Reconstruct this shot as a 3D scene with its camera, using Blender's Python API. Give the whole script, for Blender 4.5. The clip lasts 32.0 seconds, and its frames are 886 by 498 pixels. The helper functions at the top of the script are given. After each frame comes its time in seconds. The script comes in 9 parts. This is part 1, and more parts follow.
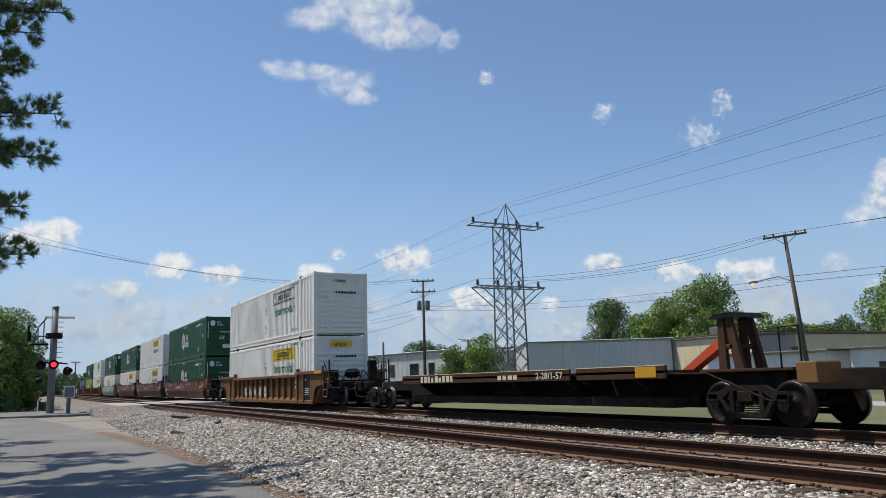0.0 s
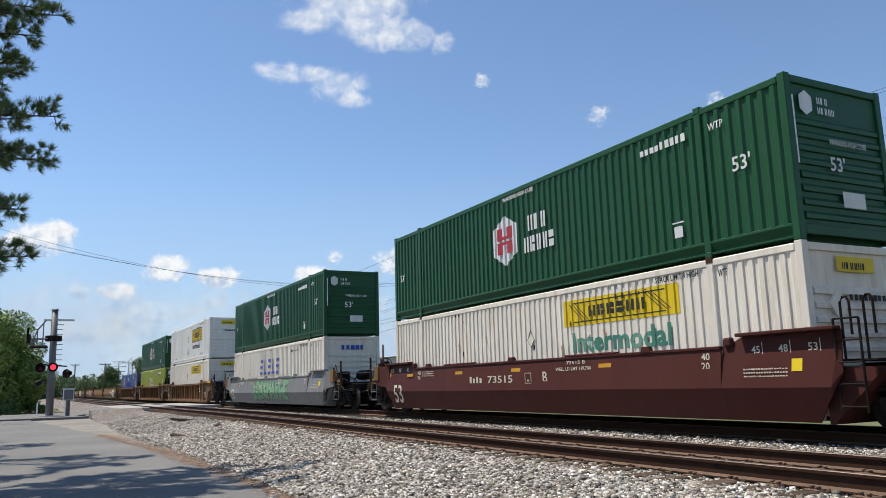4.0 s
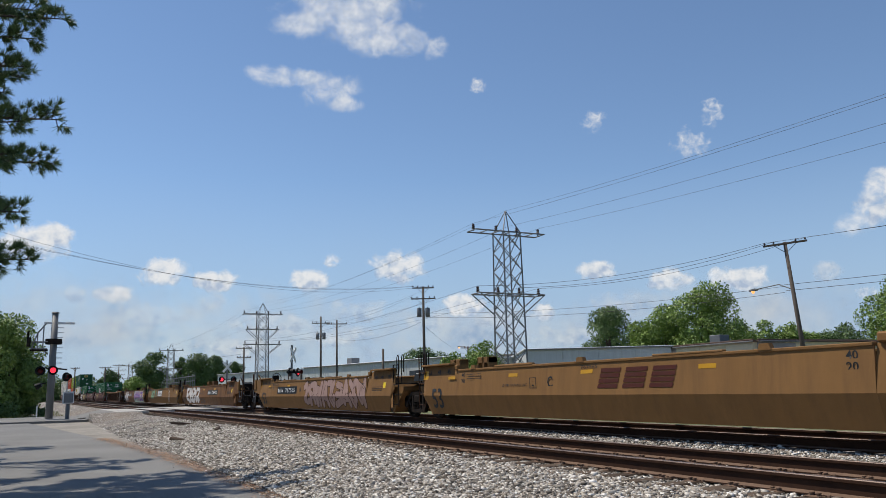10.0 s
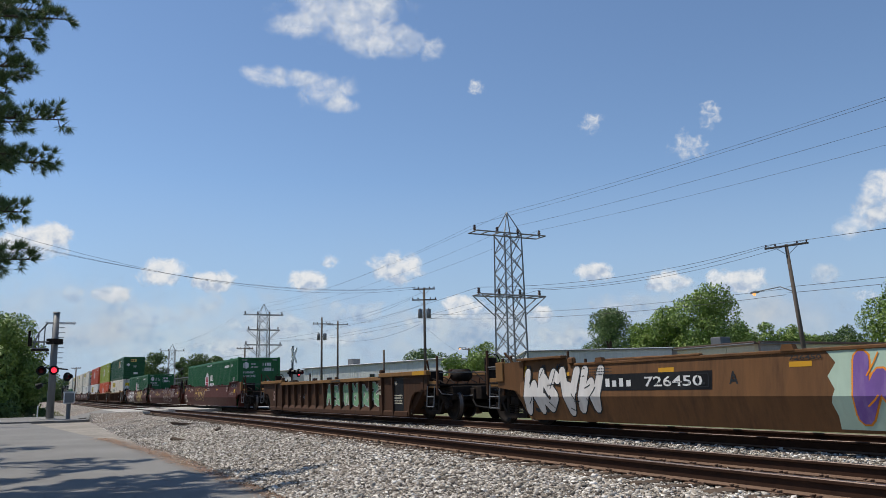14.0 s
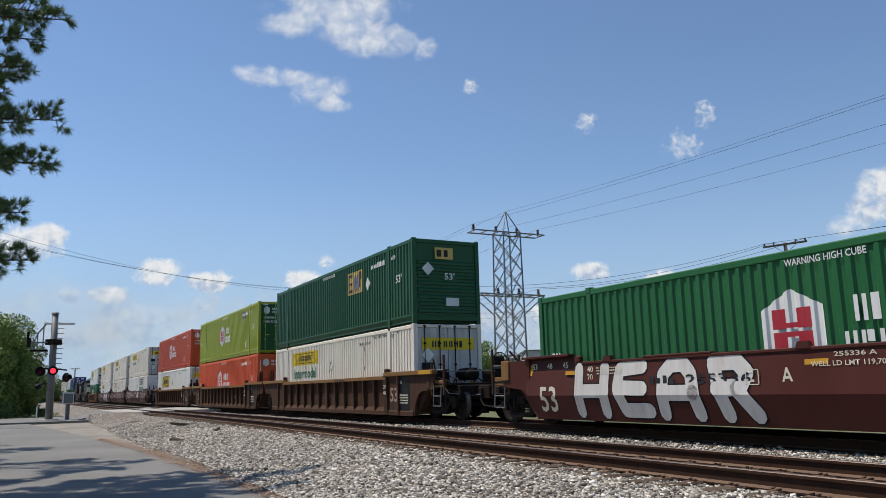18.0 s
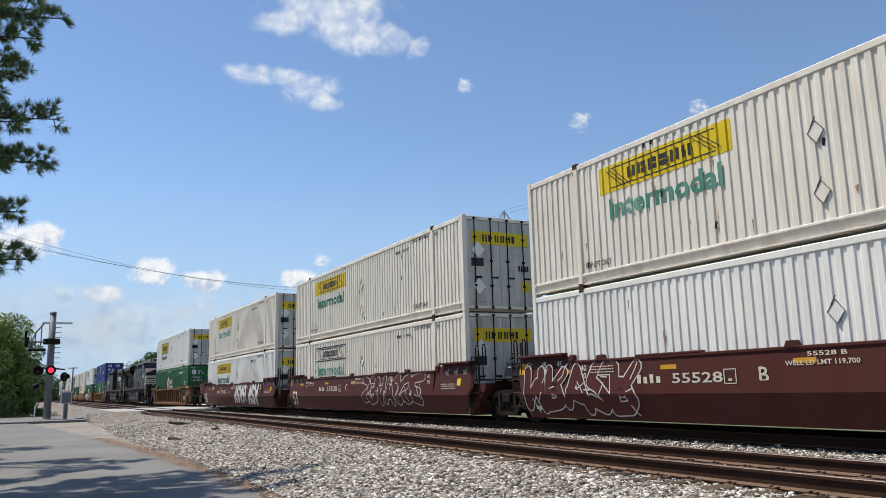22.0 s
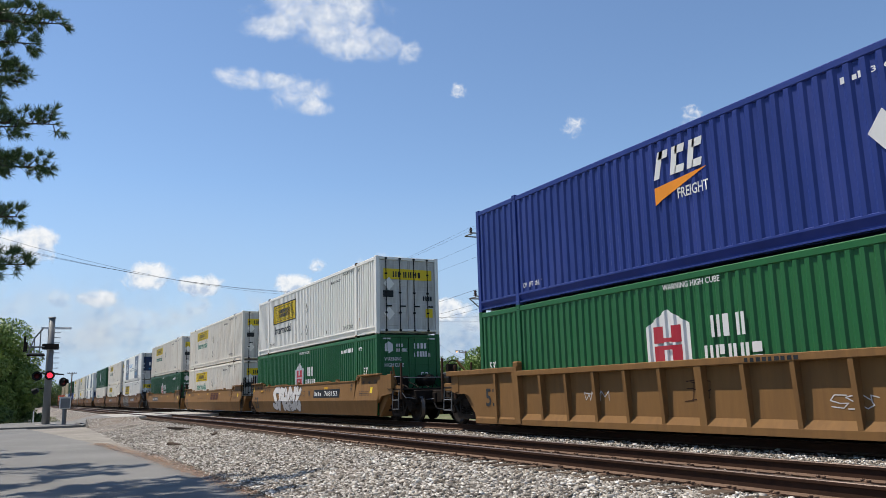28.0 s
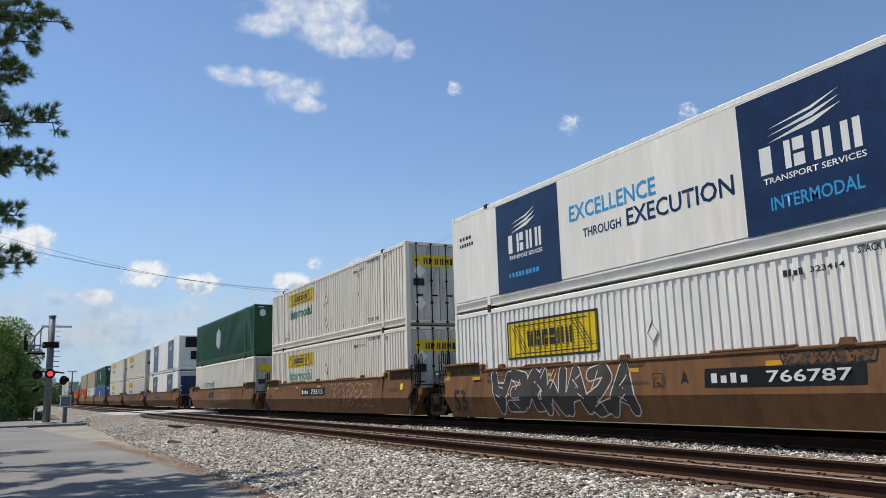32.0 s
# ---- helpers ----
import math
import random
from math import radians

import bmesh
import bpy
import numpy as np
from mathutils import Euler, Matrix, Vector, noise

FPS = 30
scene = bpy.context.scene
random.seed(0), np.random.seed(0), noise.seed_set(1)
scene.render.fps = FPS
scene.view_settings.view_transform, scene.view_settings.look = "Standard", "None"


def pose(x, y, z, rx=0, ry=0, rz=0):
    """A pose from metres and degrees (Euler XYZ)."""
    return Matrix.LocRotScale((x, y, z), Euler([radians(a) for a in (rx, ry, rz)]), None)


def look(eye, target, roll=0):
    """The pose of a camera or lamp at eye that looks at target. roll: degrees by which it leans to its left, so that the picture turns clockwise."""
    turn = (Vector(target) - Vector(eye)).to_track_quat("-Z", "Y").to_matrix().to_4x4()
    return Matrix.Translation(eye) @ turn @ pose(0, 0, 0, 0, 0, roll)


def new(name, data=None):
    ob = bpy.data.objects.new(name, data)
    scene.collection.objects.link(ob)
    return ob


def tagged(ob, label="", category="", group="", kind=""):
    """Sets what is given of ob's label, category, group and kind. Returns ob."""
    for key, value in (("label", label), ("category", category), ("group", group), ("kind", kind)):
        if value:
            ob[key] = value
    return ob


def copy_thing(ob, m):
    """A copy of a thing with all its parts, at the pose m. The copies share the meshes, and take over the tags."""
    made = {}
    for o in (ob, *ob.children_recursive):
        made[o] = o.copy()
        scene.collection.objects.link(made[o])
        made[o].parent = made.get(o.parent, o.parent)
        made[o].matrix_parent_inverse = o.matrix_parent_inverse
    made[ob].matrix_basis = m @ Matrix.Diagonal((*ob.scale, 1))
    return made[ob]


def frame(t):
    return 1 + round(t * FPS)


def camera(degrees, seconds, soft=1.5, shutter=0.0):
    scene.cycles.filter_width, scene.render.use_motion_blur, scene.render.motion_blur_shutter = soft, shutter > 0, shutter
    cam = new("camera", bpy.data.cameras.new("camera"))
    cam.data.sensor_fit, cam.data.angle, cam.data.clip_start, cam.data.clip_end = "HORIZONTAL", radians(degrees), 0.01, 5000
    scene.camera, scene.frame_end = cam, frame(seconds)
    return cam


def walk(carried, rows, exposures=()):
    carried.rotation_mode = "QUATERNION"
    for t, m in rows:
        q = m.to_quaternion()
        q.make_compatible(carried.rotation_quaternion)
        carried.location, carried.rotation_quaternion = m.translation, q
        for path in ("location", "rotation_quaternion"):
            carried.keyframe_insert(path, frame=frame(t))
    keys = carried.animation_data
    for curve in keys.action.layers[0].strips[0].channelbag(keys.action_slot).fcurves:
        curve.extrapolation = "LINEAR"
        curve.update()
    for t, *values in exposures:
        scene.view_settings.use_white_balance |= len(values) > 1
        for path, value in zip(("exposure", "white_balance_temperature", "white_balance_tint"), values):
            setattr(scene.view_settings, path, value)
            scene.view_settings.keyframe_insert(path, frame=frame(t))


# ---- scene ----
# World: x along the railway (the train rolls towards +x), y across it away from the road, z = 0 at the rail heads.
EYE = Vector((0.0, 0.0, 0.95))


def aim(yaw, pitch, roll):
    """The camera's pose: yaw from +y towards -x, pitch upwards, roll, in degrees."""
    yaw, pitch = radians(yaw), radians(pitch)
    way = Vector((-math.sin(yaw) * math.cos(pitch), math.cos(yaw) * math.cos(pitch), math.sin(pitch)))
    return look(EYE, EYE + way, roll)


HELD = [(0.0, 62.193, 9.713, -1.598), (0.5, 62.193, 9.686, -1.575), (1.0, 62.147, 9.690, -1.574), (1.5, 62.145, 9.701, -1.594), (2.0, 62.142, 9.711, -1.616), (2.5, 62.145, 9.743, -1.634), (3.0, 62.148, 9.774, -1.646), (3.5, 62.150, 9.826, -1.648), (5.5, 62.178, 9.995, -1.589), (6.0, 62.159, 9.975, -1.571), (6.5, 62.133, 9.965, -1.531), (7.0, 62.119, 9.957, -1.496), (7.5, 62.124, 9.948, -1.482), (8.0, 62.095, 9.955, -1.490), (8.5, 62.078, 9.974, -1.510), (9.0, 62.102, 10.035, -1.505), (9.5, 62.132, 10.125, -1.463), (10.0, 62.193, 10.220, -1.420), (10.5, 62.204, 10.271, -1.402), (11.0, 62.212, 10.301, -1.394), (11.5, 62.208, 10.307, -1.374), (12.0, 62.210, 10.315, -1.349), (12.5, 62.217, 10.316, -1.325), (13.0, 62.248, 10.320, -1.289), (13.5, 62.274, 10.309, -1.245), (14.0, 62.279, 10.311, -1.224), (14.5, 62.299, 10.296, -1.233), (16.5, 62.248, 10.278, -1.379), (17.0, 62.209, 10.314, -1.377), (17.5, 62.195, 10.317, -1.386), (18.0, 62.195, 10.266, -1.406), (18.5, 62.212, 10.183, -1.446), (19.0, 62.205, 10.079, -1.493), (19.5, 62.204, 10.043, -1.520), (20.0, 62.172, 10.027, -1.535), (20.5, 62.113, 10.047, -1.544), (21.0, 62.084, 10.072, -1.539), (21.5, 62.059, 10.099, -1.518), (22.0, 62.062, 10.179, -1.489), (22.5, 62.064, 10.244, -1.469), (23.0, 62.058, 10.365, -1.452), (23.5, 62.064, 10.467, -1.430), (24.0, 62.050, 10.529, -1.407), (24.5, 62.050, 10.582, -1.397), (25.0, 62.045, 10.589, -1.411), (25.5, 62.041, 10.588, -1.433), (27.5, 61.992, 10.509, -1.553), (28.0, 62.000, 10.527, -1.547), (28.5, 62.005, 10.584, -1.545), (29.0, 62.005, 10.629, -1.552), (29.5, 62.005, 10.632, -1.576), (30.0, 62.000, 10.615, -1.614), (30.5, 62.001, 10.534, -1.646), (31.0, 62.011, 10.455, -1.663), (31.5, 62.005, 10.388, -1.671), (32.0, 62.002, 10.343, -1.673)]
# the clip's own brightening, in stops
LIGHTENING = [(0, 0.06), (1, 0.08), (2, 0.2), (3, 0.32), (6, 0.12), (7, 0.19), (8, 0.0), (9.5, 0.0), (14, 0.0), (17, 0.0), (18, 0.05), (19, 0.38), (20, 0.28), (22, 0.24), (25, 0.20), (28, 0.23), (32, 0.15)]
cam = camera(59.91, 32.0, soft=0.55)
walk(cam, [(t, aim(a, b, c)) for t, a, b, c in HELD], LIGHTENING)

# ---------------------------------------------------------------- light
scene.view_settings.exposure = 0.0
SUN_WAY = Vector((-0.34, -0.32, 0.885)).normalized()
world = bpy.data.worlds.new("sky")
scene.world = world
world.use_nodes = True
wn = world.node_tree.nodes
sky = wn.new("ShaderNodeTexSky")
sky.sky_type = "NISHITA"
sky.sun_disc = False
sky.sun_elevation = math.asin(SUN_WAY.z)
sky.sun_rotation = math.atan2(SUN_WAY.x, SUN_WAY.y)
sky.air_density, sky.dust_density, sky.ozone_density = 1.0, 0.05, 4.0
wn["Background"].inputs["Strength"].default_value = 0.122
world.node_tree.links.new(sky.outputs[0], wn["Background"].inputs["Color"])
sun = new("sun", bpy.data.lights.new("sun", "SUN"))
sun.data.energy, sun.data.angle, sun.data.color = 4.7, radians(0.53), (1.0, 0.925, 0.81)
sun.matrix_world = look(SUN_WAY * 50, (0, 0, 0))


# ---------------------------------------------------------------- materials
def base_material(name, rough=0.6, metal=0.0):
    m = bpy.data.materials.new(name)
    m.use_nodes = True
    b = m.node_tree.nodes["Principled BSDF"]
    b.inputs["Roughness"].default_value = rough
    b.inputs["Metallic"].default_value = metal
    return m, m.node_tree.nodes, m.node_tree.links, b


def noise_node(nodes, links, scale, detail=4, stretch=(1, 1, 1), source="Object", rough=0.55):
    co = nodes.new("ShaderNodeTexCoord")
    mp = nodes.new("ShaderNodeMapping")
    mp.inputs["Scale"].default_value = stretch
    info = nodes.new("ShaderNodeObjectInfo")
    shift = nodes.new("ShaderNodeMath")
    shift.operation = "MULTIPLY"
    shift.inputs[1].default_value = 37.0
    links.new(info.outputs["Random"], shift.inputs[0])
    links.new(co.outputs[source], mp.inputs["Vector"])
    links.new(shift.outputs[0], mp.inputs["Location"])
    n = nodes.new("ShaderNodeTexNoise")
    n.inputs["Scale"].default_value, n.inputs["Detail"].default_value = scale, detail
    n.inputs["Roughness"].default_value = rough
    links.new(mp.outputs[0], n.inputs["Vector"])
    return n


def ramp_node(nodes, links, source, stops):
    r = nodes.new("ShaderNodeValToRGB")
    while len(r.color_ramp.elements) < len(stops):
        r.color_ramp.elements.new(0.5)
    for e, (p, c) in zip(r.color_ramp.elements, stops):
        e.position = p
        e.color = (*c, 1) if len(c) == 3 else c
    links.new(source, r.inputs["Fac"])
    return r


def mix_node(nodes, links, fac, a, b):
    x = nodes.new("ShaderNodeMix")
    x.data_type = "RGBA"
    if isinstance(fac, float):
        x.inputs[0].default_value = fac
    else:
        links.new(fac, x.inputs[0])
    for k, v in ((6, a), (7, b)):
        if isinstance(v, tuple):
            x.inputs[k].default_value = (*v, 1)
        else:
            links.new(v, x.inputs[k])
    return x.outputs[2]


def bump_node(nodes, links, b, source, strength, distance):
    n = nodes.new("ShaderNodeBump")
    n.inputs["Strength"].default_value, n.inputs["Distance"].default_value = strength, distance
    links.new(source, n.inputs["Height"])
    links.new(n.outputs[0], b.inputs["Normal"])


def painted(name, col, worn, rough=0.5, metal=0.0, wear=0.5, scale=1.2, grain=26.0, streak=True, bump=0.15, tint=0.0, cut=(0.5, 0.75), gloss=0.25):
    """Paint with soft fading, run-down streaks and rubbed or rusted patches."""
    m, nodes, links, b = base_material(name, rough, metal)
    b.inputs["Specular IOR Level"].default_value = gloss
    big = noise_node(nodes, links, scale, 5, (1, 1, 0.35) if streak else (1, 1, 1))
    fade = ramp_node(nodes, links, big.outputs["Fac"], [(0.25, tuple(c * 0.82 for c in col)), (0.75, tuple(min(1, c * 1.12) for c in col))])
    fine = noise_node(nodes, links, grain, 3, rough=0.7)
    run = noise_node(nodes, links, 5.0, 4, (1, 1, 0.10) if streak else (1, 1, 1), rough=0.65)
    mask = nodes.new("ShaderNodeMath")
    mask.operation = "MULTIPLY"
    links.new(big.outputs["Fac"], mask.inputs[0])
    links.new(run.outputs["Fac"], mask.inputs[1])
    patch = ramp_node(nodes, links, mask.outputs[0], [(cut[0] * 0.42, (0, 0, 0)), (cut[1] * 0.56, (wear, wear, wear))])
    col_out = mix_node(nodes, links, patch.outputs["Color"], fade.outputs["Color"], worn)
    if tint > 0:
        info = nodes.new("ShaderNodeObjectInfo")
        hsv = nodes.new("ShaderNodeHueSaturation")
        span = nodes.new("ShaderNodeMapRange")
        span.inputs["To Min"].default_value, span.inputs["To Max"].default_value = 1 - tint, 1 + tint
        links.new(info.outputs["Random"], span.inputs["Value"])
        links.new(span.outputs[0], hsv.inputs["Value"])
        links.new(col_out, hsv.inputs["Color"])
        col_out = hsv.outputs["Color"]
    links.new(col_out, b.inputs["Base Color"])
    rr = ramp_node(nodes, links, fine.outputs["Fac"], [(0.3, (rough - 0.1,) * 3), (0.8, (min(1, rough + 0.15),) * 3)])
    links.new(rr.outputs["Color"], b.inputs["Roughness"])
    bump_node(nodes, links, b, fine.outputs["Fac"], bump, 0.01)
    return m


PAINT = {
    "white": painted("container_white", (0.80, 0.78, 0.725), (0.46, 0.40, 0.32), 0.45, wear=0.35, cut=(0.52, 0.8)),
    "cream": painted("container_cream", (0.79, 0.735, 0.635), (0.36, 0.25, 0.16), 0.5, wear=0.5, cut=(0.5, 0.8)),
    "grimy": painted("grimy_white_door", (0.60, 0.585, 0.55), (0.22, 0.19, 0.155), 0.5, wear=0.75, cut=(0.40, 0.72), scale=1.6),
    "green": painted("container_green", (0.016, 0.085, 0.034), (0.025, 0.06, 0.03), 0.42, wear=0.5),
    "emerald": painted("container_bright_green", (0.020, 0.125, 0.042), (0.03, 0.08, 0.035), 0.42, wear=0.4),
    "lime": painted("container_lime", (0.33, 0.385, 0.040), (0.18, 0.21, 0.03), 0.45, wear=0.5),
    "orange": painted("container_orange", (0.66, 0.105, 0.032), (0.30, 0.06, 0.03), 0.45, wear=0.4),
    "red": painted("container_red", (0.55, 0.085, 0.035), (0.28, 0.07, 0.04), 0.45, wear=0.4),
    "blue": painted("container_faded_blue", (0.075, 0.125, 0.29), (0.13, 0.15, 0.23), 0.5, wear=0.5),
    "royal": painted("container_royal_blue", (0.021, 0.042, 0.205), (0.05, 0.06, 0.20), 0.42, wear=0.3),
    "navy": painted("navy_panel", (0.012, 0.030, 0.085), (0.02, 0.05, 0.12), 0.35, wear=0.5, streak=False),
    "beige": painted("container_beige", (0.55, 0.45, 0.30), (0.30, 0.22, 0.14), 0.5, wear=0.4),
    "grey": painted("car_grey", (0.20, 0.20, 0.20), (0.10, 0.09, 0.08), 0.6, wear=0.6),
    "brown": painted("car_brown", (0.170, 0.086, 0.040), (0.070, 0.041, 0.025), 0.7, wear=0.8, cut=(0.44, 0.72), tint=0.12, gloss=0.08),
    "tan": painted("car_tan", (0.215, 0.116, 0.046), (0.125, 0.070, 0.034), 0.65, wear=0.6, cut=(0.47, 0.74), tint=0.08, gloss=0.08),
    "umber": painted("car_umber", (0.070, 0.037, 0.023), (0.033, 0.023, 0.017), 0.75, wear=0.7, tint=0.1, gloss=0.08),
    "maroon": painted("car_maroon", (0.078, 0.0255, 0.0205), (0.054, 0.028, 0.023), 0.55, wear=0.5, tint=0.06, gloss=0.08),
}
STEEL_DARK = painted("grimy_steel", (0.016, 0.013, 0.0115), (0.042, 0.029, 0.021), 0.75, wear=0.7, streak=False, scale=3, gloss=0.08)
WHEEL = painted("wheel_steel", (0.022, 0.017, 0.014), (0.011, 0.010, 0.009), 0.6, 0.2, wear=0.6, streak=False, scale=4, gloss=0.08)
TREAD = painted("bright_tread", (0.11, 0.10, 0.095), (0.06, 0.055, 0.05), 0.45, 0.9, wear=0.3, streak=False)
RAILSIDE = painted("rusty_rail", (0.050, 0.026, 0.017), (0.024, 0.014, 0.011), 0.9, wear=0.8, streak=False, scale=6, gloss=0.08)
RAILHEAD = painted("rail_head", (0.16, 0.12, 0.10), (0.09, 0.065, 0.05), 0.42, 0.6, wear=0.4, streak=False, scale=6)
PLATE = painted("tie_plate_rust", (0.15, 0.095, 0.065), (0.085, 0.052, 0.036), 0.9, wear=0.6, streak=False, scale=9)
TIMBER = painted("weathered_timber", (0.095, 0.070, 0.052), (0.044, 0.032, 0.025), 0.9, wear=0.8, scale=4, bump=0.5, tint=0.25, gloss=0.08)
BLACKP = painted("black_paint", (0.014, 0.014, 0.015), (0.04, 0.037, 0.034), 0.42, wear=0.4, scale=1.5, gloss=0.08)
WHITEP = painted("white_lettering", (0.75, 0.75, 0.73), (0.5, 0.48, 0.44), 0.5, wear=0.4)
CREAMP = painted("cream_lettering", (0.62, 0.58, 0.47), (0.4, 0.35, 0.28), 0.5, wear=0.4)
YELLOWP = painted("yellow_sign", (0.72, 0.52, 0.016), (0.5, 0.36, 0.04), 0.45, wear=0.4)
YELLOWD = painted("yellow_marking", (0.52, 0.27, 0.015), (0.35, 0.19, 0.03), 0.55, wear=0.5)
GREENT = painted("green_lettering", (0.008, 0.105, 0.060), (0.04, 0.16, 0.11), 0.5, wear=0.4)
DARKT = painted("dark_lettering", (0.025, 0.030, 0.034), (0.1, 0.1, 0.1), 0.5, wear=0.4, gloss=0.08)
FADET = painted("faded_lettering", (0.055, 0.205, 0.145), (0.35, 0.5, 0.42), 0.5, wear=0.5)
CRIMSON = painted("crimson_logo", (0.36, 0.02, 0.035), (0.4, 0.12, 0.12), 0.5, wear=0.3)
SILVERP = painted("pale_logo", (0.70, 0.70, 0.69), (0.5, 0.5, 0.49), 0.5, wear=0.3)
ORANGEP = painted("orange_logo", (0.80, 0.27, 0.02), (0.6, 0.25, 0.05), 0.5, wear=0.3)
GOLDP = painted("gold_logo", (0.62, 0.43, 0.12), (0.5, 0.38, 0.15), 0.5, wear=0.4)
BLUEP = painted("blue_logo", (0.03, 0.09, 0.42), (0.06, 0.12, 0.4), 0.5, wear=0.3)
CYANP = painted("cyan_lettering", (0.035, 0.30, 0.62), (0.1, 0.36, 0.6), 0.5, wear=0.3)
PURPLEP = painted("purple_spray", (0.17, 0.09, 0.30), (0.35, 0.25, 0.4), 0.6, wear=0.6, scale=3)
RUSTY = painted("rust_stain", (0.36, 0.21, 0.12), (0.5, 0.38, 0.27), 0.8, wear=0.6, scale=6)
MINTP = painted("mint_spray", (0.40, 0.52, 0.42), (0.30, 0.36, 0.28), 0.6, wear=0.5, scale=3)
PINKP = painted("pale_spray", (0.35, 0.23, 0.20), (0.22, 0.13, 0.09), 0.6, wear=0.7, scale=3)
SPRAYW = painted("white_spray", (0.60, 0.58, 0.56), (0.34, 0.29, 0.26), 0.6, wear=0.6, scale=3)
SPRAYG = painted("green_spray", (0.20, 0.37, 0.20), (0.14, 0.26, 0.25), 0.6, wear=0.6, scale=3)
SPRAYY = painted("straw_spray", (0.42, 0.31, 0.11), (0.22, 0.14, 0.06), 0.6, wear=0.7, scale=3)
GALV = painted("galvanised_steel", (0.17, 0.175, 0.18), (0.11, 0.11, 0.11), 0.55, 0.3, wear=0.5, scale=2)
POLEWOOD = painted("pole_wood", (0.105, 0.085, 0.070), (0.06, 0.05, 0.045), 0.9, wear=0.6, scale=3, grain=60, bump=0.4)
PORCELAIN = painted("brown_porcelain", (0.05, 0.03, 0.025), (0.07, 0.05, 0.04), 0.25, streak=False)
BARK = painted("bark", (0.085, 0.062, 0.045), (0.045, 0.035, 0.028), 0.95, wear=0.8, scale=4, bump=0.6)
WIRE = painted("wire_dark", (0.04, 0.04, 0.042), (0.06, 0.06, 0.06), 0.6)


def glowing(name, col, power):
    m, nodes, links, b = base_material(name, 0.3)
    b.inputs["Base Color"].default_value = (*col, 1)
    b.inputs["Emission Color"].default_value = (*col, 1)
    b.inputs["Emission Strength"].default_value = power
    return m


RED_LIT = glowing("red_lens_lit", (1.0, 0.03, 0.06), 1.6)
RED_OFF = painted("red_lens_off", (0.09, 0.008, 0.012), (0.05, 0.01, 0.01), 0.2, streak=False)
AMBER_LIT = glowing("amber_lamp_lit", (1.0, 0.42, 0.12), 1.3)


def leaf_material(name, dark, light, rough=0.55):
    m, nodes, links, b = base_material(name, rough)
    geo = nodes.new("ShaderNodeNewGeometry")
    n = noise_node(nodes, links, 0.35, 3)
    c = ramp_node(nodes, links, geo.outputs["Random Per Island"], [(0.0, dark), (1.0, light)])
    d = ramp_node(nodes, links, n.outputs["Fac"], [(0.3, dark), (0.7, light)])
    links.new(mix_node(nodes, links, 0.5, c.outputs["Color"], d.outputs["Color"]), b.inputs["Base Color"])
    b.inputs["Subsurface Weight"].default_value = 0.0
    b.inputs["Transmission Weight"].default_value = 0.0
    return m


LEAF = leaf_material("leaves_summer", (0.075, 0.135, 0.018), (0.23, 0.33, 0.055))
LEAF_D = leaf_material("leaves_dark", (0.038, 0.080, 0.016), (0.11, 0.175, 0.040))
LEAF_M = leaf_material("leaves_mid", (0.080, 0.145, 0.024), (0.21, 0.29, 0.06))
NEEDLE = leaf_material("pine_needles", (0.045, 0.088, 0.030), (0.15, 0.215, 0.07))


def stone_material():
    m, nodes, links, b = base_material("ballast_stone", 0.85)
    geo = nodes.new("ShaderNodeNewGeometry")
    c = ramp_node(nodes, links, geo.outputs["Random Per Island"], [(0.0, (0.05, 0.042, 0.034)), (0.25, (0.15, 0.13, 0.105)), (0.6, (0.40, 0.365, 0.315)), (0.82, (0.60, 0.56, 0.50)), (1.0, (0.81, 0.785, 0.74))])
    n = noise_node(nodes, links, 30, 3)
    r = ramp_node(nodes, links, n.outputs["Fac"], [(0.35, (0.0, 0.0, 0.0)), (0.8, (0.5, 0.5, 0.5))])
    links.new(mix_node(nodes, links, r.outputs["Color"], c.outputs["Color"], (0.24, 0.19, 0.15)), b.inputs["Base Color"])
    return m


STONE = stone_material()


def ballast_material():
    """The stone bed further off: broken stone read as cells, shade painted into their gaps, with rusty dust along the
    rails.
    """
    m, nodes, links, b = base_material("ballast_bed", 0.9)
    co = nodes.new("ShaderNodeTexCoord")
    v = nodes.new("ShaderNodeTexVoronoi")
    v.inputs["Scale"].default_value = 15
    links.new(co.outputs["Object"], v.inputs["Vector"])
    sep = nodes.new("ShaderNodeSeparateColor")
    links.new(v.outputs["Color"], sep.inputs["Color"])
    c = ramp_node(nodes, links, sep.outputs[0], [(0.0, (0.08, 0.065, 0.05)), (0.35, (0.22, 0.195, 0.165)), (0.75, (0.40, 0.365, 0.32)), (1.0, (0.66, 0.63, 0.59))])
    gap_shade = ramp_node(nodes, links, v.outputs["Distance"], [(0.25, (1, 1, 1)), (0.75, (0.10, 0.085, 0.07))])
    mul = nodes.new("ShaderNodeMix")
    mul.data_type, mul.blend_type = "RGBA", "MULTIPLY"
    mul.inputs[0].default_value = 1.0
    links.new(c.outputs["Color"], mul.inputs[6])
    links.new(gap_shade.outputs["Color"], mul.inputs[7])
    n = noise_node(nodes, links, 0.5, 4)
    dust = ramp_node(nodes, links, n.outputs["Fac"], [(0.4, (0, 0, 0)), (0.75, (0.55, 0.55, 0.55))])
    links.new(mix_node(nodes, links, dust.outputs["Color"], mul.outputs[2], (0.23, 0.17, 0.125)), b.inputs["Base Color"])
    bump_node(nodes, links, b, v.outputs["Distance"], 0.9, 0.04)
    return m


BALLAST = ballast_material()


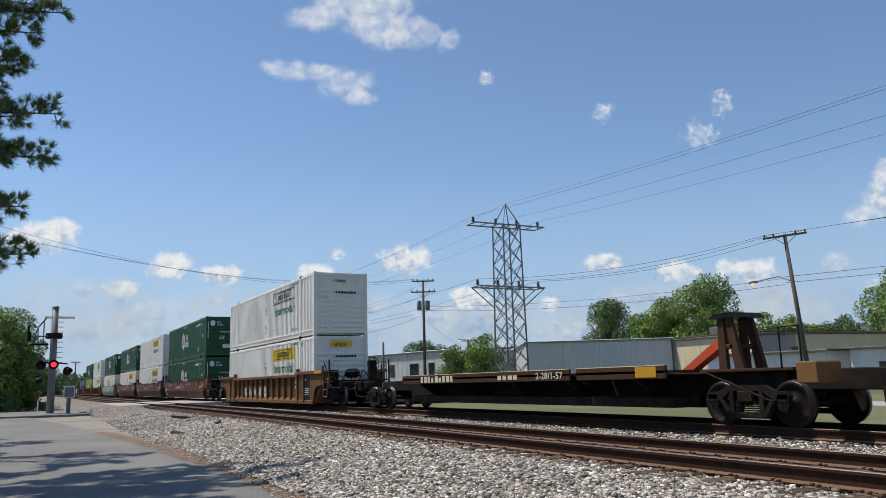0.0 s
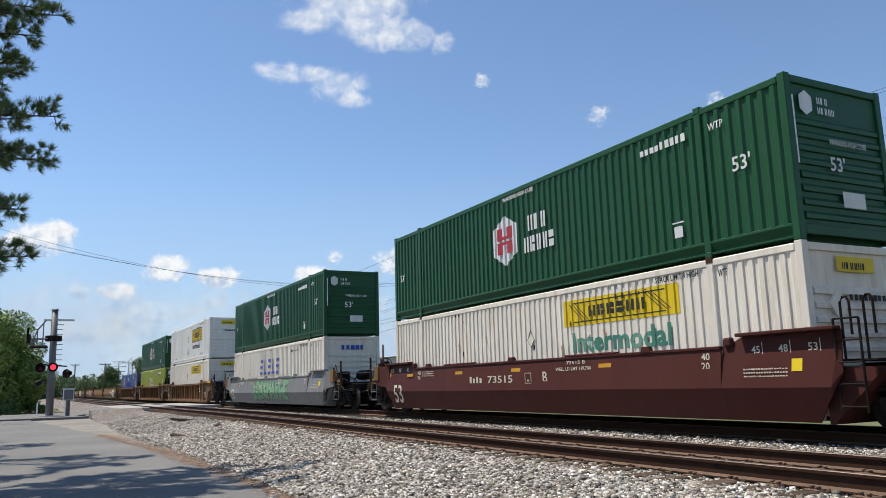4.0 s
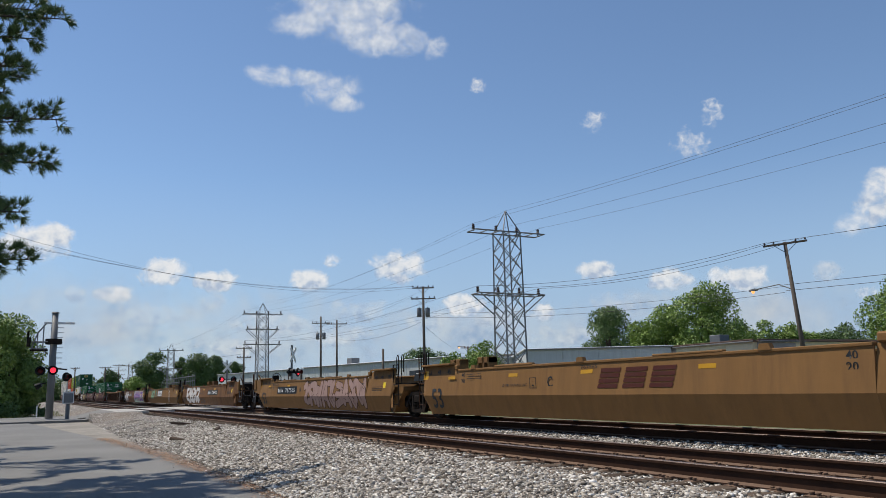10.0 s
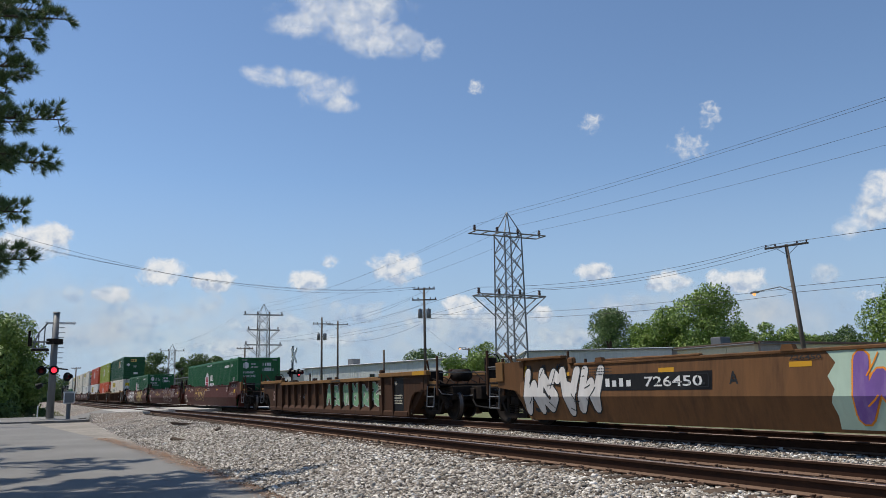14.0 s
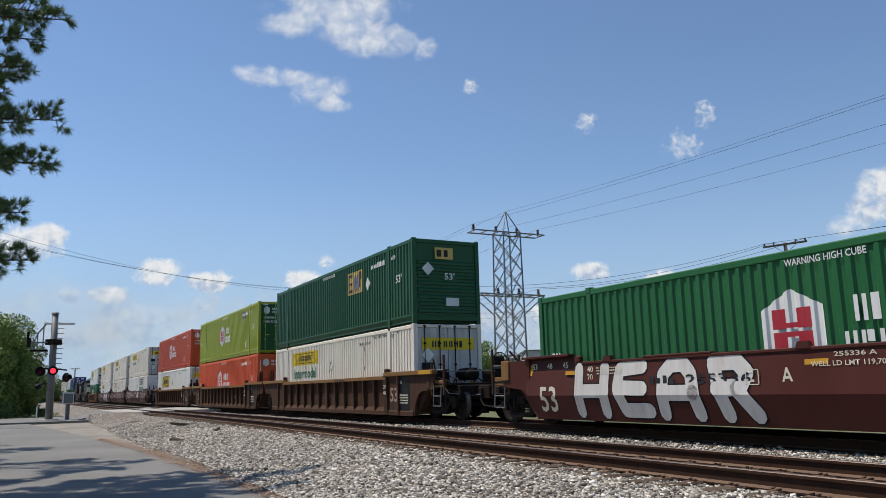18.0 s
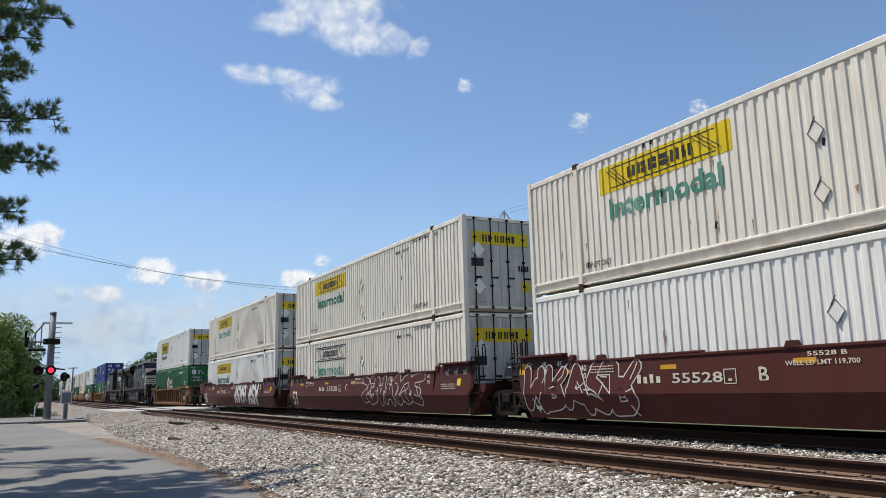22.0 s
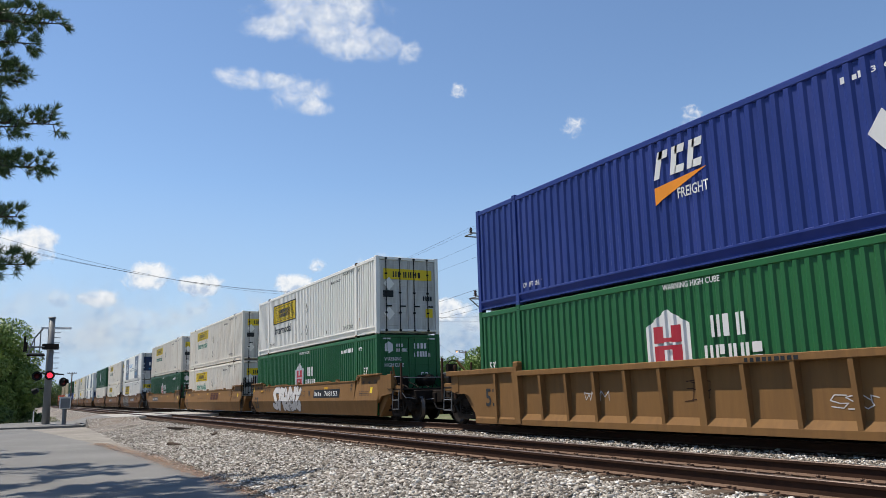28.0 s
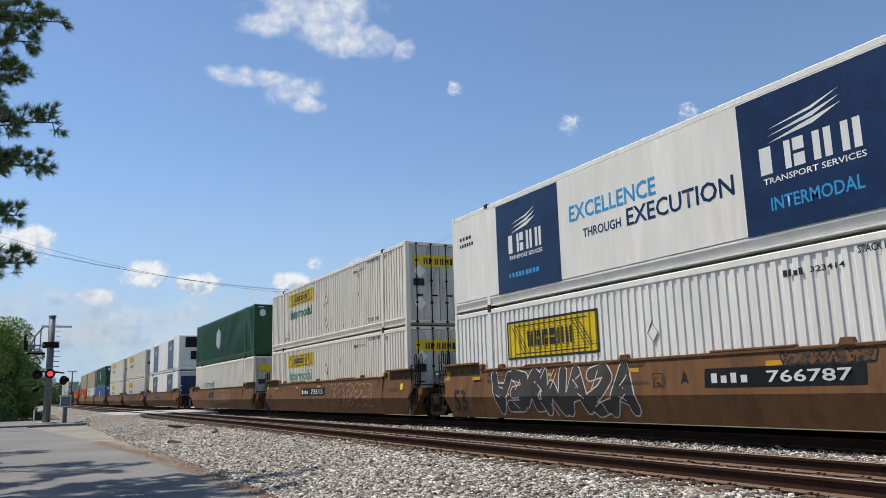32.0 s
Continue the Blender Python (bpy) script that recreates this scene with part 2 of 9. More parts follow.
def ground_material(name, a, b_, c_, scale=0.15, fine=6.0):
    m, nodes, links, b = base_material(name, 0.95)
    n = noise_node(nodes, links, scale, 6)
    f = noise_node(nodes, links, fine, 5, rough=0.7)
    r = ramp_node(nodes, links, n.outputs["Fac"], [(0.32, a), (0.52, b_), (0.72, c_)])
    g = ramp_node(nodes, links, f.outputs["Fac"], [(0.3, (0.55, 0.55, 0.55)), (0.7, (1.2, 1.2, 1.2))])
    mul = nodes.new("ShaderNodeMix")
    mul.data_type, mul.blend_type = "RGBA", "MULTIPLY"
    mul.inputs[0].default_value = 1.0
    links.new(r.outputs["Color"], mul.inputs[6])
    links.new(g.outputs["Color"], mul.inputs[7])
    links.new(mul.outputs[2], b.inputs["Base Color"])
    bump_node(nodes, links, b, f.outputs["Fac"], 0.5, 0.03)
    return m


GRASS = ground_material("mown_grass", (0.085, 0.105, 0.032), (0.125, 0.135, 0.050), (0.20, 0.175, 0.09))
GRASSBLADE = leaf_material("grass_blades", (0.09, 0.13, 0.02), (0.20, 0.21, 0.06))
STRAW = leaf_material("pine_straw", (0.16, 0.075, 0.03), (0.36, 0.20, 0.09))
ASPHALT = ground_material("worn_asphalt", (0.150, 0.146, 0.138), (0.188, 0.183, 0.173), (0.224, 0.218, 0.206), 0.25, 40.0)
CONCRETE = ground_material("pale_concrete", (0.33, 0.31, 0.285), (0.40, 0.38, 0.35), (0.45, 0.43, 0.40), 0.3, 12.0)
DIRT = ground_material("dry_dirt", (0.19, 0.168, 0.140), (0.25, 0.225, 0.19), (0.31, 0.28, 0.24), 0.4, 9.0)


# ---------------------------------------------------------------- mesh code
class Geo:
    """Collects vertices and faces of one mesh."""

    def __init__(self):
        self.v, self.f = [], []

    def add(self, vs, fs):
        k = len(self.v)
        self.v += [tuple(p) for p in vs]
        self.f += [tuple(i + k for i in q) for q in fs]
        return self

    def box(self, x0, x1, y0, y1, z0, z1, c=0.0):
        """A box; c chamfers its edges."""
        if c <= 0:
            vs = [(x, y, z) for z in (z0, z1) for y in (y0, y1) for x in (x0, x1)]
            return self.add(vs, [(0, 2, 3, 1), (4, 5, 7, 6), (0, 1, 5, 4), (2, 6, 7, 3), (0, 4, 6, 2), (1, 3, 7, 5)])
        lo, hi = (x0, y0, z0), (x1, y1, z1)
        vs, at = [], {}
        for i in range(8):
            s = (i & 1, i >> 1 & 1, i >> 2 & 1)
            for a in range(3):
                at[i, a] = len(vs)
                vs.append(tuple((hi[d] if s[d] else lo[d]) + (0 if d == a else (-c if s[d] else c)) for d in range(3)))
        fs = []
        for a in range(3):
            b, d = (a + 1) % 3, (a + 2) % 3
            for s in (0, 1):
                ring = [s << a, s << a | 1 << b, s << a | 1 << b | 1 << d, s << a | 1 << d]
                q = [at[i, a] for i in ring]
                fs.append(tuple(q if s else q[::-1]))
            for sb in (0, 1):
                for sd in (0, 1):
                    i = sb << b | sd << d
                    j = i | 1 << a
                    q = [at[i, b], at[j, b], at[j, d], at[i, d]]
                    fs.append(tuple(q if sb == sd else q[::-1]))
        for i in range(8):
            odd = bin(i).count("1") & 1
            q = [at[i, 0], at[i, 1], at[i, 2]]
            fs.append(tuple(q if odd else q[::-1]))
        return self.add(vs, fs)

    def prism(self, prof, a0, a1, axis="x"):
        """A closed outline swept along an axis: (y, z) along x, (x, z) along y, (x, y) along z."""
        n = len(prof)
        place = {"x": lambda p, a: (a, p[0], p[1]), "y": lambda p, a: (p[0], a, p[1]), "z": lambda p, a: (p[0], p[1], a)}[axis]
        vs = [place(p, a) for a in (a0, a1) for p in prof]
        fs = [(i, (i + 1) % n, n + (i + 1) % n, n + i) for i in range(n)] + [tuple(range(n))[::-1], tuple(range(n, 2 * n))]
        return self.add(vs, fs)

    def cyl(self, p0, p1, r0, r1=None, seg=10, caps=True):
        r1 = r0 if r1 is None else r1
        p0, p1 = Vector(p0), Vector(p1)
        d = (p1 - p0).normalized()
        u = d.cross(Vector((0, 0, 1)) if abs(d.z) < 0.9 else Vector((1, 0, 0))).normalized()
        w = d.cross(u)
        vs = []
        for p, r in ((p0, r0), (p1, r1)):
            vs += [p + (u * math.cos(2 * math.pi * k / seg) + w * math.sin(2 * math.pi * k / seg)) * r for k in range(seg)]
        fs = [(k, (k + 1) % seg, seg + (k + 1) % seg, seg + k) for k in range(seg)]
        if caps:
            fs += [tuple(range(seg))[::-1], tuple(range(seg, 2 * seg))]
        return self.add(vs, fs)

    def tube(self, pts, r, seg=6):
        for a, b in zip(pts, pts[1:]):
            self.cyl(a, b, r, seg=seg)
        return self

    def pipe(self, pts, r, seg=5):
        """One continuous tube through the points."""
        pts = [Vector(p) for p in pts]
        k = len(self.v)
        for i, p in enumerate(pts):
            d = (pts[min(i + 1, len(pts) - 1)] - pts[max(i - 1, 0)]).normalized()
            u = d.cross(Vector((0, 0, 1)) if abs(d.z) < 0.95 else Vector((1, 0, 0))).normalized()
            w = d.cross(u)
            self.v += [tuple(p + (u * math.cos(2 * math.pi * j / seg) + w * math.sin(2 * math.pi * j / seg)) * r) for j in range(seg)]
        for i in range(len(pts) - 1):
            a, b = k + i * seg, k + (i + 1) * seg
            self.f += [(a + j, a + (j + 1) % seg, b + (j + 1) % seg, b + j) for j in range(seg)]
        e = k + (len(pts) - 1) * seg
        self.f += [tuple(range(k, k + seg))[::-1], tuple(range(e, e + seg))]
        return self

    def lathe_y(self, prof, cx, cz, seg=24):
        """(y, radius) pairs turned about an axle along y."""
        n = len(prof)
        vs = [(cx + r * math.cos(2 * math.pi * k / seg), y, cz + r * math.sin(2 * math.pi * k / seg)) for k in range(seg) for y, r in prof]
        fs = [(k * n + i, k * n + i + 1, (k + 1) % seg * n + i + 1, (k + 1) % seg * n + i) for k in range(seg) for i in range(n - 1)]
        return self.add(vs, fs)

    def quad(self, a, b, c, d):
        return self.add([a, b, c, d], [(0, 1, 2, 3)])

    def mesh(self, name, material, smooth=False):
        me = bpy.data.meshes.new(name)
        me.from_pydata(self.v, [], self.f)
        if material:
            me.materials.append(material)
        if smooth:
            me.polygons.foreach_set("use_smooth", [True] * len(me.polygons))
        me.update()
        return me


def part(name, geo, material, parent, label="", m=None, smooth=False):
    """Links a mesh as one object under a thing or a part."""
    me = geo if isinstance(geo, bpy.types.Mesh) else geo.mesh(name, material, smooth)
    ob = new(name, me)
    ob.parent = parent
    if m is not None:
        ob.matrix_basis = m
    if label:
        ob["label"] = label
    return ob


def thing(name, label, category, group="", kind="", m=None):
    ob = tagged(new(name), label, category, group, kind)
    if m is not None:
        ob.matrix_basis = m
    return ob


WORDS = {}


def words(text, height, material):
    """The mesh of a line of text: its left lower corner at the origin, facing -y, capitals of that height."""
    key = (text, height, material.name)
    if key not in WORDS:
        cu = bpy.data.curves.new("text", "FONT")
        cu.body, cu.size, cu.resolution_u, cu.offset = text, height / 0.69, 2, height * (0.04 if text == "Intermodal" else 0.02)
        tmp = bpy.data.objects.new("text", cu)
        me = bpy.data.meshes.new_from_object(tmp)
        bpy.data.objects.remove(tmp)
        me.transform(Matrix.Rotation(radians(90), 4, "X"))
        me.materials.clear()
        me.materials.append(material)
        WORDS[key] = me
    return WORDS[key]


def text_width(me):
    return max((v.co.x for v in me.vertices), default=0)


def lettering(text, x, y, z, height, width, material, parent, name="lettering", turn=0):
    """A line of text fitted to a width on a wall that faces -y (turn 0) or +x (turn 90)."""
    me = words(text, height, material)
    ob = part(name, me, None, parent)
    s = width / max(text_width(me), 0.01) if width else 1
    ob.matrix_basis = Matrix.Translation((x, y, z)) @ Matrix.Rotation(radians(turn), 4, "Z") @ Matrix.Diagonal((s, 1, 1, 1))
    return ob


def bars(spec, material, parent, y, name="marking", label="", turn=0, at=(0, 0)):
    """Plain bars that stand for writing: (x0, x1, z0, z1) each on one wall."""
    g = Geo()
    for x0, x1, z0, z1 in spec:
        g.quad((x0, y, z0), (x1, y, z0), (x1, y, z1), (x0, y, z1))
    ob = part(name, g, material, parent, label)
    if len(spec) > 1:
        ob["kind"] = "stuff"
    if turn:
        ob.matrix_basis = Matrix.Translation((at[0], at[1], 0)) @ Matrix.Rotation(radians(turn), 4, "Z")
    return ob


def word_bars(x0, x1, z0, z1, n=4, slant=0.0, seed=1, even=False):
    """Bars the size of a word's letters."""
    rnd = random.Random(seed)
    out, w = [], (x1 - x0) / n
    for k in range(n):
        a = x0 + k * w
        out.append((a, a + w * rnd.uniform(0.55, 0.8), z0, z1 - (z1 - z0) * (0 if even else rnd.choice((0, 0, 0.25)))))
    return out


STEMS = [[(0, 0.32, 0, 1), (0.62, 0.94, 0, 1)], [(0, 0.6, 0, 1)], [(0, 0.3, 0, 1), (0.42, 0.94, 0.56, 1), (0.42, 0.94, 0, 0.44)], [(0.1, 0.42, 0, 1), (0.6, 0.92, 0, 1)], [(0, 0.94, 0, 0.44), (0, 0.94, 0.56, 1)]]


def stem_bars(x0, x1, z0, z1, n, seed=1):
    """Plain bars with the weight of a bold name."""
    rnd = random.Random(seed)
    out, w = [], (x1 - x0) / n
    for k in range(n):
        for a, b, c, d in STEMS[(k + rnd.randrange(2)) % len(STEMS)]:
            out.append((x0 + w * (k + 0.8 * a), x0 + w * (k + 0.8 * b), z0 + (z1 - z0) * c, z0 + (z1 - z0) * d))
    return out


# ---------------------------------------------------------------- ground, road, tracks
TRACK_Y = {"near": 7.71, "train": 12.216}
ROAD_Z = -0.60
SLOPE = 0.0115


def bend(x):
    """How far the line has swung towards the road at x: straight, a short curve, straight again."""
    u = max(0.0, -22.0 - x)
    return SLOPE * (u * u / 28.0 if u < 14.0 else u - 7.0)


def heading(x):
    """The line's direction at x, in degrees from the x axis."""
    return math.degrees(SLOPE * min(1.0, max(0.0, (-22.0 - x) / 14.0)))



g = Geo()
g.quad((-4500, -4500, -0.72), (4500, -4500, -0.72), (4500, 4500, -0.72), (-4500, 4500, -0.72))
tagged(new("ground", g.mesh("ground", GRASS)), "flat ground of mown grass and weeds", "ground", kind="structure")


def strip(name, rows, material, label, category):
    """A level strip between two edges: rows of x, y of one edge, y of the other, z."""
    g = Geo()
    vs = [p for x, ya, yb, z in rows for p in ((x, ya, z), (x, yb, z), (x, yb, z - 0.2), (x, ya, z - 0.2))]
    fs = []
    for k in range(len(rows) - 1):
        for i in range(4):
            fs.append((4 * k + i, 4 * k + (i + 1) % 4, 4 * k + 4 + (i + 1) % 4, 4 * k + 4 + i))
    fs += [(0, 1, 2, 3), tuple(4 * len(rows) - 4 + i for i in (3, 2, 1, 0))]
    g.add(vs, fs)
    return tagged(new(name, g.mesh(name, material)), label, category, kind="structure")


strip("road", [(60, -3.6, 3.25, ROAD_Z), (-8, -3.6, 3.27, ROAD_Z), (-15, -3.6, 3.18, ROAD_Z), (-24, -3.7, 2.8, ROAD_Z), (-34.6, -4.2, 1.95, ROAD_Z),
               (-44, -5, 0.9, ROAD_Z + 0.02), (-52, -6.5, -0.1, ROAD_Z + 0.05), (-58, -8, -0.6, ROAD_Z + 0.08)], ASPHALT, "grey worn asphalt lane beside the railway", "road")
strip("street", [(-53.0, -40, 4.9, -0.455), (-65.0, -40, 4.9, -0.455)], ASPHALT, "pale asphalt street leading to the level crossing", "road")
strip("street", [(-53.0, 15.3, 70, -0.30), (-65.0, 15.3, 70, -0.30)], ASPHALT, "pale asphalt street beyond the level crossing", "road")
strip("back_street", [(120, 33.0, 37.5, -0.66), (-53.2, 33.0, 37.5, -0.66)], CONCRETE, "pale concrete street behind the railway", "road")
strip("back_street", [(-64.8, 21.0, 26.5, -0.66), (-400, 21.0, 26.5, -0.66)], CONCRETE, "pale concrete street behind the railway", "road")

strip("verge", [(-12, 3.0, 3.6, -0.612), (-24, 2.6, 3.6, -0.612), (-34.6, 1.7, 3.6, -0.612), (-44, 0.6, 3.6, -0.60), (-52.9, -0.6, 3.6, -0.59)], DIRT, "dusty gravel verge between the road and the railway", "verge")
strip("verge", [(-65.1, -30, 4.0, -0.60), (-140, -30, 4.0, -0.60)], DIRT, "dusty gravel verge beyond the crossing", "verge")
BED = [(2.3, -0.75), (3.3, -0.585), (4.2, -0.50), (5.4, -0.335), (6.1, -0.250), (6.5, -0.232), (8.9, -0.232), (9.3, -0.25), (9.95, -0.28), (10.7, -0.225),
       (11.4, -0.215), (13.0, -0.215), (13.8, -0.26), (14.8, -0.5), (15.9, -0.76)]


def bed_height(y):
    for (a, za), (b, zb) in zip(BED, BED[1:]):
        if a <= y <= b:
            return za + (zb - za) * (y - a) / (b - a)
    return -0.72


def bed_mesh(x0, x1, step, name):
    """The stone bed, slightly uneven."""
    ys = [2.3 + 13.6 * k / 60 for k in range(61)]
    xs = np.arange(x0, x1 + step / 2, step)
    g = Geo()
    for x in xs:
        for y in ys:
            h = bed_height(y) + (noise.noise(Vector((x * 0.8, y * 0.9, 3))) * 0.045 + noise.noise(Vector((x * 2.7, y * 2.7, 8))) * 0.02) * ((0.55 if 6.3 < y < 9.1 or 11 < y < 13.4 else 1) if 2.6 < y < 15 else 0)
            g.v.append((x, y - bend(x), h))
    n = len(ys)
    for i in range(len(xs) - 1):
        for j in range(n - 1):
            g.f.append((i * n + j, i * n + n + j, i * n + n + j + 1, i * n + j + 1))
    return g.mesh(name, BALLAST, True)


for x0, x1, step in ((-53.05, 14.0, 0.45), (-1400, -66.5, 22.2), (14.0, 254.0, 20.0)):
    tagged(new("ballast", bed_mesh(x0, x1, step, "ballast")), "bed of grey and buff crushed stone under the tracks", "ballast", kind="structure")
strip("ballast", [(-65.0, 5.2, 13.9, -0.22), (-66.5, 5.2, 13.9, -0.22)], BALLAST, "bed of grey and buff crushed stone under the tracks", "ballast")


def stones(name, zones, label, seed, size=(0.0115, 0.029)):
    """Loose stones: small broken polyhedra in one mesh."""
    rs = np.random.RandomState(seed)
    # a broken block: eight jittered corners, twelve triangles
    bv = np.array([(x, y, z) for z in (-1, 1) for y in (-1, 1) for x in (-1, 1)]) * 0.72
    bf = np.array([(0, 2, 3), (0, 3, 1), (4, 5, 7), (4, 7, 6), (0, 1, 5), (0, 5, 4), (2, 6, 7), (2, 7, 3), (0, 4, 6), (0, 6, 2), (1, 3, 7), (1, 7, 5)])
    sets = []
    for _ in range(16):
        s = bv * (1 + rs.uniform(-0.55, 0.35, (8, 1))) + rs.uniform(-0.22, 0.22, (8, 3))
        sets.append(s * np.array([1.15, rs.uniform(0.6, 0.95), rs.uniform(0.45, 0.8)]))
    P = []
    for n, x0, x1, y0, y1, bias in zones:
        x = x1 - (x1 - x0) * rs.uniform(0, 1, n) ** bias
        P.append(np.stack([x, rs.uniform(y0, y1, n)], 1))
    P = np.concatenate(P)
    n = len(P)
    k = rs.randint(0, 16, n)
    r = rs.uniform(size[0], size[1], n) * (1 + 0.6 * (rs.uniform(0, 1, n) > 0.93))
    a, t = rs.uniform(0, 6.28, n), rs.uniform(-0.8, 0.8, n)
    S = np.stack(sets)[k] * r[:, None, None]
    ct, st = np.cos(t)[:, None], np.sin(t)[:, None]
    X, Y, Z = S[..., 0], S[..., 1] * ct - S[..., 2] * st, S[..., 1] * st + S[..., 2] * ct
    ca, sa = np.cos(a)[:, None], np.sin(a)[:, None]
    X, Y = X * ca - Y * sa, X * sa + Y * ca
    ht = np.interp(P[:, 1], [b[0] for b in BED], [b[1] for b in BED]) + rs.uniform(-0.3, 0.9, n) * r * 0.7 + 0.008
    V = np.stack([X + P[:, :1], Y + P[:, 1:], Z + ht[:, None]], -1).reshape(-1, 3)
    Fm = (bf[None] + (np.arange(n) * len(bv))[:, None, None]).reshape(-1, 3)
    me = bpy.data.meshes.new(name)
    me.vertices.add(len(V))
    me.vertices.foreach_set("co", V.ravel())
    me.loops.add(Fm.size)
    me.loops.foreach_set("vertex_index", Fm.ravel())
    me.polygons.add(len(Fm))
    me.polygons.foreach_set("loop_start", np.arange(0, Fm.size, 3))
    me.polygons.foreach_set("loop_total", np.full(len(Fm), 3))
    me.update()
    me.validate()
    me.materials.append(STONE)
    return tagged(new(name, me), label, "ballast", kind="stuff")


stones("ballast_stones", [(104000, -30, -3.8, 3.35, 6.5, 2.0), (17000, -46, -24, 2.6, 6.5, 1.2), (20000, -34, -5.5, 9.0, 10.75, 1.5), (9000, -22, -3.5, 6.3, 7.0, 1.3), (6000, -22, -3.5, 7.0, 8.6, 1.4), (4500, -24, -5, 10.7, 11.3, 1.2)],
       "loose crushed stones, grey, buff and white", 5)
stones("ballast_stones", [(260, -30, -6, 2.9, 3.5, 1.2)], "scattered stones along the edge of the asphalt", 6, (0.012, 0.03))


def rail_mesh(x0, x1):
    prof = [(-0.075, -0.185), (0.075, -0.185), (0.075, -0.172), (0.012, -0.150), (0.010, -0.050), (0.036, -0.038), (0.037, -0.008), (0.028, 0.0),
            (-0.028, 0.0), (-0.037, -0.008), (-0.036, -0.038), (-0.010, -0.050), (-0.012, -0.150), (-0.075, -0.172)]
    g = Geo()
    xs = [x0, -36.0, -33.2, -30.4, -27.6, -24.8, -22.0, x1]
    n = len(prof)
    g.v = [(x, y - bend(x), z) for x in xs for y, z in prof]
    g.f = [(k * n + i, k * n + (i + 1) % n, (k + 1) * n + (i + 1) % n, (k + 1) * n + i) for k in range(len(xs) - 1) for i in range(n)]
    g.f += [tuple(range(n))[::-1], tuple(range((len(xs) - 1) * n, len(xs) * n))]
    me = g.mesh("rail", RAILSIDE)
    me.materials.append(RAILHEAD)
    me.materials.append(PLATE)
    for p in me.polygons:
        if p.center.z > -0.006 and abs(p.normal.z) > 0.5:
            p.material_index = 1
        # top of the foot: lighter rust, with its sunlit look painted in
        if p.center.z < -0.14 and p.normal.z > 0.3:
            p.material_index = 2
    return me


RAIL = rail_mesh(-1400, 250)
tie_meshes = []
for k in range(5):
    rnd = random.Random(k)
    g = Geo().box(-0.115, 0.115, -1.3 + rnd.uniform(-0.05, 0.05), 1.3 + rnd.uniform(-0.06, 0.06), -0.37, -0.19, 0.012)
    g.v = [(x + noise.noise(Vector((x * 9, y * 1.3, k * 7))) * 0.012, y, z + noise.noise(Vector((x * 5, y * 2, k * 3))) * 0.008) for x, y, z in g.v]
    tie_meshes.append(g.mesh("tie", TIMBER))
spike = Geo().box(-0.09, 0.09, -0.19, 0.19, -0.192, -0.182, 0.003)
for sx, sy in ((-0.05, -0.095), (0.05, -0.13), (0.045, 0.095), (-0.05, 0.13)):
    spike.box(sx - 0.014, sx + 0.014, sy - 0.018, sy + 0.018, -0.19, -0.158, 0.004)
    spike.box(sx - 0.017, sx + 0.017, sy - 0.026, sy + 0.026, -0.166, -0.150, 0.004)
anchor = Geo().box(0.11, 0.15, -0.10, 0.10, -0.20, -0.165, 0.006)
spike.add(anchor.v, anchor.f)
plate_mesh = spike.mesh("tie_plate", PLATE)
for key, count in (("near", 92), ("train", 60)):
    yc = TRACK_Y[key]
    tr = thing("railway_track", "railway track with rusty rails on weathered timber ties", "track", "tracks", "structure", pose(0, yc, 0))
    for s in (-1, 1):
        part("rail", RAIL, None, tr, "rusty steel rail with a polished head", pose(0, s * 0.755, 0))
    rnd = random.Random(key)
    for k in range(count):
        x = -0.5 - 0.53 * k + rnd.uniform(-0.03, 0.03)
        if -65.2 < x < -52.8:
            continue
        tie = part("tie", rnd.choice(tie_meshes), None, tr, "", pose(x, rnd.uniform(-0.05, 0.05) - bend(x), 0, 0, 0, rnd.uniform(-1, 1) + heading(x)))
        for s in (-1, 1) if key == "near" else ():
            part("tie_plate", plate_mesh, None, tie, "", pose(0, s * 0.755, 0.001))
    g = Geo()
    for k in range(count, 420):
        x = -0.5 - 0.53 * k
        if not -65.2 < x < -52.8:
            g.box(x - 0.115, x + 0.115, -1.3 - bend(x), 1.3 - bend(x), -0.37, -0.19)
    tagged(part("tie_row", g, TIMBER, tr, "far row of dark timber ties"), kind="stuff")

# level crossing: pale panels between and beside the rails
cross = thing("level_crossing", "pale concrete panels of a level crossing across both tracks", "crossing", kind="structure", m=pose(-59, -bend(-59), 0, 0, 0, heading(-59)))
for y0, y1 in ((4.9, 6.82), (7.08, 8.36), (8.60, 11.34), (11.60, 12.84), (13.10, 15.3)):
    for k in range(5):
        part("panel", Geo().box(-6 + 2.4 * k + 0.01, -3.6 + 2.4 * k - 0.01, y0, y1, -0.3, -0.03 if y0 > 5 else -0.05, 0.015), CONCRETE, cross)
part("approach", Geo().prism([(3.2, -0.7), (4.9, -0.7), (4.9, -0.055), (3.2, -0.44)], -6, 6), ASPHALT, cross)
part("approach", Geo().prism([(15.3, -0.7), (17.5, -0.7), (17.5, -0.29), (15.3, -0.04)], -6, 6), ASPHALT, cross)

part("shoulder", Geo().prism([(10.0, -0.68), (6.0, -0.68), (6.0, -0.08), (6.6, -0.10)], 3.3, 6.3, "y"), BALLAST, cross, "gravel shoulder of the approach")

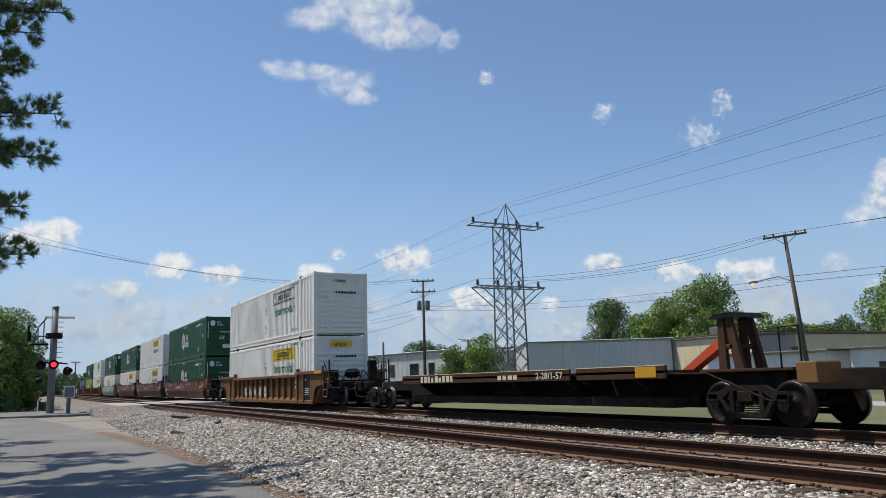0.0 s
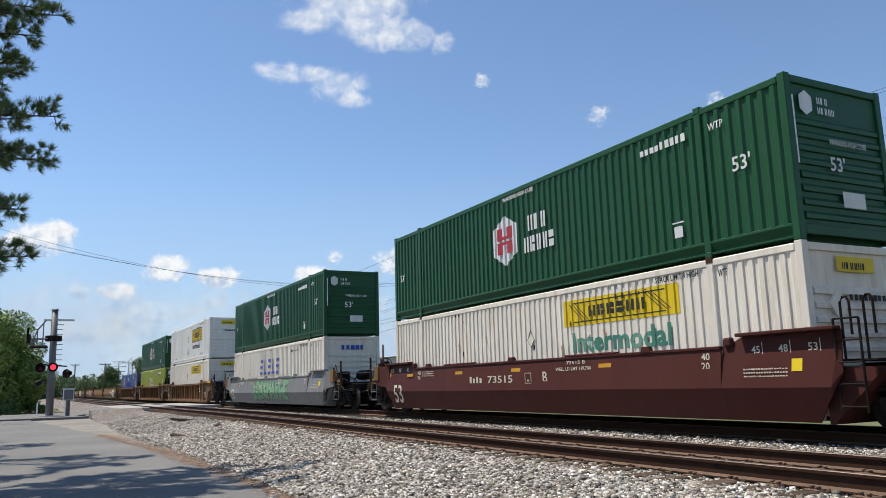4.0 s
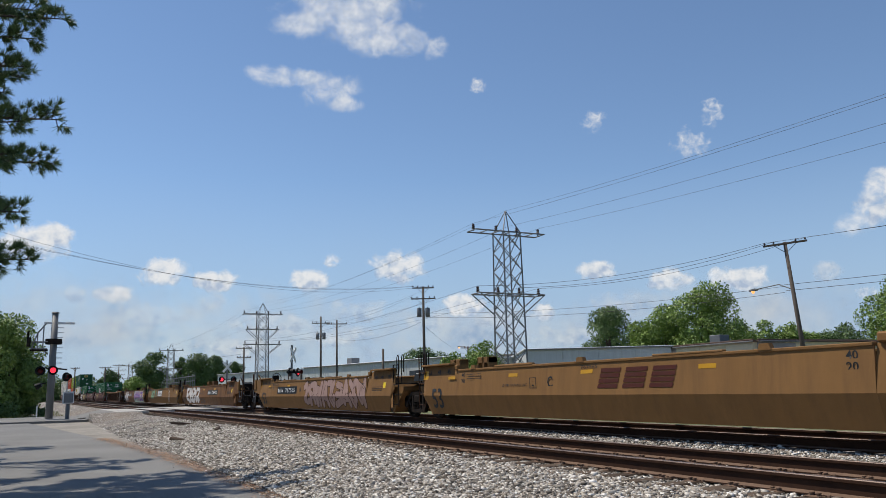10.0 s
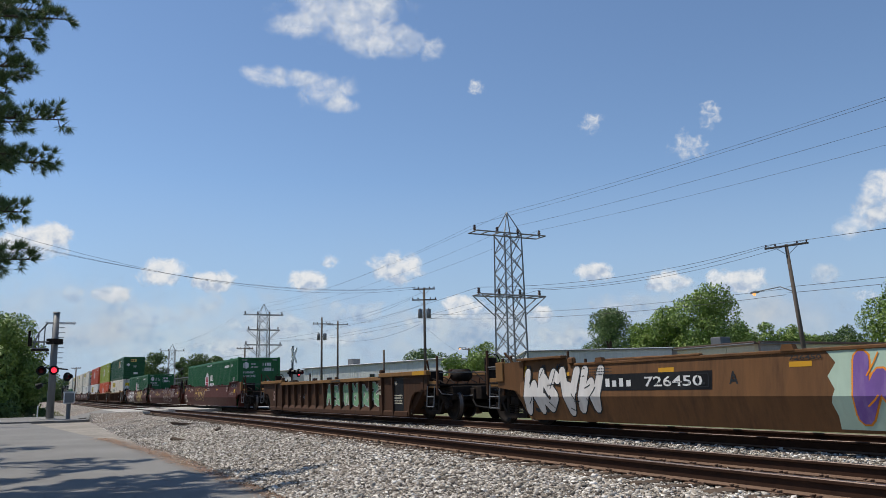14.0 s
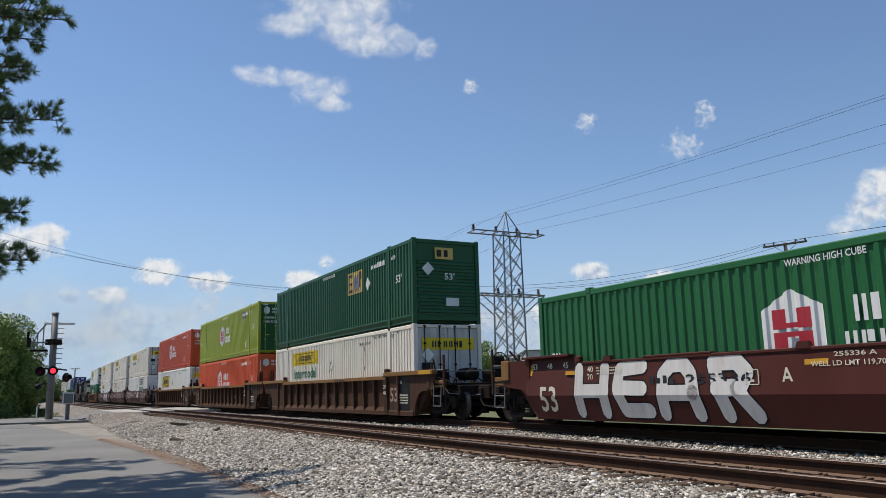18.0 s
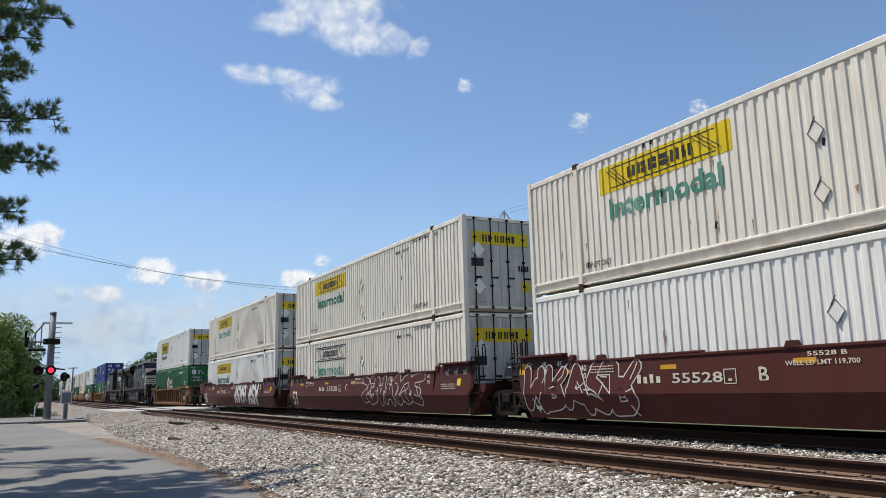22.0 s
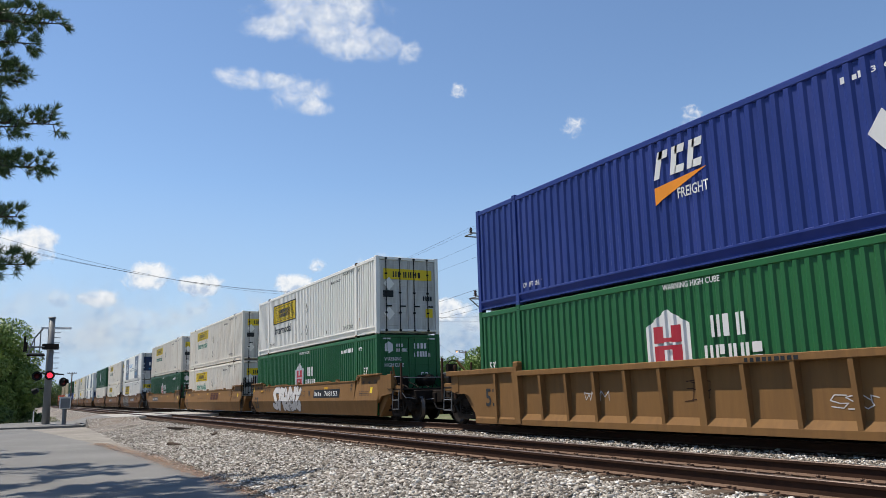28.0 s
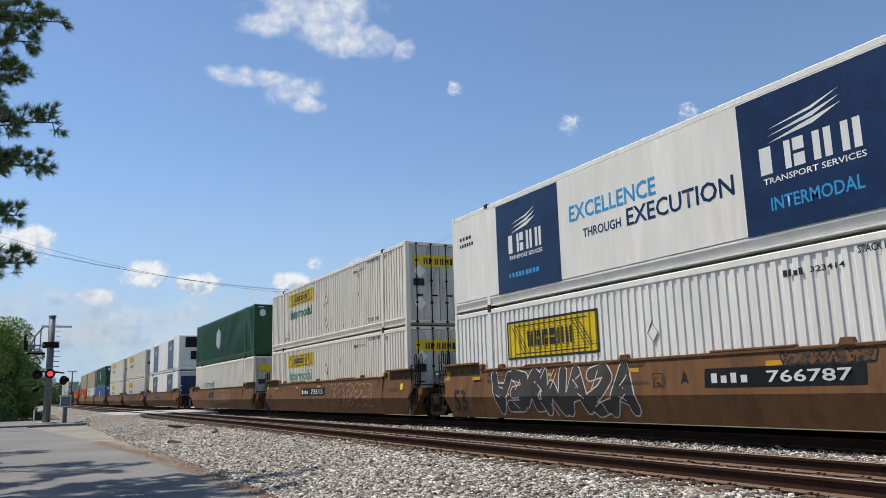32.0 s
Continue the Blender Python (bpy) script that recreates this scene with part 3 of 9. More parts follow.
# dry needles along the asphalt's edge
def litter(name, n, x0, x1, edge, spread, length, material, label, seed, z=0.0):
    rs = np.random.RandomState(seed)
    g = Geo()
    for k in range(n):
        x = rs.uniform(x0, x1)
        y = edge(x) + rs.normal(0, spread)
        a, l = rs.uniform(0, 6.28), length * rs.uniform(0.5, 1.2)
        h = max(bed_height(y) if y > 3.3 else ROAD_Z + 0.002, ROAD_Z) + 0.006 + z
        dx, dy = math.cos(a) * l, math.sin(a) * l
        nx, ny = -math.sin(a) * 0.006, math.cos(a) * 0.006
        t = rs.uniform(0.0, 0.03)
        g.v += [(x - nx, y - ny, h), (x + nx, y + ny, h), (x + dx, y + dy, h + t)]
        g.f.append((3 * k, 3 * k + 1, 3 * k + 2))
    return tagged(new(name, g.mesh(name, material)), label, "litter", kind="stuff")


def road_edge(x):
    return float(np.interp(x, [-44, -34.6, -24, -15, -8, 10], [0.9, 1.95, 2.8, 3.18, 3.27, 3.25]))


litter("pine_straw", 9000, -32, -4, lambda x: road_edge(x) + 0.12, 0.17, 0.16, STRAW, "dry brown pine needles along the road's edge", 3)
litter("rust_straw", 3500, -26, -3, lambda x: 6.35, 0.16, 0.12, STRAW, "brown dead grass by the tie ends", 4, 0.01)


def grass_tufts(name, n, area, h, seed, label):
    rs = np.random.RandomState(seed)
    g = Geo()
    for k in range(n):
        x, y = rs.uniform(area[0], area[1]), rs.uniform(area[2], area[3])
        z = bed_height(y) if y < 15.9 else -0.72
        for j in range(3):
            a, l = rs.uniform(0, 6.28), h * rs.uniform(0.4, 1.3)
            dx, dy = math.cos(a) * l * 0.45, math.sin(a) * l * 0.45
            px, py = -math.sin(a) * 0.02, math.cos(a) * 0.02
            m = len(g.v)
            g.v += [(x - px, y - py, z), (x + px, y + py, z), (x + dx, y + dy, z + l)]
            g.f.append((m, m + 1, m + 2))
    return tagged(new(name, g.mesh(name, GRASSBLADE)), label, "grass", kind="stuff")


grass_tufts("weeds", 7000, (-42, -4, 14.6, 20.5), 0.16, 9, "green and yellow weeds beside the tracks")
grass_tufts("weeds", 900, (-90, -66, -6, 2.2), 0.35, 10, "rough grass by the level crossing")

# dark broken pieces of timber on the stones
for x, y, s, r in ((-26.2, 4.1, 0.42, 20), (-34, 5.5, 0.5, 60), (-27.5, 5.6, 0.35, -20)):
    g = Geo().box(-s, s, -0.1, 0.1, 0, 0.10, 0.02)
    g.v = [(a + noise.noise(Vector((a * 4, b * 9, c * 9 + x))) * 0.08, b * (1 - 0.5 * abs(a) / s), c + noise.noise(Vector((a * 5, b * 6, x))) * 0.04) for a, b, c in g.v]
    ob = new("timber_scrap", g.mesh("timber_scrap", TIMBER))
    ob.matrix_basis = pose(x, y, bed_height(y), 0, 4, r)
    tagged(ob, "broken piece of dark tie timber lying on the ballast", "debris", "scraps")


# ---------------------------------------------------------------- trees
def leaf_cloud(centres, n, leaf, seed, flat=0.85):
    """Leaves as small crooked quads about the given clumps (x, y, z, radius)."""
    rs = np.random.RandomState(seed)
    c = np.array(centres)
    w = c[:, 3] ** 2
    k = rs.choice(len(c), n, p=w / w.sum())
    d = rs.normal(0, 1, (n, 3))
    d /= np.linalg.norm(d, axis=1)[:, None]
    r = c[k, 3] * rs.uniform(0.45, 1.05, n) ** 0.6
    p = c[k, :3] + d * r[:, None] * np.array([1, 1, flat])
    u = rs.normal(0, 1, (n, 3))
    u /= np.linalg.norm(u, axis=1)[:, None]
    v = np.cross(u, d + rs.normal(0, 0.5, (n, 3)))
    v /= np.linalg.norm(v, axis=1)[:, None] + 1e-6
    s = leaf * rs.uniform(0.6, 1.3, n)[:, None]
    q = np.stack([p - u * s - v * s * 0.5, p + u * s * 0.3 - v * s * 0.6, p + u * s, p + v * s * 0.6], 1)
    g = Geo()
    g.v = [tuple(a) for a in q.reshape(-1, 3)]
    g.f = [(4 * i, 4 * i + 1, 4 * i + 2, 4 * i + 3) for i in range(n)]
    return g


def tree(x, y, top, width, seed, leaves=5200, leaf=0.24, material=None, label="", z0=-0.72, low=0.18, group=""):
    """A broad-leaved tree: tapered trunk, limbs and a crown of leaf clumps with gaps."""
    rnd = random.Random(seed)
    h = top - z0
    t = thing("tree", label or "full-grown deciduous tree in summer leaf", "tree", group, "", pose(x, y, z0, 0, 0, rnd.uniform(0, 360)))
    g = Geo()
    pts = [Vector((0, 0, -0.2))]
    for k in range(1, 6):
        pts.append(Vector((rnd.uniform(-0.03, 0.03) * h, rnd.uniform(-0.03, 0.03) * h, h * 0.14 * k)))
    for k, (a, b) in enumerate(zip(pts, pts[1:])):
        g.cyl(a, b, h * 0.028 * (1 - k * 0.16), h * 0.028 * (1 - (k + 1) * 0.16), 8)
    part("trunk", g, BARK, t)
    clumps = []
    for k in range(26):
        a, zf = rnd.uniform(0, 6.28), rnd.uniform(low, 0.9)
        prof = math.sin(math.pi * min(0.98, 0.2 + 0.75 * (zf - low) / (0.95 - low))) ** 0.6
        rr = width / 2 * prof * rnd.uniform(0.25, 0.74)
        c = Vector((math.cos(a) * rr, math.sin(a) * rr, h * zf))
        clumps.append((*c, width * rnd.uniform(0.15, 0.25)))
        if k < 9:
            limb = Geo()
            base = pts[2 + k % 3]
            mid = base.lerp(c, 0.55) + Vector((0, 0, h * 0.03))
            limb.cyl(base, mid, h * 0.010, h * 0.007, 6).cyl(mid, c, h * 0.007, h * 0.002, 6)
            part("limb", limb, BARK, t)
    clumps.append((0, 0, h * 0.93, width * 0.14))
    part("crown", leaf_cloud(clumps, leaves, leaf, seed), material or LEAF, t, "crown of small green leaves")
    return t


def along(dx, dy, r):
    return dx * r, dy * r


TREES = [  # bearing (x, y), distance, height of the top, crown width, leaf count, size of leaf, dark
    (-0.7691, 0.6391, 122, 12.4, 11.0, 9000, 0.27, True), (-0.722, 0.692, 118, 12.0, 10.5, 8000, 0.28, False), (-0.690, 0.724, 112, 13.6, 12.0, 7500, 0.28, False),
    (-0.745, 0.667, 120, 10.0, 8.0, 5000, 0.28, False), (-0.640, 0.768, 125, 9.8, 7.0, 4000, 0.27, False), (-0.617, 0.787, 128, 9.4, 7.0, 4000, 0.27, False), (-0.660, 0.751, 130, 10.4, 9.0, 5000, 0.28, False),
    (-0.570, 0.822, 140, 9.6, 8.0, 4000, 0.28, True), (-0.535, 0.845, 118, 11.8, 10.0, 6500, 0.27, False), (-0.508, 0.861, 105, 13.0, 10.0, 7000, 0.27, False),
    (-0.588, 0.809, 150, 8.8, 8.0, 3500, 0.28, True), (-0.602, 0.798, 150, 8.6, 8.0, 3500, 0.28, False),
    (-0.879, 0.477, 78, 4.4, 4.2, 3200, 0.17, False), (-0.8595, 0.511, 76, 5.3, 5.0, 4200, 0.17, False), (-0.8968, 0.442, 140, 7.8, 10.0, 4500, 0.3, True),
    (-0.9972, 0.0754, 230, 7.9, 7.8, 4000, 0.40, True), (-0.9947, 0.1030, 215, 5.1, 8.3, 3600, 0.40, False), (-0.9925, 0.1225, 232, 12.5, 11.3, 5200, 0.40, True), (-0.9877, 0.1566, 238, 11.6, 6.9, 3600, 0.40, True), (-0.9844, 0.1760, 228, 11.5, 10.3, 5200, 0.40, True),
    (-0.9803, 0.1977, 236, 11.4, 9.2, 4600, 0.40, True), (-0.9759, 0.2184, 240, 10.0, 7.8, 3600, 0.40, True), (-1.0000, 0.0067, 260, 5.9, 11.8, 4000, 0.40, True), (-0.9996, 0.0283, 300, 5.7, 13.6, 4000, 0.40, True), (-0.9987, 0.0508, 320, 5.4, 13.5, 4000, 0.40, True),
    (-0.9996, -0.033, 74, 7.2, 7.4, 12000, 0.19, True), (-0.9985, -0.055, 78, 8.2, 9.5, 11000, 0.2, True), (-0.9998, -0.020, 92, 6.4, 5.4, 7000, 0.19, True),
    (-0.9965, -0.083, 80, 8.5, 9.0, 5000, 0.24, True)]
for k, (dx, dy, r, top, w, n, lf, dark) in enumerate(TREES):
    tree(dx * r, dy * r, top, w, 40 + k, int(n * 2.3), lf * 0.62, (LEAF_M if dy < 0 else LEAF_D) if dark else LEAF,
         "dark green full-crowned tree in summer leaf" if dark else "bright green broad-leaved tree in summer leaf", low=0.12 if r < 90 else 0.16, group="trees behind the buildings" if 0.4 < dy else "trees down the line")

# far woods
g = Geo()
rs = np.random.RandomState(77)
clumps = []
for k in range(150):
    f = k / 149
    yy = -60 + 330 * f
    xx = -330 - 60 * math.sin(3 * f) + rs.uniform(-25, 25)
    top = rs.uniform(5, 9.5)
    for j in range(3):
        clumps.append((xx + rs.uniform(-6, 6), yy + rs.uniform(-3, 3), top * rs.uniform(0.2, 0.8), top * rs.uniform(0.3, 0.5)))
g = leaf_cloud(clumps, 26000, 0.75, 78)
tagged(new("far_woods", g.mesh("far_woods", LEAF_D)), "distant line of dark green woods", "woods", kind="stuff")
clumps = []
for k in range(120):
    clumps.append((-150 + 2.6 * k + rs.uniform(-4, 4), 150 + rs.uniform(-8, 22), rs.uniform(1, 6), rs.uniform(2.5, 4.5)))
g = leaf_cloud(clumps, 16000, 0.55, 79)
tagged(new("far_woods", g.mesh("far_woods", LEAF)), "distant line of green trees behind the town", "woods", kind="stuff")
# low scrub at the crossing
for k, (x, y, h, w) in enumerate(((-71, -2.6, 1.6, 3.2), (-74, 0.2, 1.1, 2.6), (-70, -5.5, 2.2, 4.0))):
    cl = [(rnd.uniform(-w / 2, w / 2), rnd.uniform(-w / 3, w / 3), h * rnd.uniform(0.2, 0.7), h * 0.35) for j in range(9)]
    s = tagged(new("bush", leaf_cloud(cl, 1500, 0.10, 90 + k).mesh("bush", LEAF_D)), "low dark scrub beside the street", "bush", "scrub")
    s.matrix_basis = pose(x, y, -0.72)


def tuft(g, c, d, n, l, rs, w=0.006):
    """Needles fanned about the end of a twig."""
    for _ in range(n):
        v = d + Vector(rs.normal(0, 0.55, 3))
        v.normalize()
        s = v.cross(Vector(rs.normal(0, 1, 3))).normalized() * w
        b = c + v * l * 0.06
        m = len(g.v)
        e = c + v * l * rs.uniform(0.7, 1.1)
        g.v += [tuple(b - s), tuple(b + s), tuple(e)]
        g.f.append((m, m + 1, m + 2))


def pine(x, y, h, boughs, seed, name_label, tufts=26, needles=34, long=0.17, w=0.006):
    """A pine: trunk, boughs given as (height at trunk, tip) and needle tufts along their outer half."""
    rs = np.random.RandomState(seed)
    t = thing("pine_tree", name_label, "tree", "pines", "", pose(x, y, -0.68))
    g = Geo()
    for k in range(8):
        g.cyl((0.02 * math.sin(k), 0.02 * math.cos(k), h / 8 * k - 0.1), (0.02 * math.sin(k + 1), 0.02 * math.cos(k + 1), h / 8 * (k + 1) - 0.1), 0.19 * (1 - k / 9), 0.19 * (1 - (k + 1) / 9), 10)
    part("trunk", g, BARK, t)
    for hz, tip in boughs:
        base, tip = Vector((0, 0, hz)), Vector(tip)
        mid = base.lerp(tip, 0.5) + Vector((0, 0, 0.18))
        bg, ng = Geo(), Geo()
        bg.cyl(base, mid, 0.045, 0.028, 6).cyl(mid, tip, 0.028, 0.008, 6)
        out = (tip - base).normalized()
        side = out.cross(Vector((0, 0, 1))).normalized()
        for k in range(tufts):
            f = 0.42 + 0.58 * (k + 0.5) / tufts
            p = base.lerp(mid, f * 2) if f < 0.5 else mid.lerp(tip, f * 2 - 1)
            ln = (1 - f) * 0.9 + 0.14
            q = p + side * rs.uniform(-1, 1) * ln * 0.8 + out * ln * rs.uniform(0.1, 0.6) + Vector((0, 0, rs.uniform(-0.16, 0.22)))
            bg.cyl(p, q, 0.009, 0.004, 4)
            for _ in range(3):
                c = p.lerp(q, rs.uniform(0.45, 1.05)) + Vector(rs.normal(0, 0.04, 3))
                tuft(ng, c, ((q - p).normalized() + Vector((0, 0, 0.25))).normalized(), needles, long, rs, w)
        tuft(ng, tip, out, needles, long, rs, w)
        b = part("bough", bg, BARK, t)
        part("needles", ng, NEEDLE, b, "tufts of long green needles")
    return t


PX, PY = -13.3, -3.4
tips = [(6.6, (-13.0, 0.06, 6.95)), (6.3, (-12.8, -0.30, 6.45)), (6.9, (-13.6, -0.25, 7.3)), (5.7, (-13.0, -0.46, 6.05)), (5.6, (-13.2, -0.70, 5.65)), (5.0, (-13.0, 0.06, 5.25)),
        (4.7, (-12.7, -0.45, 5.05)), (4.4, (-13.3, 0.04, 4.62)), (4.5, (-12.6, -0.5, 4.5)), (3.7, (-13.0, -0.36, 3.72)), (3.9, (-13.6, -0.62, 3.95)), (2.9, (-13.0, -0.20, 3.0)), (3.1, (-12.7, -0.55, 2.9)),
        (4.9, (-13.9, -0.5, 4.85)), (6.2, (-13.9, -0.5, 6.2)), (7.6, (-12.9, -0.3, 7.9))]
boughs = [(hz + 0.3, (x - PX, y - PY, z + 0.68)) for hz, (x, y, z) in tips]
rnd = random.Random(8)
for k in range(26):
    a = rnd.uniform(2.2, 7.2)
    r = rnd.uniform(1.6, 2.6)
    hz = rnd.uniform(3.2, 9.0)
    if math.sin(a) * r < 2.5:
        boughs.append((hz, (math.cos(a) * r, math.sin(a) * r, hz + rnd.uniform(-0.1, 0.7))))
pine(PX, PY, 10.5, boughs, 11, "tall pine with drooping needle boughs over the road", 34, 34, 0.16, 0.007)
# pines out of view, placed and thickened to cast shade on the road
for k, (x, y, h) in enumerate(((-19.5, -4.9, 16.5), (-26.0, -5.4, 17.0), (-18.2, -5.5, 15.0), (-32.5, -6.6, 16.0))):
    bs = []
    for j in range(32):
        a, hz = rnd.uniform(0, 6.28), rnd.uniform(0.38 * h, h - 0.6)
        r = rnd.uniform(1.9, 3.7) * (1.15 - 0.5 * hz / h)
        bs.append((hz, (math.cos(a) * r, math.sin(a) * r, hz + rnd.uniform(-0.2, 0.5))))
    for j in range(15 if k in (0, 2) else 0):
        # long upper boughs that reach over the road, above the view, added for their shadow
        a, hz, r = rnd.uniform(0.6, 2.5), rnd.uniform(10.7, h - 1.4), rnd.uniform(2.3, 4.2)
        bs.append((hz, (math.cos(a) * r, math.sin(a) * r, hz + rnd.uniform(0.0, 0.5))))
    pine(x, y, h, bs, 21 + k, "tall unseen pine beside the road, added to shade it", 16, 18, 0.27, 0.028)


# ---------------------------------------------------------------- towers, poles and wires
def lattice_tower(x, y, h, k):
    t = thing("transmission_tower", "grey galvanised lattice transmission tower with insulators", "tower", "towers along the railway", "", pose(x, y, -0.72, 0, 0, 0))
    top, w0, w1 = h - 1.7, 0.86, 0.72
    legs = [(-1, -1), (1, -1), (1, 1), (-1, 1)]
    wid = lambda z: w0 + (w1 - w0) * z / top

    def at(c, z):
        return Vector((c[0] * wid(z), c[1] * wid(z), z))

    for c in legs:
        part("leg", Geo().cyl(at(c, -0.2), at(c, top), 0.075, 0.055, 6), GALV, t)
    n = 9
    for s in range(4):
        a, b = legs[s], legs[(s + 1) % 4]
        g = Geo()
        for i in range(n):
            z0, z1 = top * i / n, top * (i + 1) / n
            g.cyl(at(a, z0), at(b, z1), 0.035, seg=5).cyl(at(b, z0), at(a, z1), 0.035, seg=5)
        part("bracing", g, GALV, t)
    peak = Geo()
    for c in legs:
        peak.cyl(at(c, top), (0, 0, h), 0.045, 0.035, 5)
    part("peak", peak, GALV, t)
    for z, half in ((top, 2.95), (top - 4.55, 2.75)) + (((top - 2.3, 2.4),) if k == 2 else ()):
        arm = Geo()
        for sx in (-0.62, 0.62):
            arm.cyl((sx, -half, z), (sx, half, z), 0.055, seg=5)
        for j in range(7):
            yy = -half + 2 * half * j / 6
            arm.cyl((-0.62, yy, z), (0.62, yy, z), 0.045, seg=5)
        a = part("crossarm", arm, GALV, t)
        if z < top - 1:
            br = Geo()
            for s in (-1, 1):
                for sx in (-0.62, 0.62):
                    br.cyl((sx, s * half, z), (sx, s * 0.8, z - 1.5), 0.045, seg=5)
            part("strut", br, GALV, a)
        for yy in (-half + 0.15, -0.9, 0.9, half - 0.15):
            ins = Geo().cyl((0, yy, z), (0, yy, z + 0.16), 0.05)
            for q in range(3):
                ins.cyl((0, yy, z + 0.14 + 0.13 * q), (0, yy, z + 0.25 + 0.13 * q), 0.16 - 0.02 * q, 0.07, 8)
            part("insulator", ins, PORCELAIN, a)
    return [(x, y + yy, top - 0.72 + 0.55) for yy in (-2.8, 0.2, 2.8)] + [(x, y, h - 0.72)], [(x, y + yy, top - 4.55 - 0.72 + 0.55) for yy in (-2.6, 0.9, 2.6)]


TOWERS = [(22, 30, 13.4), (-47.0, 30.1, 14.45), (-116.2, 30.0, 15.03), (-206, 30.0, 14.3), (-300, 30, 13.9), (-400, 30, 13.9)]
ends = [lattice_tower(x, y, h, k) for k, (x, y, h) in enumerate(TOWERS)]


def wire(a, b, sag, r=0.012, label="thin dark overhead wire", n=14):
    a, b = Vector(a), Vector(b)
    g = Geo()
    pts = []
    for i in range(n + 1):
        f = i / n
        p = a.lerp(b, f)
        p.z -= 4 * sag * f * (1 - f)
        pts.append(p)
    g.pipe(pts, r * 0.75, 4)
    return tagged(new("overhead_wire", g.mesh("overhead_wire", WIRE)), label, "wire", "overhead wires")


for (ha, la), (hb, lb) in zip(ends, ends[1:]):
    for a, b in zip(ha, hb):
        wire(a, b, 1.0, 0.010)


def utility_pole(x, y, top, arms, lean=0.0, turn=0.0, lamp=None, drum=0, label="weathered wooden utility pole with crossarm"):
    p = thing("utility_pole", label, "pole", "utility poles", "", pose(x, y, -0.72, 0, lean, 0))
    h = top + 0.72
    part("post", Geo().cyl((0, 0, -0.4), (0, 0, h), 0.17, 0.11, 12), POLEWOOD, p, smooth=True)
    hooks = []
    m = Matrix.Rotation(radians(turn), 4, "Z")
    for dz, half in arms:
        z = h - dz
        a = part("crossarm", Geo().box(-half, half, -0.17, -0.06, z - 0.06, z + 0.06, 0.01), POLEWOOD, p, m=m)
        br = Geo().cyl((-half * 0.55, -0.12, z), (0, -0.12, z - 0.65), 0.02, seg=5).cyl((half * 0.55, -0.12, z), (0, -0.12, z - 0.65), 0.02, seg=5)
        part("brace", br, GALV, a)
        for f in (-0.92, -0.5, 0.5, 0.92):
            part("insulator", Geo().cyl((f * half, -0.115, z + 0.05), (f * half, -0.115, z + 0.14), 0.03, seg=8).cyl((f * half, -0.115, z + 0.12), (f * half, -0.115, z + 0.24), 0.07, 0.045, 8), PORCELAIN, a)
            w = pose(x, y, -0.72, 0, lean, 0) @ m @ Vector((f * half, -0.115, z + 0.22))
            hooks.append(tuple(w))
    for k in range(drum):
        s = -1 if k == 0 else 1
        can = Geo().cyl((s * 0.42, -0.05, h - 3.1), (s * 0.42, -0.05, h - 2.2), 0.24, seg=14).cyl((s * 0.42, -0.05, h - 2.2), (s * 0.42, -0.05, h - 2.05), 0.06, 0.03, 8)
        part("transformer", can, GALV, p, "grey cylindrical transformer", m, True)
    if lamp:
        dx, dy, dz = lamp
        arm = Geo().tube([(0, 0, h - dz - 0.5), (dx * 0.35, dy * 0.35, h - dz + 0.05), (dx, dy, h - dz + 0.12)], 0.035, 8)
        a = part("lamp_arm", arm, GALV, p, "curved grey lamp bracket")
        m2 = Matrix.Translation((dx, dy, h - dz + 0.1)) @ Matrix.Rotation(math.atan2(dy, dx), 4, "Z")
        head = Geo().prism([(-0.05, 0.0), (0.05, 0.09), (0.5, 0.08), (0.62, 0.0), (0.55, -0.06), (0.0, -0.06)], -0.13, 0.13, "y")
        part("lamp_head", head, GALV, a, m=m2)
        part("lamp_lens", Geo().cyl((0.34, 0, -0.06), (0.34, 0, -0.2), 0.13, 0.07, 12), AMBER_LIT, a, "lit amber lamp lens", m2, True)
    return hooks


pr = utility_pole(-33.1, 43.6, 9.95, ((0.12, 1.35),), lean=-4.5, turn=38, lamp=(-3.0, 0.2, 2.7), label="leaning wooden utility pole with a lit street lamp")
p2 = utility_pole(-69.6, 34.3, 11.1, ((0.15, 1.1), (1.25, 1.25)), turn=64, drum=2, label="wooden utility pole with two crossarms and transformers")
pa = utility_pole(-100.7, 34.0, 10.9, ((0.9, 1.2),), turn=71, drum=2, label="wooden utility pole with grey transformers")
pb = utility_pole(-106, 38.2, 11.0, ((0.6, 1.5),), turn=70)
utility_pole(-115, 27.0, 7.6, ((0.2, 1.2), (1.6, 1.0)), turn=75)
utility_pole(-92, 52.0, 6.4, ((0.2, 0.9),), turn=60, lamp=(-2.2, 0.0, 0.0), drum=1)
utility_pole(-84, 36.0, 5.6, (), label="short bare wooden pole")
pl = utility_pole(-50.5, -4.2, 10.6, ((0.2, 1.2),), turn=75)
pq = utility_pole(24, 58, 11.0, ((0.2, 1.3),), turn=40)
utility_pole(-160, 11.5, 6.4, ((0.2, 1.0),), turn=80)
utility_pole(-186, 7.4, 7.2, ((0.2, 0.9),), turn=80)
utility_pole(-229.1, 19.9, 9.4, ((0.3, 1.6), (1.6, 1.9), (2.9, 1.6)), turn=85, label="far wooden pole with three crossarms")
for a, b, s in ((p2[0], pl[0], 1.5), (p2[1], pl[1], 1.6), (p2[2], pl[3], 1.9), (p2[4], pb[0], 0.6), (p2[7], pb[3], 0.7), (p2[3], pa[0], 0.8)):
    wire(a, b, s, 0.012)
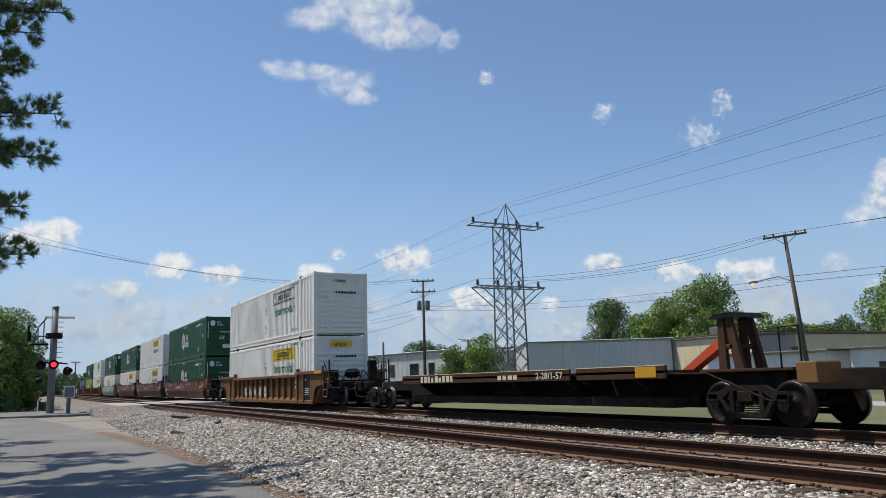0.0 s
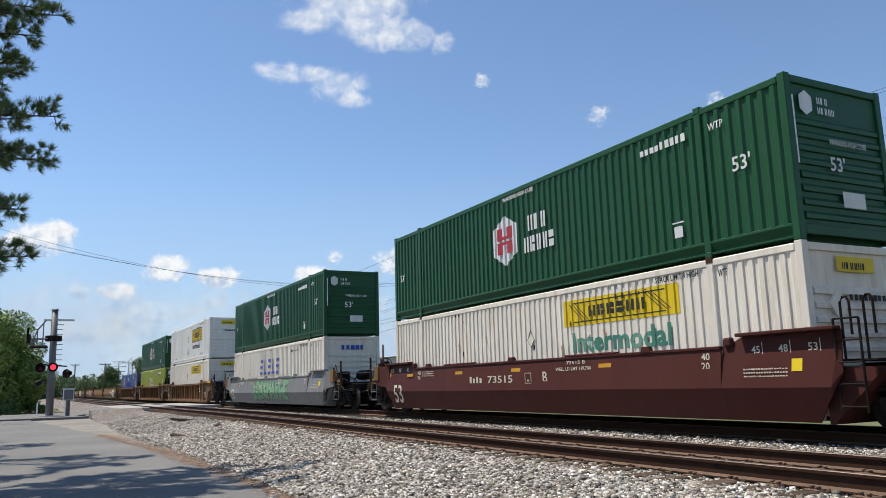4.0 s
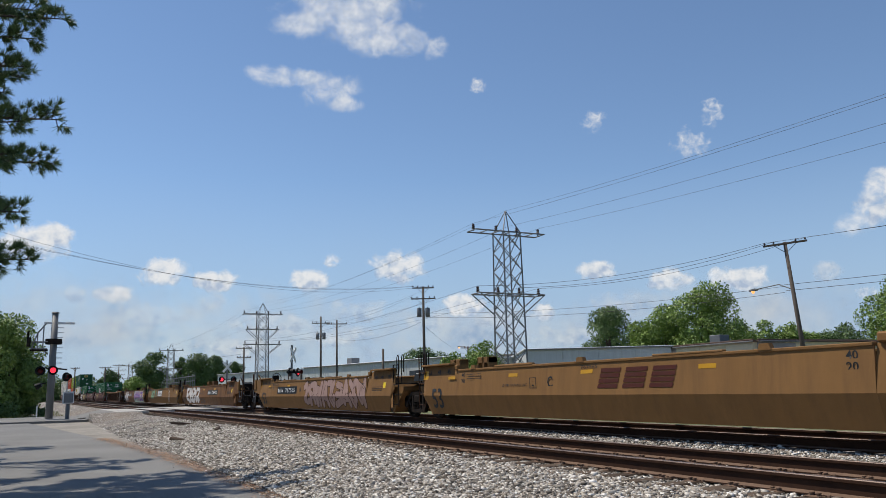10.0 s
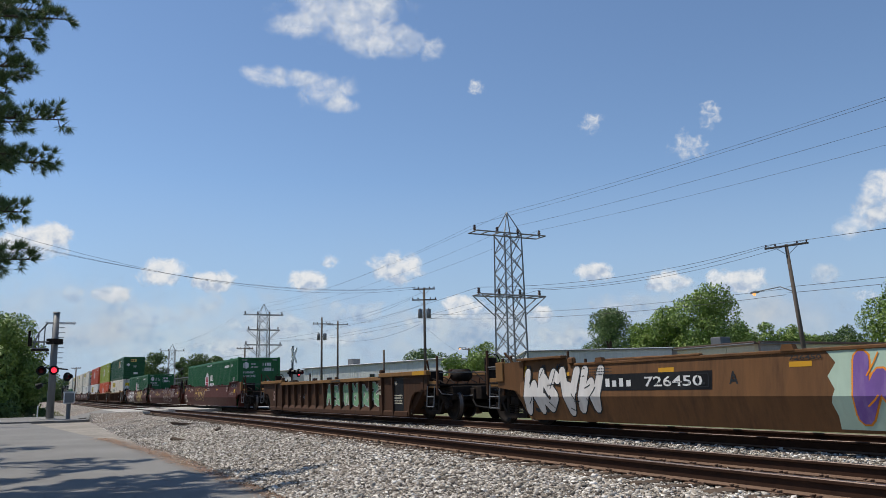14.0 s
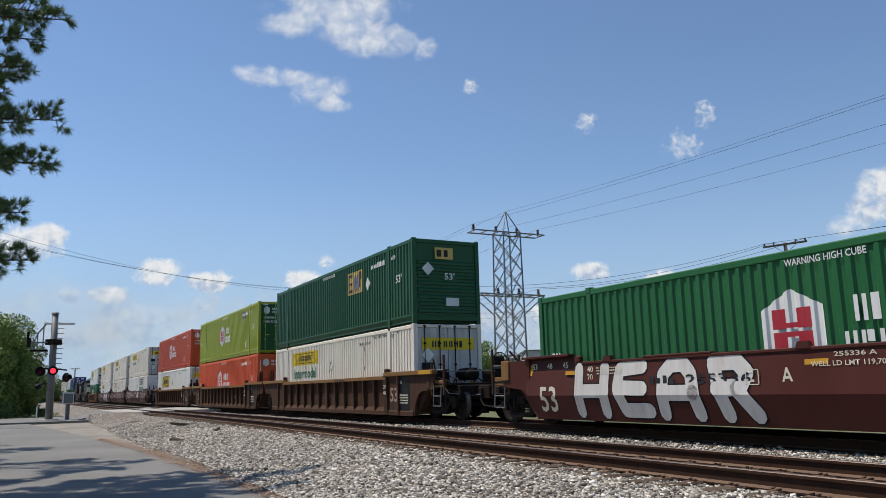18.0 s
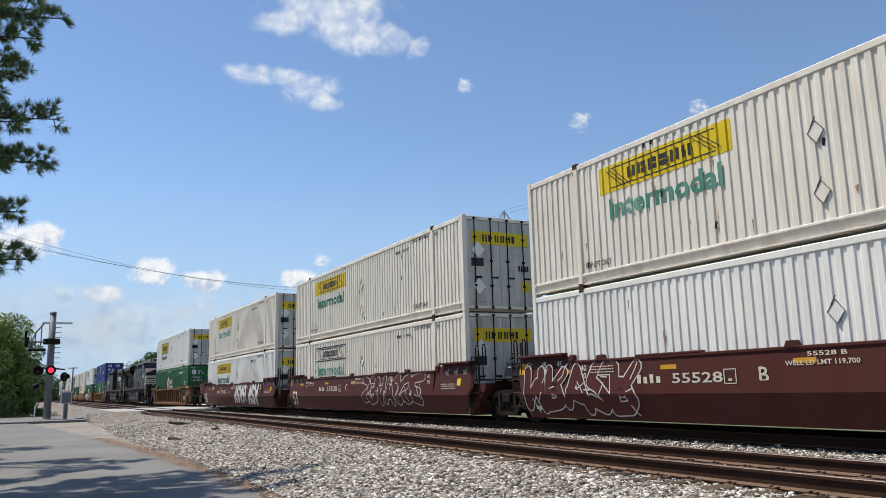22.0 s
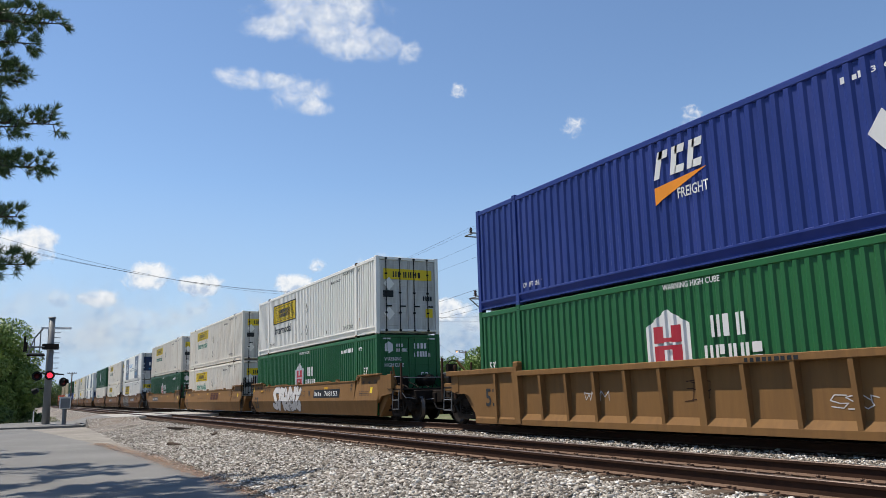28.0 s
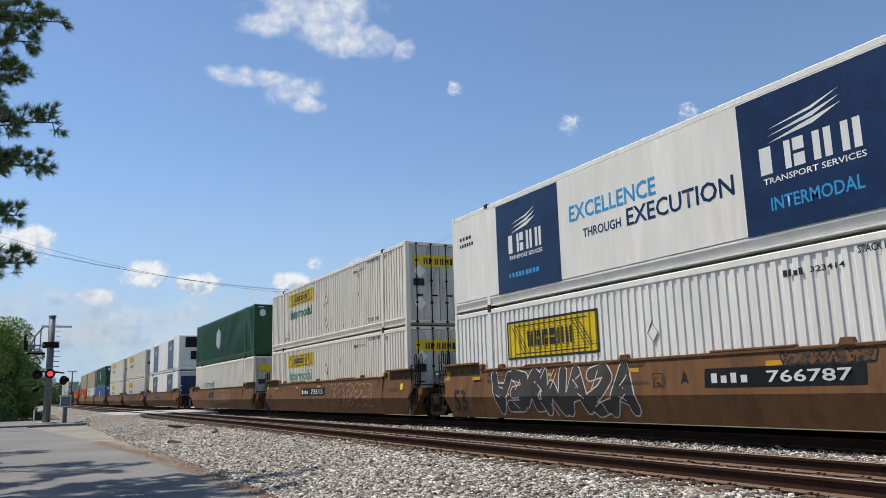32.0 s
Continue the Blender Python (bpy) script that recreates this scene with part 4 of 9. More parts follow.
for k, hk in enumerate(ends[1][1]):
    wire(hk, pr[(0, 1, 3)[k]], 0.7, 0.016)
    wire(hk, ends[2][1][k], 0.9, 0.014)
for k in range(4):
    wire(pr[k], pq[k], 0.5, 0.016)
wire((-34.3, 43.6, 7.1), (24, 58, 8.2), 0.5, 0.02)
wire((-34.2, 43.6, 6.7), (24, 58, 7.7), 0.5, 0.02)
wire((-69.6, 34.3, 8.0), (-34.3, 43.6, 6.6), 0.6, 0.018)
wire((-69.6, 34.3, 8.4), (-34.3, 43.6, 7.0), 0.5, 0.016)
wire((-69.6, 34.3, 7.6), (-106, 38.2, 8.2), 0.8, 0.018)
wire((-69.6, 34.3, 7.2), (-92, 52, 5.2), 0.4, 0.016)
wire((-115, 27, 6.6), (-160, 11.5, 6.2), 0.3, 0.02)


# substation beside the line: a row of steel posts with two beams
sub = thing("substation_frame", "grey steel substation frame of posts and beams", "substation", "", "", pose(-183, 32, -0.72))
for k in range(20):
    part("post", Geo().cyl((-2.9 * k, 0, -0.2), (-2.9 * k, 0, 6.4 - 0.5 * (k % 3)), 0.09, seg=6), GALV, sub)
for z in (4.6, 5.7):
    part("beam", Geo().box(-55.2, 0.1, -0.08, 0.08, z - 0.09, z + 0.09, 0.01), GALV, sub)


# ---------------------------------------------------------------- buildings
SIDING = painted("pale_metal_siding", (0.52, 0.54, 0.53), (0.36, 0.36, 0.34), 0.5, wear=0.5, scale=0.6)
CREAMW = painted("cream_wall", (0.62, 0.54, 0.36), (0.44, 0.38, 0.26), 0.8, wear=0.5, scale=0.6)
GREYW = painted("grey_block_wall", (0.34, 0.31, 0.285), (0.24, 0.21, 0.19), 0.85, wear=0.6, scale=0.7)
ROOFW = painted("white_roof_sheet", (0.66, 0.67, 0.68), (0.48, 0.48, 0.47), 0.5, wear=0.4, scale=0.5)
ROOFB = painted("brown_roof_edge", (0.13, 0.085, 0.065), (0.08, 0.06, 0.05), 0.8, wear=0.5)
GLASS, _, _, gb = base_material("dark_window_glass", 0.08)
gb.inputs["Base Color"].default_value = (0.02, 0.025, 0.03, 1)


def building(label, a, b, depth, h, wall, roof_mat, bays, windows=(), doors=(), eave=0.25, parapet=0.0, unit=None):
    """A long low building: its front runs from a to b on the ground, its depth lies behind."""
    a, b = Vector((*a, 0)), Vector((*b, 0))
    d = b - a
    L = d.length
    m = Matrix.Translation((a.x, a.y, -0.72)) @ Matrix.Rotation(math.atan2(d.y, d.x), 4, "Z")
    t = thing("building", label, "building", "buildings behind the railway", "", m)
    H = h + 0.72
    part("wall", Geo().box(0, L, 0, depth, -0.3, H), wall, t)
    for k in range(bays):
        w = L / bays
        part("panel", Geo().box(k * w + 0.03, (k + 1) * w - 0.03, -0.06, 0.0, 0.1, H - 0.12, 0.015), wall, t)
    ribs = Geo()
    for k in range(int(L / 0.6)):
        ribs.box(k * 0.6, k * 0.6 + 0.08, -0.085, -0.055, 0.1, H - 0.14)
    if wall is SIDING:
        part("siding_ribs", ribs, wall, t)
    part("roof", Geo().box(-eave, L + eave, -eave, depth + eave, H, H + 0.16, 0.03), roof_mat, t)
    if parapet:
        part("coping", Geo().box(-eave, L + eave, -eave - 0.02, -eave + 0.2, H + 0.16, H + 0.16 + parapet, 0.02), roof_mat, t)
    part("gutter", Geo().box(-eave, L + eave, -eave - 0.12, -eave - 0.004, H - 0.02, H + 0.1, 0.02), GALV, t)
    for x, z, w, hh in windows:
        wn_ = part("window", Geo().box(x - w / 2 - 0.08, x + w / 2 + 0.08, -0.12, -0.062, z - 0.08, z + hh + 0.08, 0.02), GALV, t)
        part("pane", Geo().box(x - w / 2, x + w / 2, -0.135, -0.122, z, z + hh), GLASS, wn_)
    for x, w, hh in doors:
        dr = part("door", Geo().box(x - w / 2, x + w / 2, -0.13, -0.062, 0.02, hh, 0.02), ROOFW, t, "pale roller door")
        for k in range(int(hh / 0.45)):
            part("slat", Geo().box(x - w / 2 + 0.05, x + w / 2 - 0.05, -0.145, -0.13, 0.08 + 0.45 * k, 0.45 + 0.45 * k), ROOFW, dr)
    if unit:
        part("rooftop_unit", Geo().box(unit - 0.8, unit + 0.8, 2, 3.4, H + 0.16, H + 1.2, 0.05), GALV, t, "grey rooftop air unit")
    return t


building("long pale grey metal warehouse with ribbed siding", (-74.6, 49.8), (-66.6, 64.4), 30, 4.95, SIDING, ROOFW, 4, unit=None)
building("cream painted flat-roofed building", (-66.0, 64.6), (-54.6, 63.9), 24, 4.75, CREAMW, ROOFB, 3, parapet=0.12, unit=4.0)
building("grey block building with a flat roof", (-54.4, 64.4), (-54.0, 86.0), 14, 4.75, GREYW, ROOFB, 4, ((5.0, 3.0, 0.9, 1.1), (17.0, 3.4, 0.8, 0.8)), parapet=0.12)
building("low shed with a brown roof and white walls", (-55.8, 58.6), (-44.0, 60.2), 5, 2.6, ROOFW, ROOFB, 5, ((4.0, 1.2, 1.6, 0.8),), eave=0.5)
building("low white workshop with a brown roof", (-43.0, 62), (-20.0, 66), 12, 2.7, ROOFW, ROOFB, 5, ((3.0, 1.2, 1.2, 1.0), (9.0, 1.2, 1.2, 1.0)), ((15.0, 3.0, 2.6),), eave=0.4)
building("long white warehouse with dark windows", (-128, 40.2), (-88.5, 46.6), 22, 4.75, SIDING, ROOFW, 9,
         ((4, 2.6, 1.6, 1.2), (9, 2.6, 1.6, 1.2), (22, 2.6, 1.2, 1.4), (27.5, 2.4, 1.2, 1.6), (33, 2.4, 2.0, 1.6), (37, 2.4, 1.2, 1.6)), ((14.5, 3.2, 3.2), (18.5, 3.2, 3.2)), unit=12)
building("far grey warehouse with a white roof", (-165, 33.5), (-130, 38.8), 18, 4.6, SIDING, ROOFW, 6, ((8, 2.2, 1.6, 1.2), (22, 2.2, 1.6, 1.2)))
building("far low grey building behind the poles", (-122, 66), (-96, 72), 14, 6.0, GREYW, ROOFB, 4, ((5, 2, 3, 1.2), (14, 2, 3, 1.2)))


# ---------------------------------------------------------------- crossing signals
def flasher(parent, x, y, z, turn, lit, name="signal_light", label=""):
    m = Matrix.Translation((x, y, z)) @ Matrix.Rotation(radians(turn), 4, "Z")
    back = part(name, Geo().cyl((0, 0, 0), (0.05, 0, 0), 0.30, seg=24), BLACKP, parent, label or ("round black signal light, lit red" if lit else "round black signal light, unlit"), m)
    part("lens", Geo().cyl((0.052, 0, 0), (0.09, 0, 0), 0.17, 0.14, 20), RED_LIT if lit else RED_OFF, back, smooth=True)
    hood = Geo()
    seg = 12
    for k in range(seg):
        a0, a1 = math.pi * (-0.15 + 1.3 * k / seg), math.pi * (-0.15 + 1.3 * (k + 1) / seg)
        c0, s0, c1, s1 = math.cos(a0) * 0.2, math.sin(a0) * 0.2, math.cos(a1) * 0.2, math.sin(a1) * 0.2
        hood.add([(0.05, c0, s0), (0.05, c1, s1), (0.32, c1, s1), (0.32, c0, s0)], [(0, 1, 2, 3)])
    part("hood", hood, BLACKP, back)
    part("housing", Geo().cyl((-0.2, 0, 0), (0.0, 0, 0), 0.09, 0.14, 14), BLACKP, back)


sg = thing("crossing_signal", "grey crossing signal mast with red lights and a service cage", "signal", "crossing signals", "", pose(-57.0, 0.89, -0.47))
part("mast", Geo().cyl((0, 0, -0.3), (0, 0, 6.9), 0.24, 0.19, 20), GALV, sg, smooth=True)
part("base", Geo().box(-0.6, 0.6, -0.6, 0.6, -0.3, 0.06, 0.03), CONCRETE, sg)
part("cap", Geo().cyl((0, 0, 6.9), (0, 0, 6.98), 0.26, 0.2, 16), GALV, sg)
part("crossbar", Geo().box(-0.12, 0.12, -0.62, 1.18, 6.18, 6.32, 0.02), ROOFW, sg, "white crossbar at the mast's top")
part("collar", Geo().cyl((0, 0, 4.85), (0, 0, 5.2), 0.5, seg=16), STEEL_DARK, sg)
cage = Geo()
for sx in (-0.35, 0.35):
    for pts in ([(sx, -0.35, 4.55), (sx, -1.3, 4.55)], [(sx, -0.35, 5.0), (sx, -1.3, 5.0)], [(sx, -0.5, 6.2), (sx, -0.95, 5.6), (sx, -1.3, 4.5)], [(sx, -0.62, 4.5), (sx, -0.62, 6.1)], [(sx, -0.95, 4.5), (sx, -0.95, 5.6)], [(sx, -0.3, 4.2), (sx, -0.62, 4.5)]):
        cage.tube(pts, 0.035, 6)
part("service_cage", cage, GALV, sg, "tubular service cage")
part("platform", Geo().box(-0.42, 0.42, -1.35, -0.3, 4.42, 4.5, 0.01), STEEL_DARK, sg)
part("bell", Geo().cyl((0, -1.45, 4.7), (0, -1.45, 5.3), 0.12, seg=12).cyl((0, -1.5, 5.3), (0, -1.5, 5.7), 0.07, seg=10), STEEL_DARK, sg)
for k in range(9):
    part("rung", Geo().cyl((0.05, -0.1, 3.3 + 0.33 * k), (0.05, 0.55, 3.3 + 0.33 * k), 0.025, seg=6), GALV, sg)
part("light_arm", Geo().cyl((0, -0.75, 3.35), (0, 0.9, 3.2), 0.045, seg=8), BLACKP, sg)
flasher(sg, 0.36, -0.68, 3.12, 0, False)
flasher(sg, 0.40, 0.06, 3.15, 0, True)
flasher(sg, -0.1, 0.86, 2.72, 40, False, label="round grey-backed signal light turned to the street")
part("side_light", Geo().cyl((0, -0.55, 2.25), (-0.1, -0.85, 2.1), 0.14, 0.2, 14).cyl((0, 0, 2.4), (0, -0.55, 2.3), 0.04, seg=6), BLACKP, sg)

cab = thing("signal_cabinet", "grey steel signal cabinet on a post", "cabinet", "", "", pose(-56.2, 1.93, -0.32))
part("post", Geo().cyl((0, 0, -0.3), (0, 0, 0.9), 0.13, seg=12), GALV, cab)
bx = part("box", Geo().box(-0.32, 0.32, -0.32, 0.32, 0.85, 1.55, 0.03), ROOFW, cab)
part("door", Geo().box(0.324, 0.35, -0.27, 0.27, 0.9, 1.5, 0.008), GALV, bx)
part("lid", Geo().box(-0.37, 0.37, -0.37, 0.37, 1.55, 1.61, 0.02), ROOFW, cab)
g = Geo()
rnd = random.Random(5)
for k in range(16):
    a = rnd.uniform(0, 6.28)
    g.box(-0.2, 0.2, -0.05, 0.05, 0, 0.05)
    i = len(g.v) - 8
    ox, oy, oz = rnd.uniform(-0.6, 0.6), rnd.uniform(-0.4, 0.4), rnd.uniform(0, 0.3)
    ca, sa = math.cos(a), math.sin(a)
    g.v[i:] = [(x * ca - y * sa + ox, x * sa + y * ca + oy, z + oz * (1 - abs(ox))) for x, y, z in g.v[i:]]
hp = tagged(new("timber_scrap", g.mesh("timber_scrap", TIMBER)), "heap of dark broken tie timber by the signal cabinet", "debris", "scraps")
hp.matrix_basis = pose(-55.2, 3.1, -0.62)


def crossbuck(x, y, lit, turn):
    t = thing("crossbuck_signal", "white crossbuck with twin red flashing lights on a post", "signal", "crossing signals", "", pose(x, y, -0.4, 0, 0, turn))
    part("post", Geo().cyl((0, 0, -0.3), (0, 0, 4.5), 0.075, seg=10), GALV, t)
    for s in (-1, 1):
        b = part("blade", Geo().box(0.09, 0.115, -0.66, 0.66, -0.11, 0.11, 0.004), WHITEP, t)
        b.matrix_basis = Matrix.Translation((0, 0, 3.85)) @ Matrix.Rotation(radians(48 * s), 4, "X") @ Matrix.Translation((0.006 * s, 0, 0))
    part("light_arm", Geo().cyl((0, -0.75, 2.65), (0, 0.75, 2.65), 0.035, seg=8), GALV, t)
    flasher(t, 0.15, -0.62, 2.65, 0, lit)
    flasher(t, 0.15, 0.62, 2.65, 0, not lit)
    return t


crossbuck(-52.4, 15.6, False, 48)
crossbuck(-77.5, 16.57, True, 14)
for k, (x, y) in enumerate(((-66.5, -3.2), (-68.0, -2.6), (-67.5, -4.6), (-66.2, 0.2))):
    mp = thing("marker_post", "thin white marker post at the roadside", "post", "marker posts", "", pose(x, y, -0.72, 0, 3 * (k % 2)))
    part("shaft", Geo().cyl((0, 0, -0.1), (0, 0, 1.5 - 0.15 * k), 0.05, 0.045, 8), WHITEP, mp)
    part("cap", Geo().cyl((0, 0, 1.5 - 0.15 * k), (0, 0, 1.58 - 0.15 * k), 0.055, 0.03, 8), ORANGEP if k == 0 else GALV, mp)


# ---------------------------------------------------------------- clouds: thin far sheets of the sky's backdrop
def cloud_material(name, soft, scale, cover, most=1.0, lit=0.93, dim=(0.60, 0.68, 0.82)):
    m = bpy.data.materials.new(name)
    m.use_nodes = True
    nodes, links = m.node_tree.nodes, m.node_tree.links
    nodes.clear()
    out = nodes.new("ShaderNodeOutputMaterial")
    co = nodes.new("ShaderNodeTexCoord")
    info = nodes.new("ShaderNodeObjectInfo")
    sh = nodes.new("ShaderNodeMath")
    sh.operation = "MULTIPLY"
    sh.inputs[1].default_value = 61.0
    links.new(info.outputs["Random"], sh.inputs[0])
    add = nodes.new("ShaderNodeVectorMath")
    add.operation = "ADD"
    sc = nodes.new("ShaderNodeVectorMath")
    sc.operation = "SCALE"
    sc.inputs["Scale"].default_value = scale
    links.new(co.outputs["Object"], sc.inputs[0])
    links.new(sc.outputs[0], add.inputs[0])
    links.new(sh.outputs[0], add.inputs[1])
    n = nodes.new("ShaderNodeTexNoise")
    n.inputs["Scale"].default_value, n.inputs["Detail"].default_value, n.inputs["Roughness"].default_value = 1.0, 9, 0.58
    n.inputs["Distortion"].default_value = 0.35
    links.new(add.outputs[0], n.inputs["Vector"])
    # fall-off towards the sheet's rim
    uv = nodes.new("ShaderNodeVectorMath")
    uv.operation = "MULTIPLY_ADD"
    uv.inputs[1].default_value, uv.inputs[2].default_value = (2, 2, 0), (-1, -1, 0)
    links.new(co.outputs["Generated"], uv.inputs[0])
    ln = nodes.new("ShaderNodeVectorMath")
    ln.operation = "LENGTH"
    links.new(uv.outputs[0], ln.inputs[0])
    fall = nodes.new("ShaderNodeMapRange")
    fall.inputs["From Min"].default_value, fall.inputs["From Max"].default_value = 0.30, 1.0
    fall.inputs["To Min"].default_value, fall.inputs["To Max"].default_value = cover, -0.42
    links.new(ln.outputs["Value"], fall.inputs["Value"])
    s = nodes.new("ShaderNodeMath")
    links.new(n.outputs["Fac"], s.inputs[0])
    links.new(fall.outputs[0], s.inputs[1])
    al = nodes.new("ShaderNodeMapRange")
    al.interpolation_type = "SMOOTHSTEP"
    al.inputs["From Min"].default_value, al.inputs["From Max"].default_value = 0.5, 0.5 + soft
    al.inputs["To Max"].default_value = most
    links.new(s.outputs[0], al.inputs["Value"])
    # billows: shading painted into the glow, paler heads, greyer hollows and bases
    n2 = nodes.new("ShaderNodeTexNoise")
    n2.inputs["Scale"].default_value, n2.inputs["Detail"].default_value = 1.7, 6
    links.new(add.outputs[0], n2.inputs["Vector"])
    sep = nodes.new("ShaderNodeSeparateXYZ")
    links.new(co.outputs["Generated"], sep.inputs[0])
    up = nodes.new("ShaderNodeMath")
    up.operation = "MULTIPLY_ADD"
    up.inputs[1].default_value, up.inputs[2].default_value = 0.55, -0.28
    links.new(sep.outputs["Y"], up.inputs[0])
    lum = nodes.new("ShaderNodeMath")
    links.new(n2.outputs["Fac"], lum.inputs[0])
    links.new(up.outputs[0], lum.inputs[1])
    tone = ramp_node(nodes, links, lum.outputs[0], [(0.30, dim), (0.47, (0.84, 0.88, 0.93)), (0.62, (1.0, 1.0, 1.0))])
    em = nodes.new("ShaderNodeEmission")
    em.inputs["Strength"].default_value = lit
    links.new(tone.outputs["Color"], em.inputs["Color"])
    tr = nodes.new("ShaderNodeBsdfTransparent")
    mx = nodes.new("ShaderNodeMixShader")
    links.new(al.outputs[0], mx.inputs[0])
    links.new(tr.outputs[0], mx.inputs[1])
    links.new(em.outputs[0], mx.inputs[2])
    links.new(mx.outputs[0], out.inputs["Surface"])
    return m


CUMULUS = cloud_material("cumulus", 0.34, 0.013, 0.33, 0.92, 0.81, (0.50, 0.60, 0.77))
WISP = cloud_material("wispy_cloud", 0.60, 0.011, 0.29, 0.95, 0.82)
VEIL = cloud_material("low_veil", 0.55, 0.013, 0.25, 0.62, 0.72, (0.46, 0.57, 0.76))
PUFF = cloud_material("thin_puff", 0.5, 0.030, 0.20, 0.8, 0.82)
HAZE = cloud_material("cloud_haze", 0.9, 0.006, 0.42, 0.68, 0.60, (0.42, 0.56, 0.80))
FAR = 3200.0
CLOUDS = []
# yaw, elevation (degrees), width, height in metres at that distance, tilt, material, drift to the left in degrees over the clip
SKY = [
    (68.9, 28.14, 984, 380, 0, "w", 3.45),
    (69.88, 27.12, 715, 268, -8, "w", 3.45),
    (67.44, 25.79, 648, 291, 0, "w", 3.4),
    (66.69, 24.94, 581, 179, 0, "w", 3.4),
    (63.86, 25.64, 313, 179, 25, "w", 3.37),
    (62.21, 24.9, 246, 179, -35, "w", 3.37),
    (72.96, 26.37, 425, 201, 0, "w", 3.5),
    (75.16, 22.73, 402, 165, 0, "w", 3.79),
    (72.72, 22.58, 447, 148, -10, "w", 3.79),
    (70.55, 21.78, 469, 291, -15, "w", 3.79),
    (69.38, 20.84, 335, 134, 0, "w", 3.79),
    (43.4, 16.67, 330, 240, 20, "p", 2.11),
    (41.81, 18.63, 192, 236, 0, "p", 2.11),
    (50.29, 18.92, 215, 185, 0, "p", 2.32),
    (59.05, 22.09, 186, 155, 0, "p", 2.32),
    (31.84, 11.65, 303, 414, 20, "c", 1.68),
    (33.35, 9.92, 308, 168, 0, "w", 1.68),
    (85.38, 6.77, 321, 175, 0, "v", 1.39),
    (88.02, 6.89, 200, 143, 0, "v", 1.39),
    (79.01, 6.46, 273, 182, 0, "v", 1.47),
    (82.95, 5.44, 592, 207, 0, "v", 1.39),
    (86.84, 4.07, 862, 230, 0, "h", 1.26),
    (70.51, 9.48, 157, 138, 0, "p", 1.6),
    (60.69, 5.83, 348, 222, 0, "c", 1.52),
    (68.27, 5.79, 567, 220, 0, "v", 1.52),
    (54.85, 5.13, 220, 173, 0, "c", 1.47),
    (58.2, 4.92, 442, 189, 0, "v", 1.47),
    (50.76, 8.26, 343, 171, 0, "c", 1.68),
    (45.61, 7.22, 365, 183, 0, "c", 1.68),
    (40.87, 7.01, 474, 207, 0, "c", 1.68),
    (49.09, 5.79, 556, 216, 0, "v", 1.52),
    (35.35, 7.01, 256, 170, 0, "v", 1.68),
    (33.18, 5.44, 194, 111, 0, "p", 1.68),
    (39.7, 3.69, 1460, 438, 0, "h", 1.26),
    (74.83, 4.84, 926, 247, 0, "v", 1.26),
    (77.18, 3.24, 792, 213, 0, "v", 1.35),
    (69.94, 3.95, 751, 219, 0, "v", 1.39),
    (63.25, 5.06, 633, 221, 0, "v", 1.43),
    (53.28, 3.51, 935, 187, 0, "v", 1.43),
    (77.98, 4.05, 2736, 790, 0, "h", 1.26),
    (59.5, 3.71, 2523, 631, 0, "h", 1.26),
    (88.27, 5.19, 1423, 683, 0, "h", 1.26),
    (43.3, 4.87, 2098, 539, 0, "h", 1.35),
    (90.74, 10.03, 529, 284, 0, "c", 1.35),
    (89.42, 10.6, 318, 219, 0, "c", 1.35),
    (82.31, 8.4, 424, 241, 0, "c", 1.47),
    (78.85, 7.91, 402, 197, 0, "c", 1.47),
    (85.74, 6.87, 296, 153, 0, "c", 1.39),
    (65.5, 8.89, 487, 306, 0, "c", 1.77),
    (72.21, 7.99, 360, 175, 0, "c", 1.6),
    (70.55, 9.35, 169, 123, 0, "p", 1.6),
]
for k, (yaw, el, w, h, tilt, mat, drift) in enumerate(SKY):
    R = FAR + 14 * k
    n = 6
    g = Geo()
    for j in range(n + 1):
        for i in range(n + 1):
            g.v.append(((i / n - 0.5) * w, (j / n - 0.5) * h, 0))
    g.f = [(j * (n + 1) + i, j * (n + 1) + i + 1, (j + 1) * (n + 1) + i + 1, (j + 1) * (n + 1) + i) for j in range(n) for i in range(n)]
    c = tagged(new("cloud", g.mesh("cloud", {"c": CUMULUS, "w": WISP, "v": VEIL, "p": PUFF, "h": HAZE}[mat])), {"p": "small thin white cloud", "c": "white fair-weather cumulus cloud", "w": "torn wispy white cloud", "v": "soft low white cloud", "h": "pale hazy cloud bank low over the horizon"}[mat], "cloud", "clouds", "structure")
    c.visible_shadow = False
    CLOUDS.append((c, yaw, el, R, tilt, drift))


def cloud_pose(yaw, el, R, tilt):
    a, e = radians(yaw), radians(el)
    p = EYE + R * Vector((-math.sin(a) * math.cos(e), math.cos(a) * math.cos(e), math.sin(e)))
    return look(p, EYE, tilt) @ Matrix.Rotation(math.pi, 4, "Y")


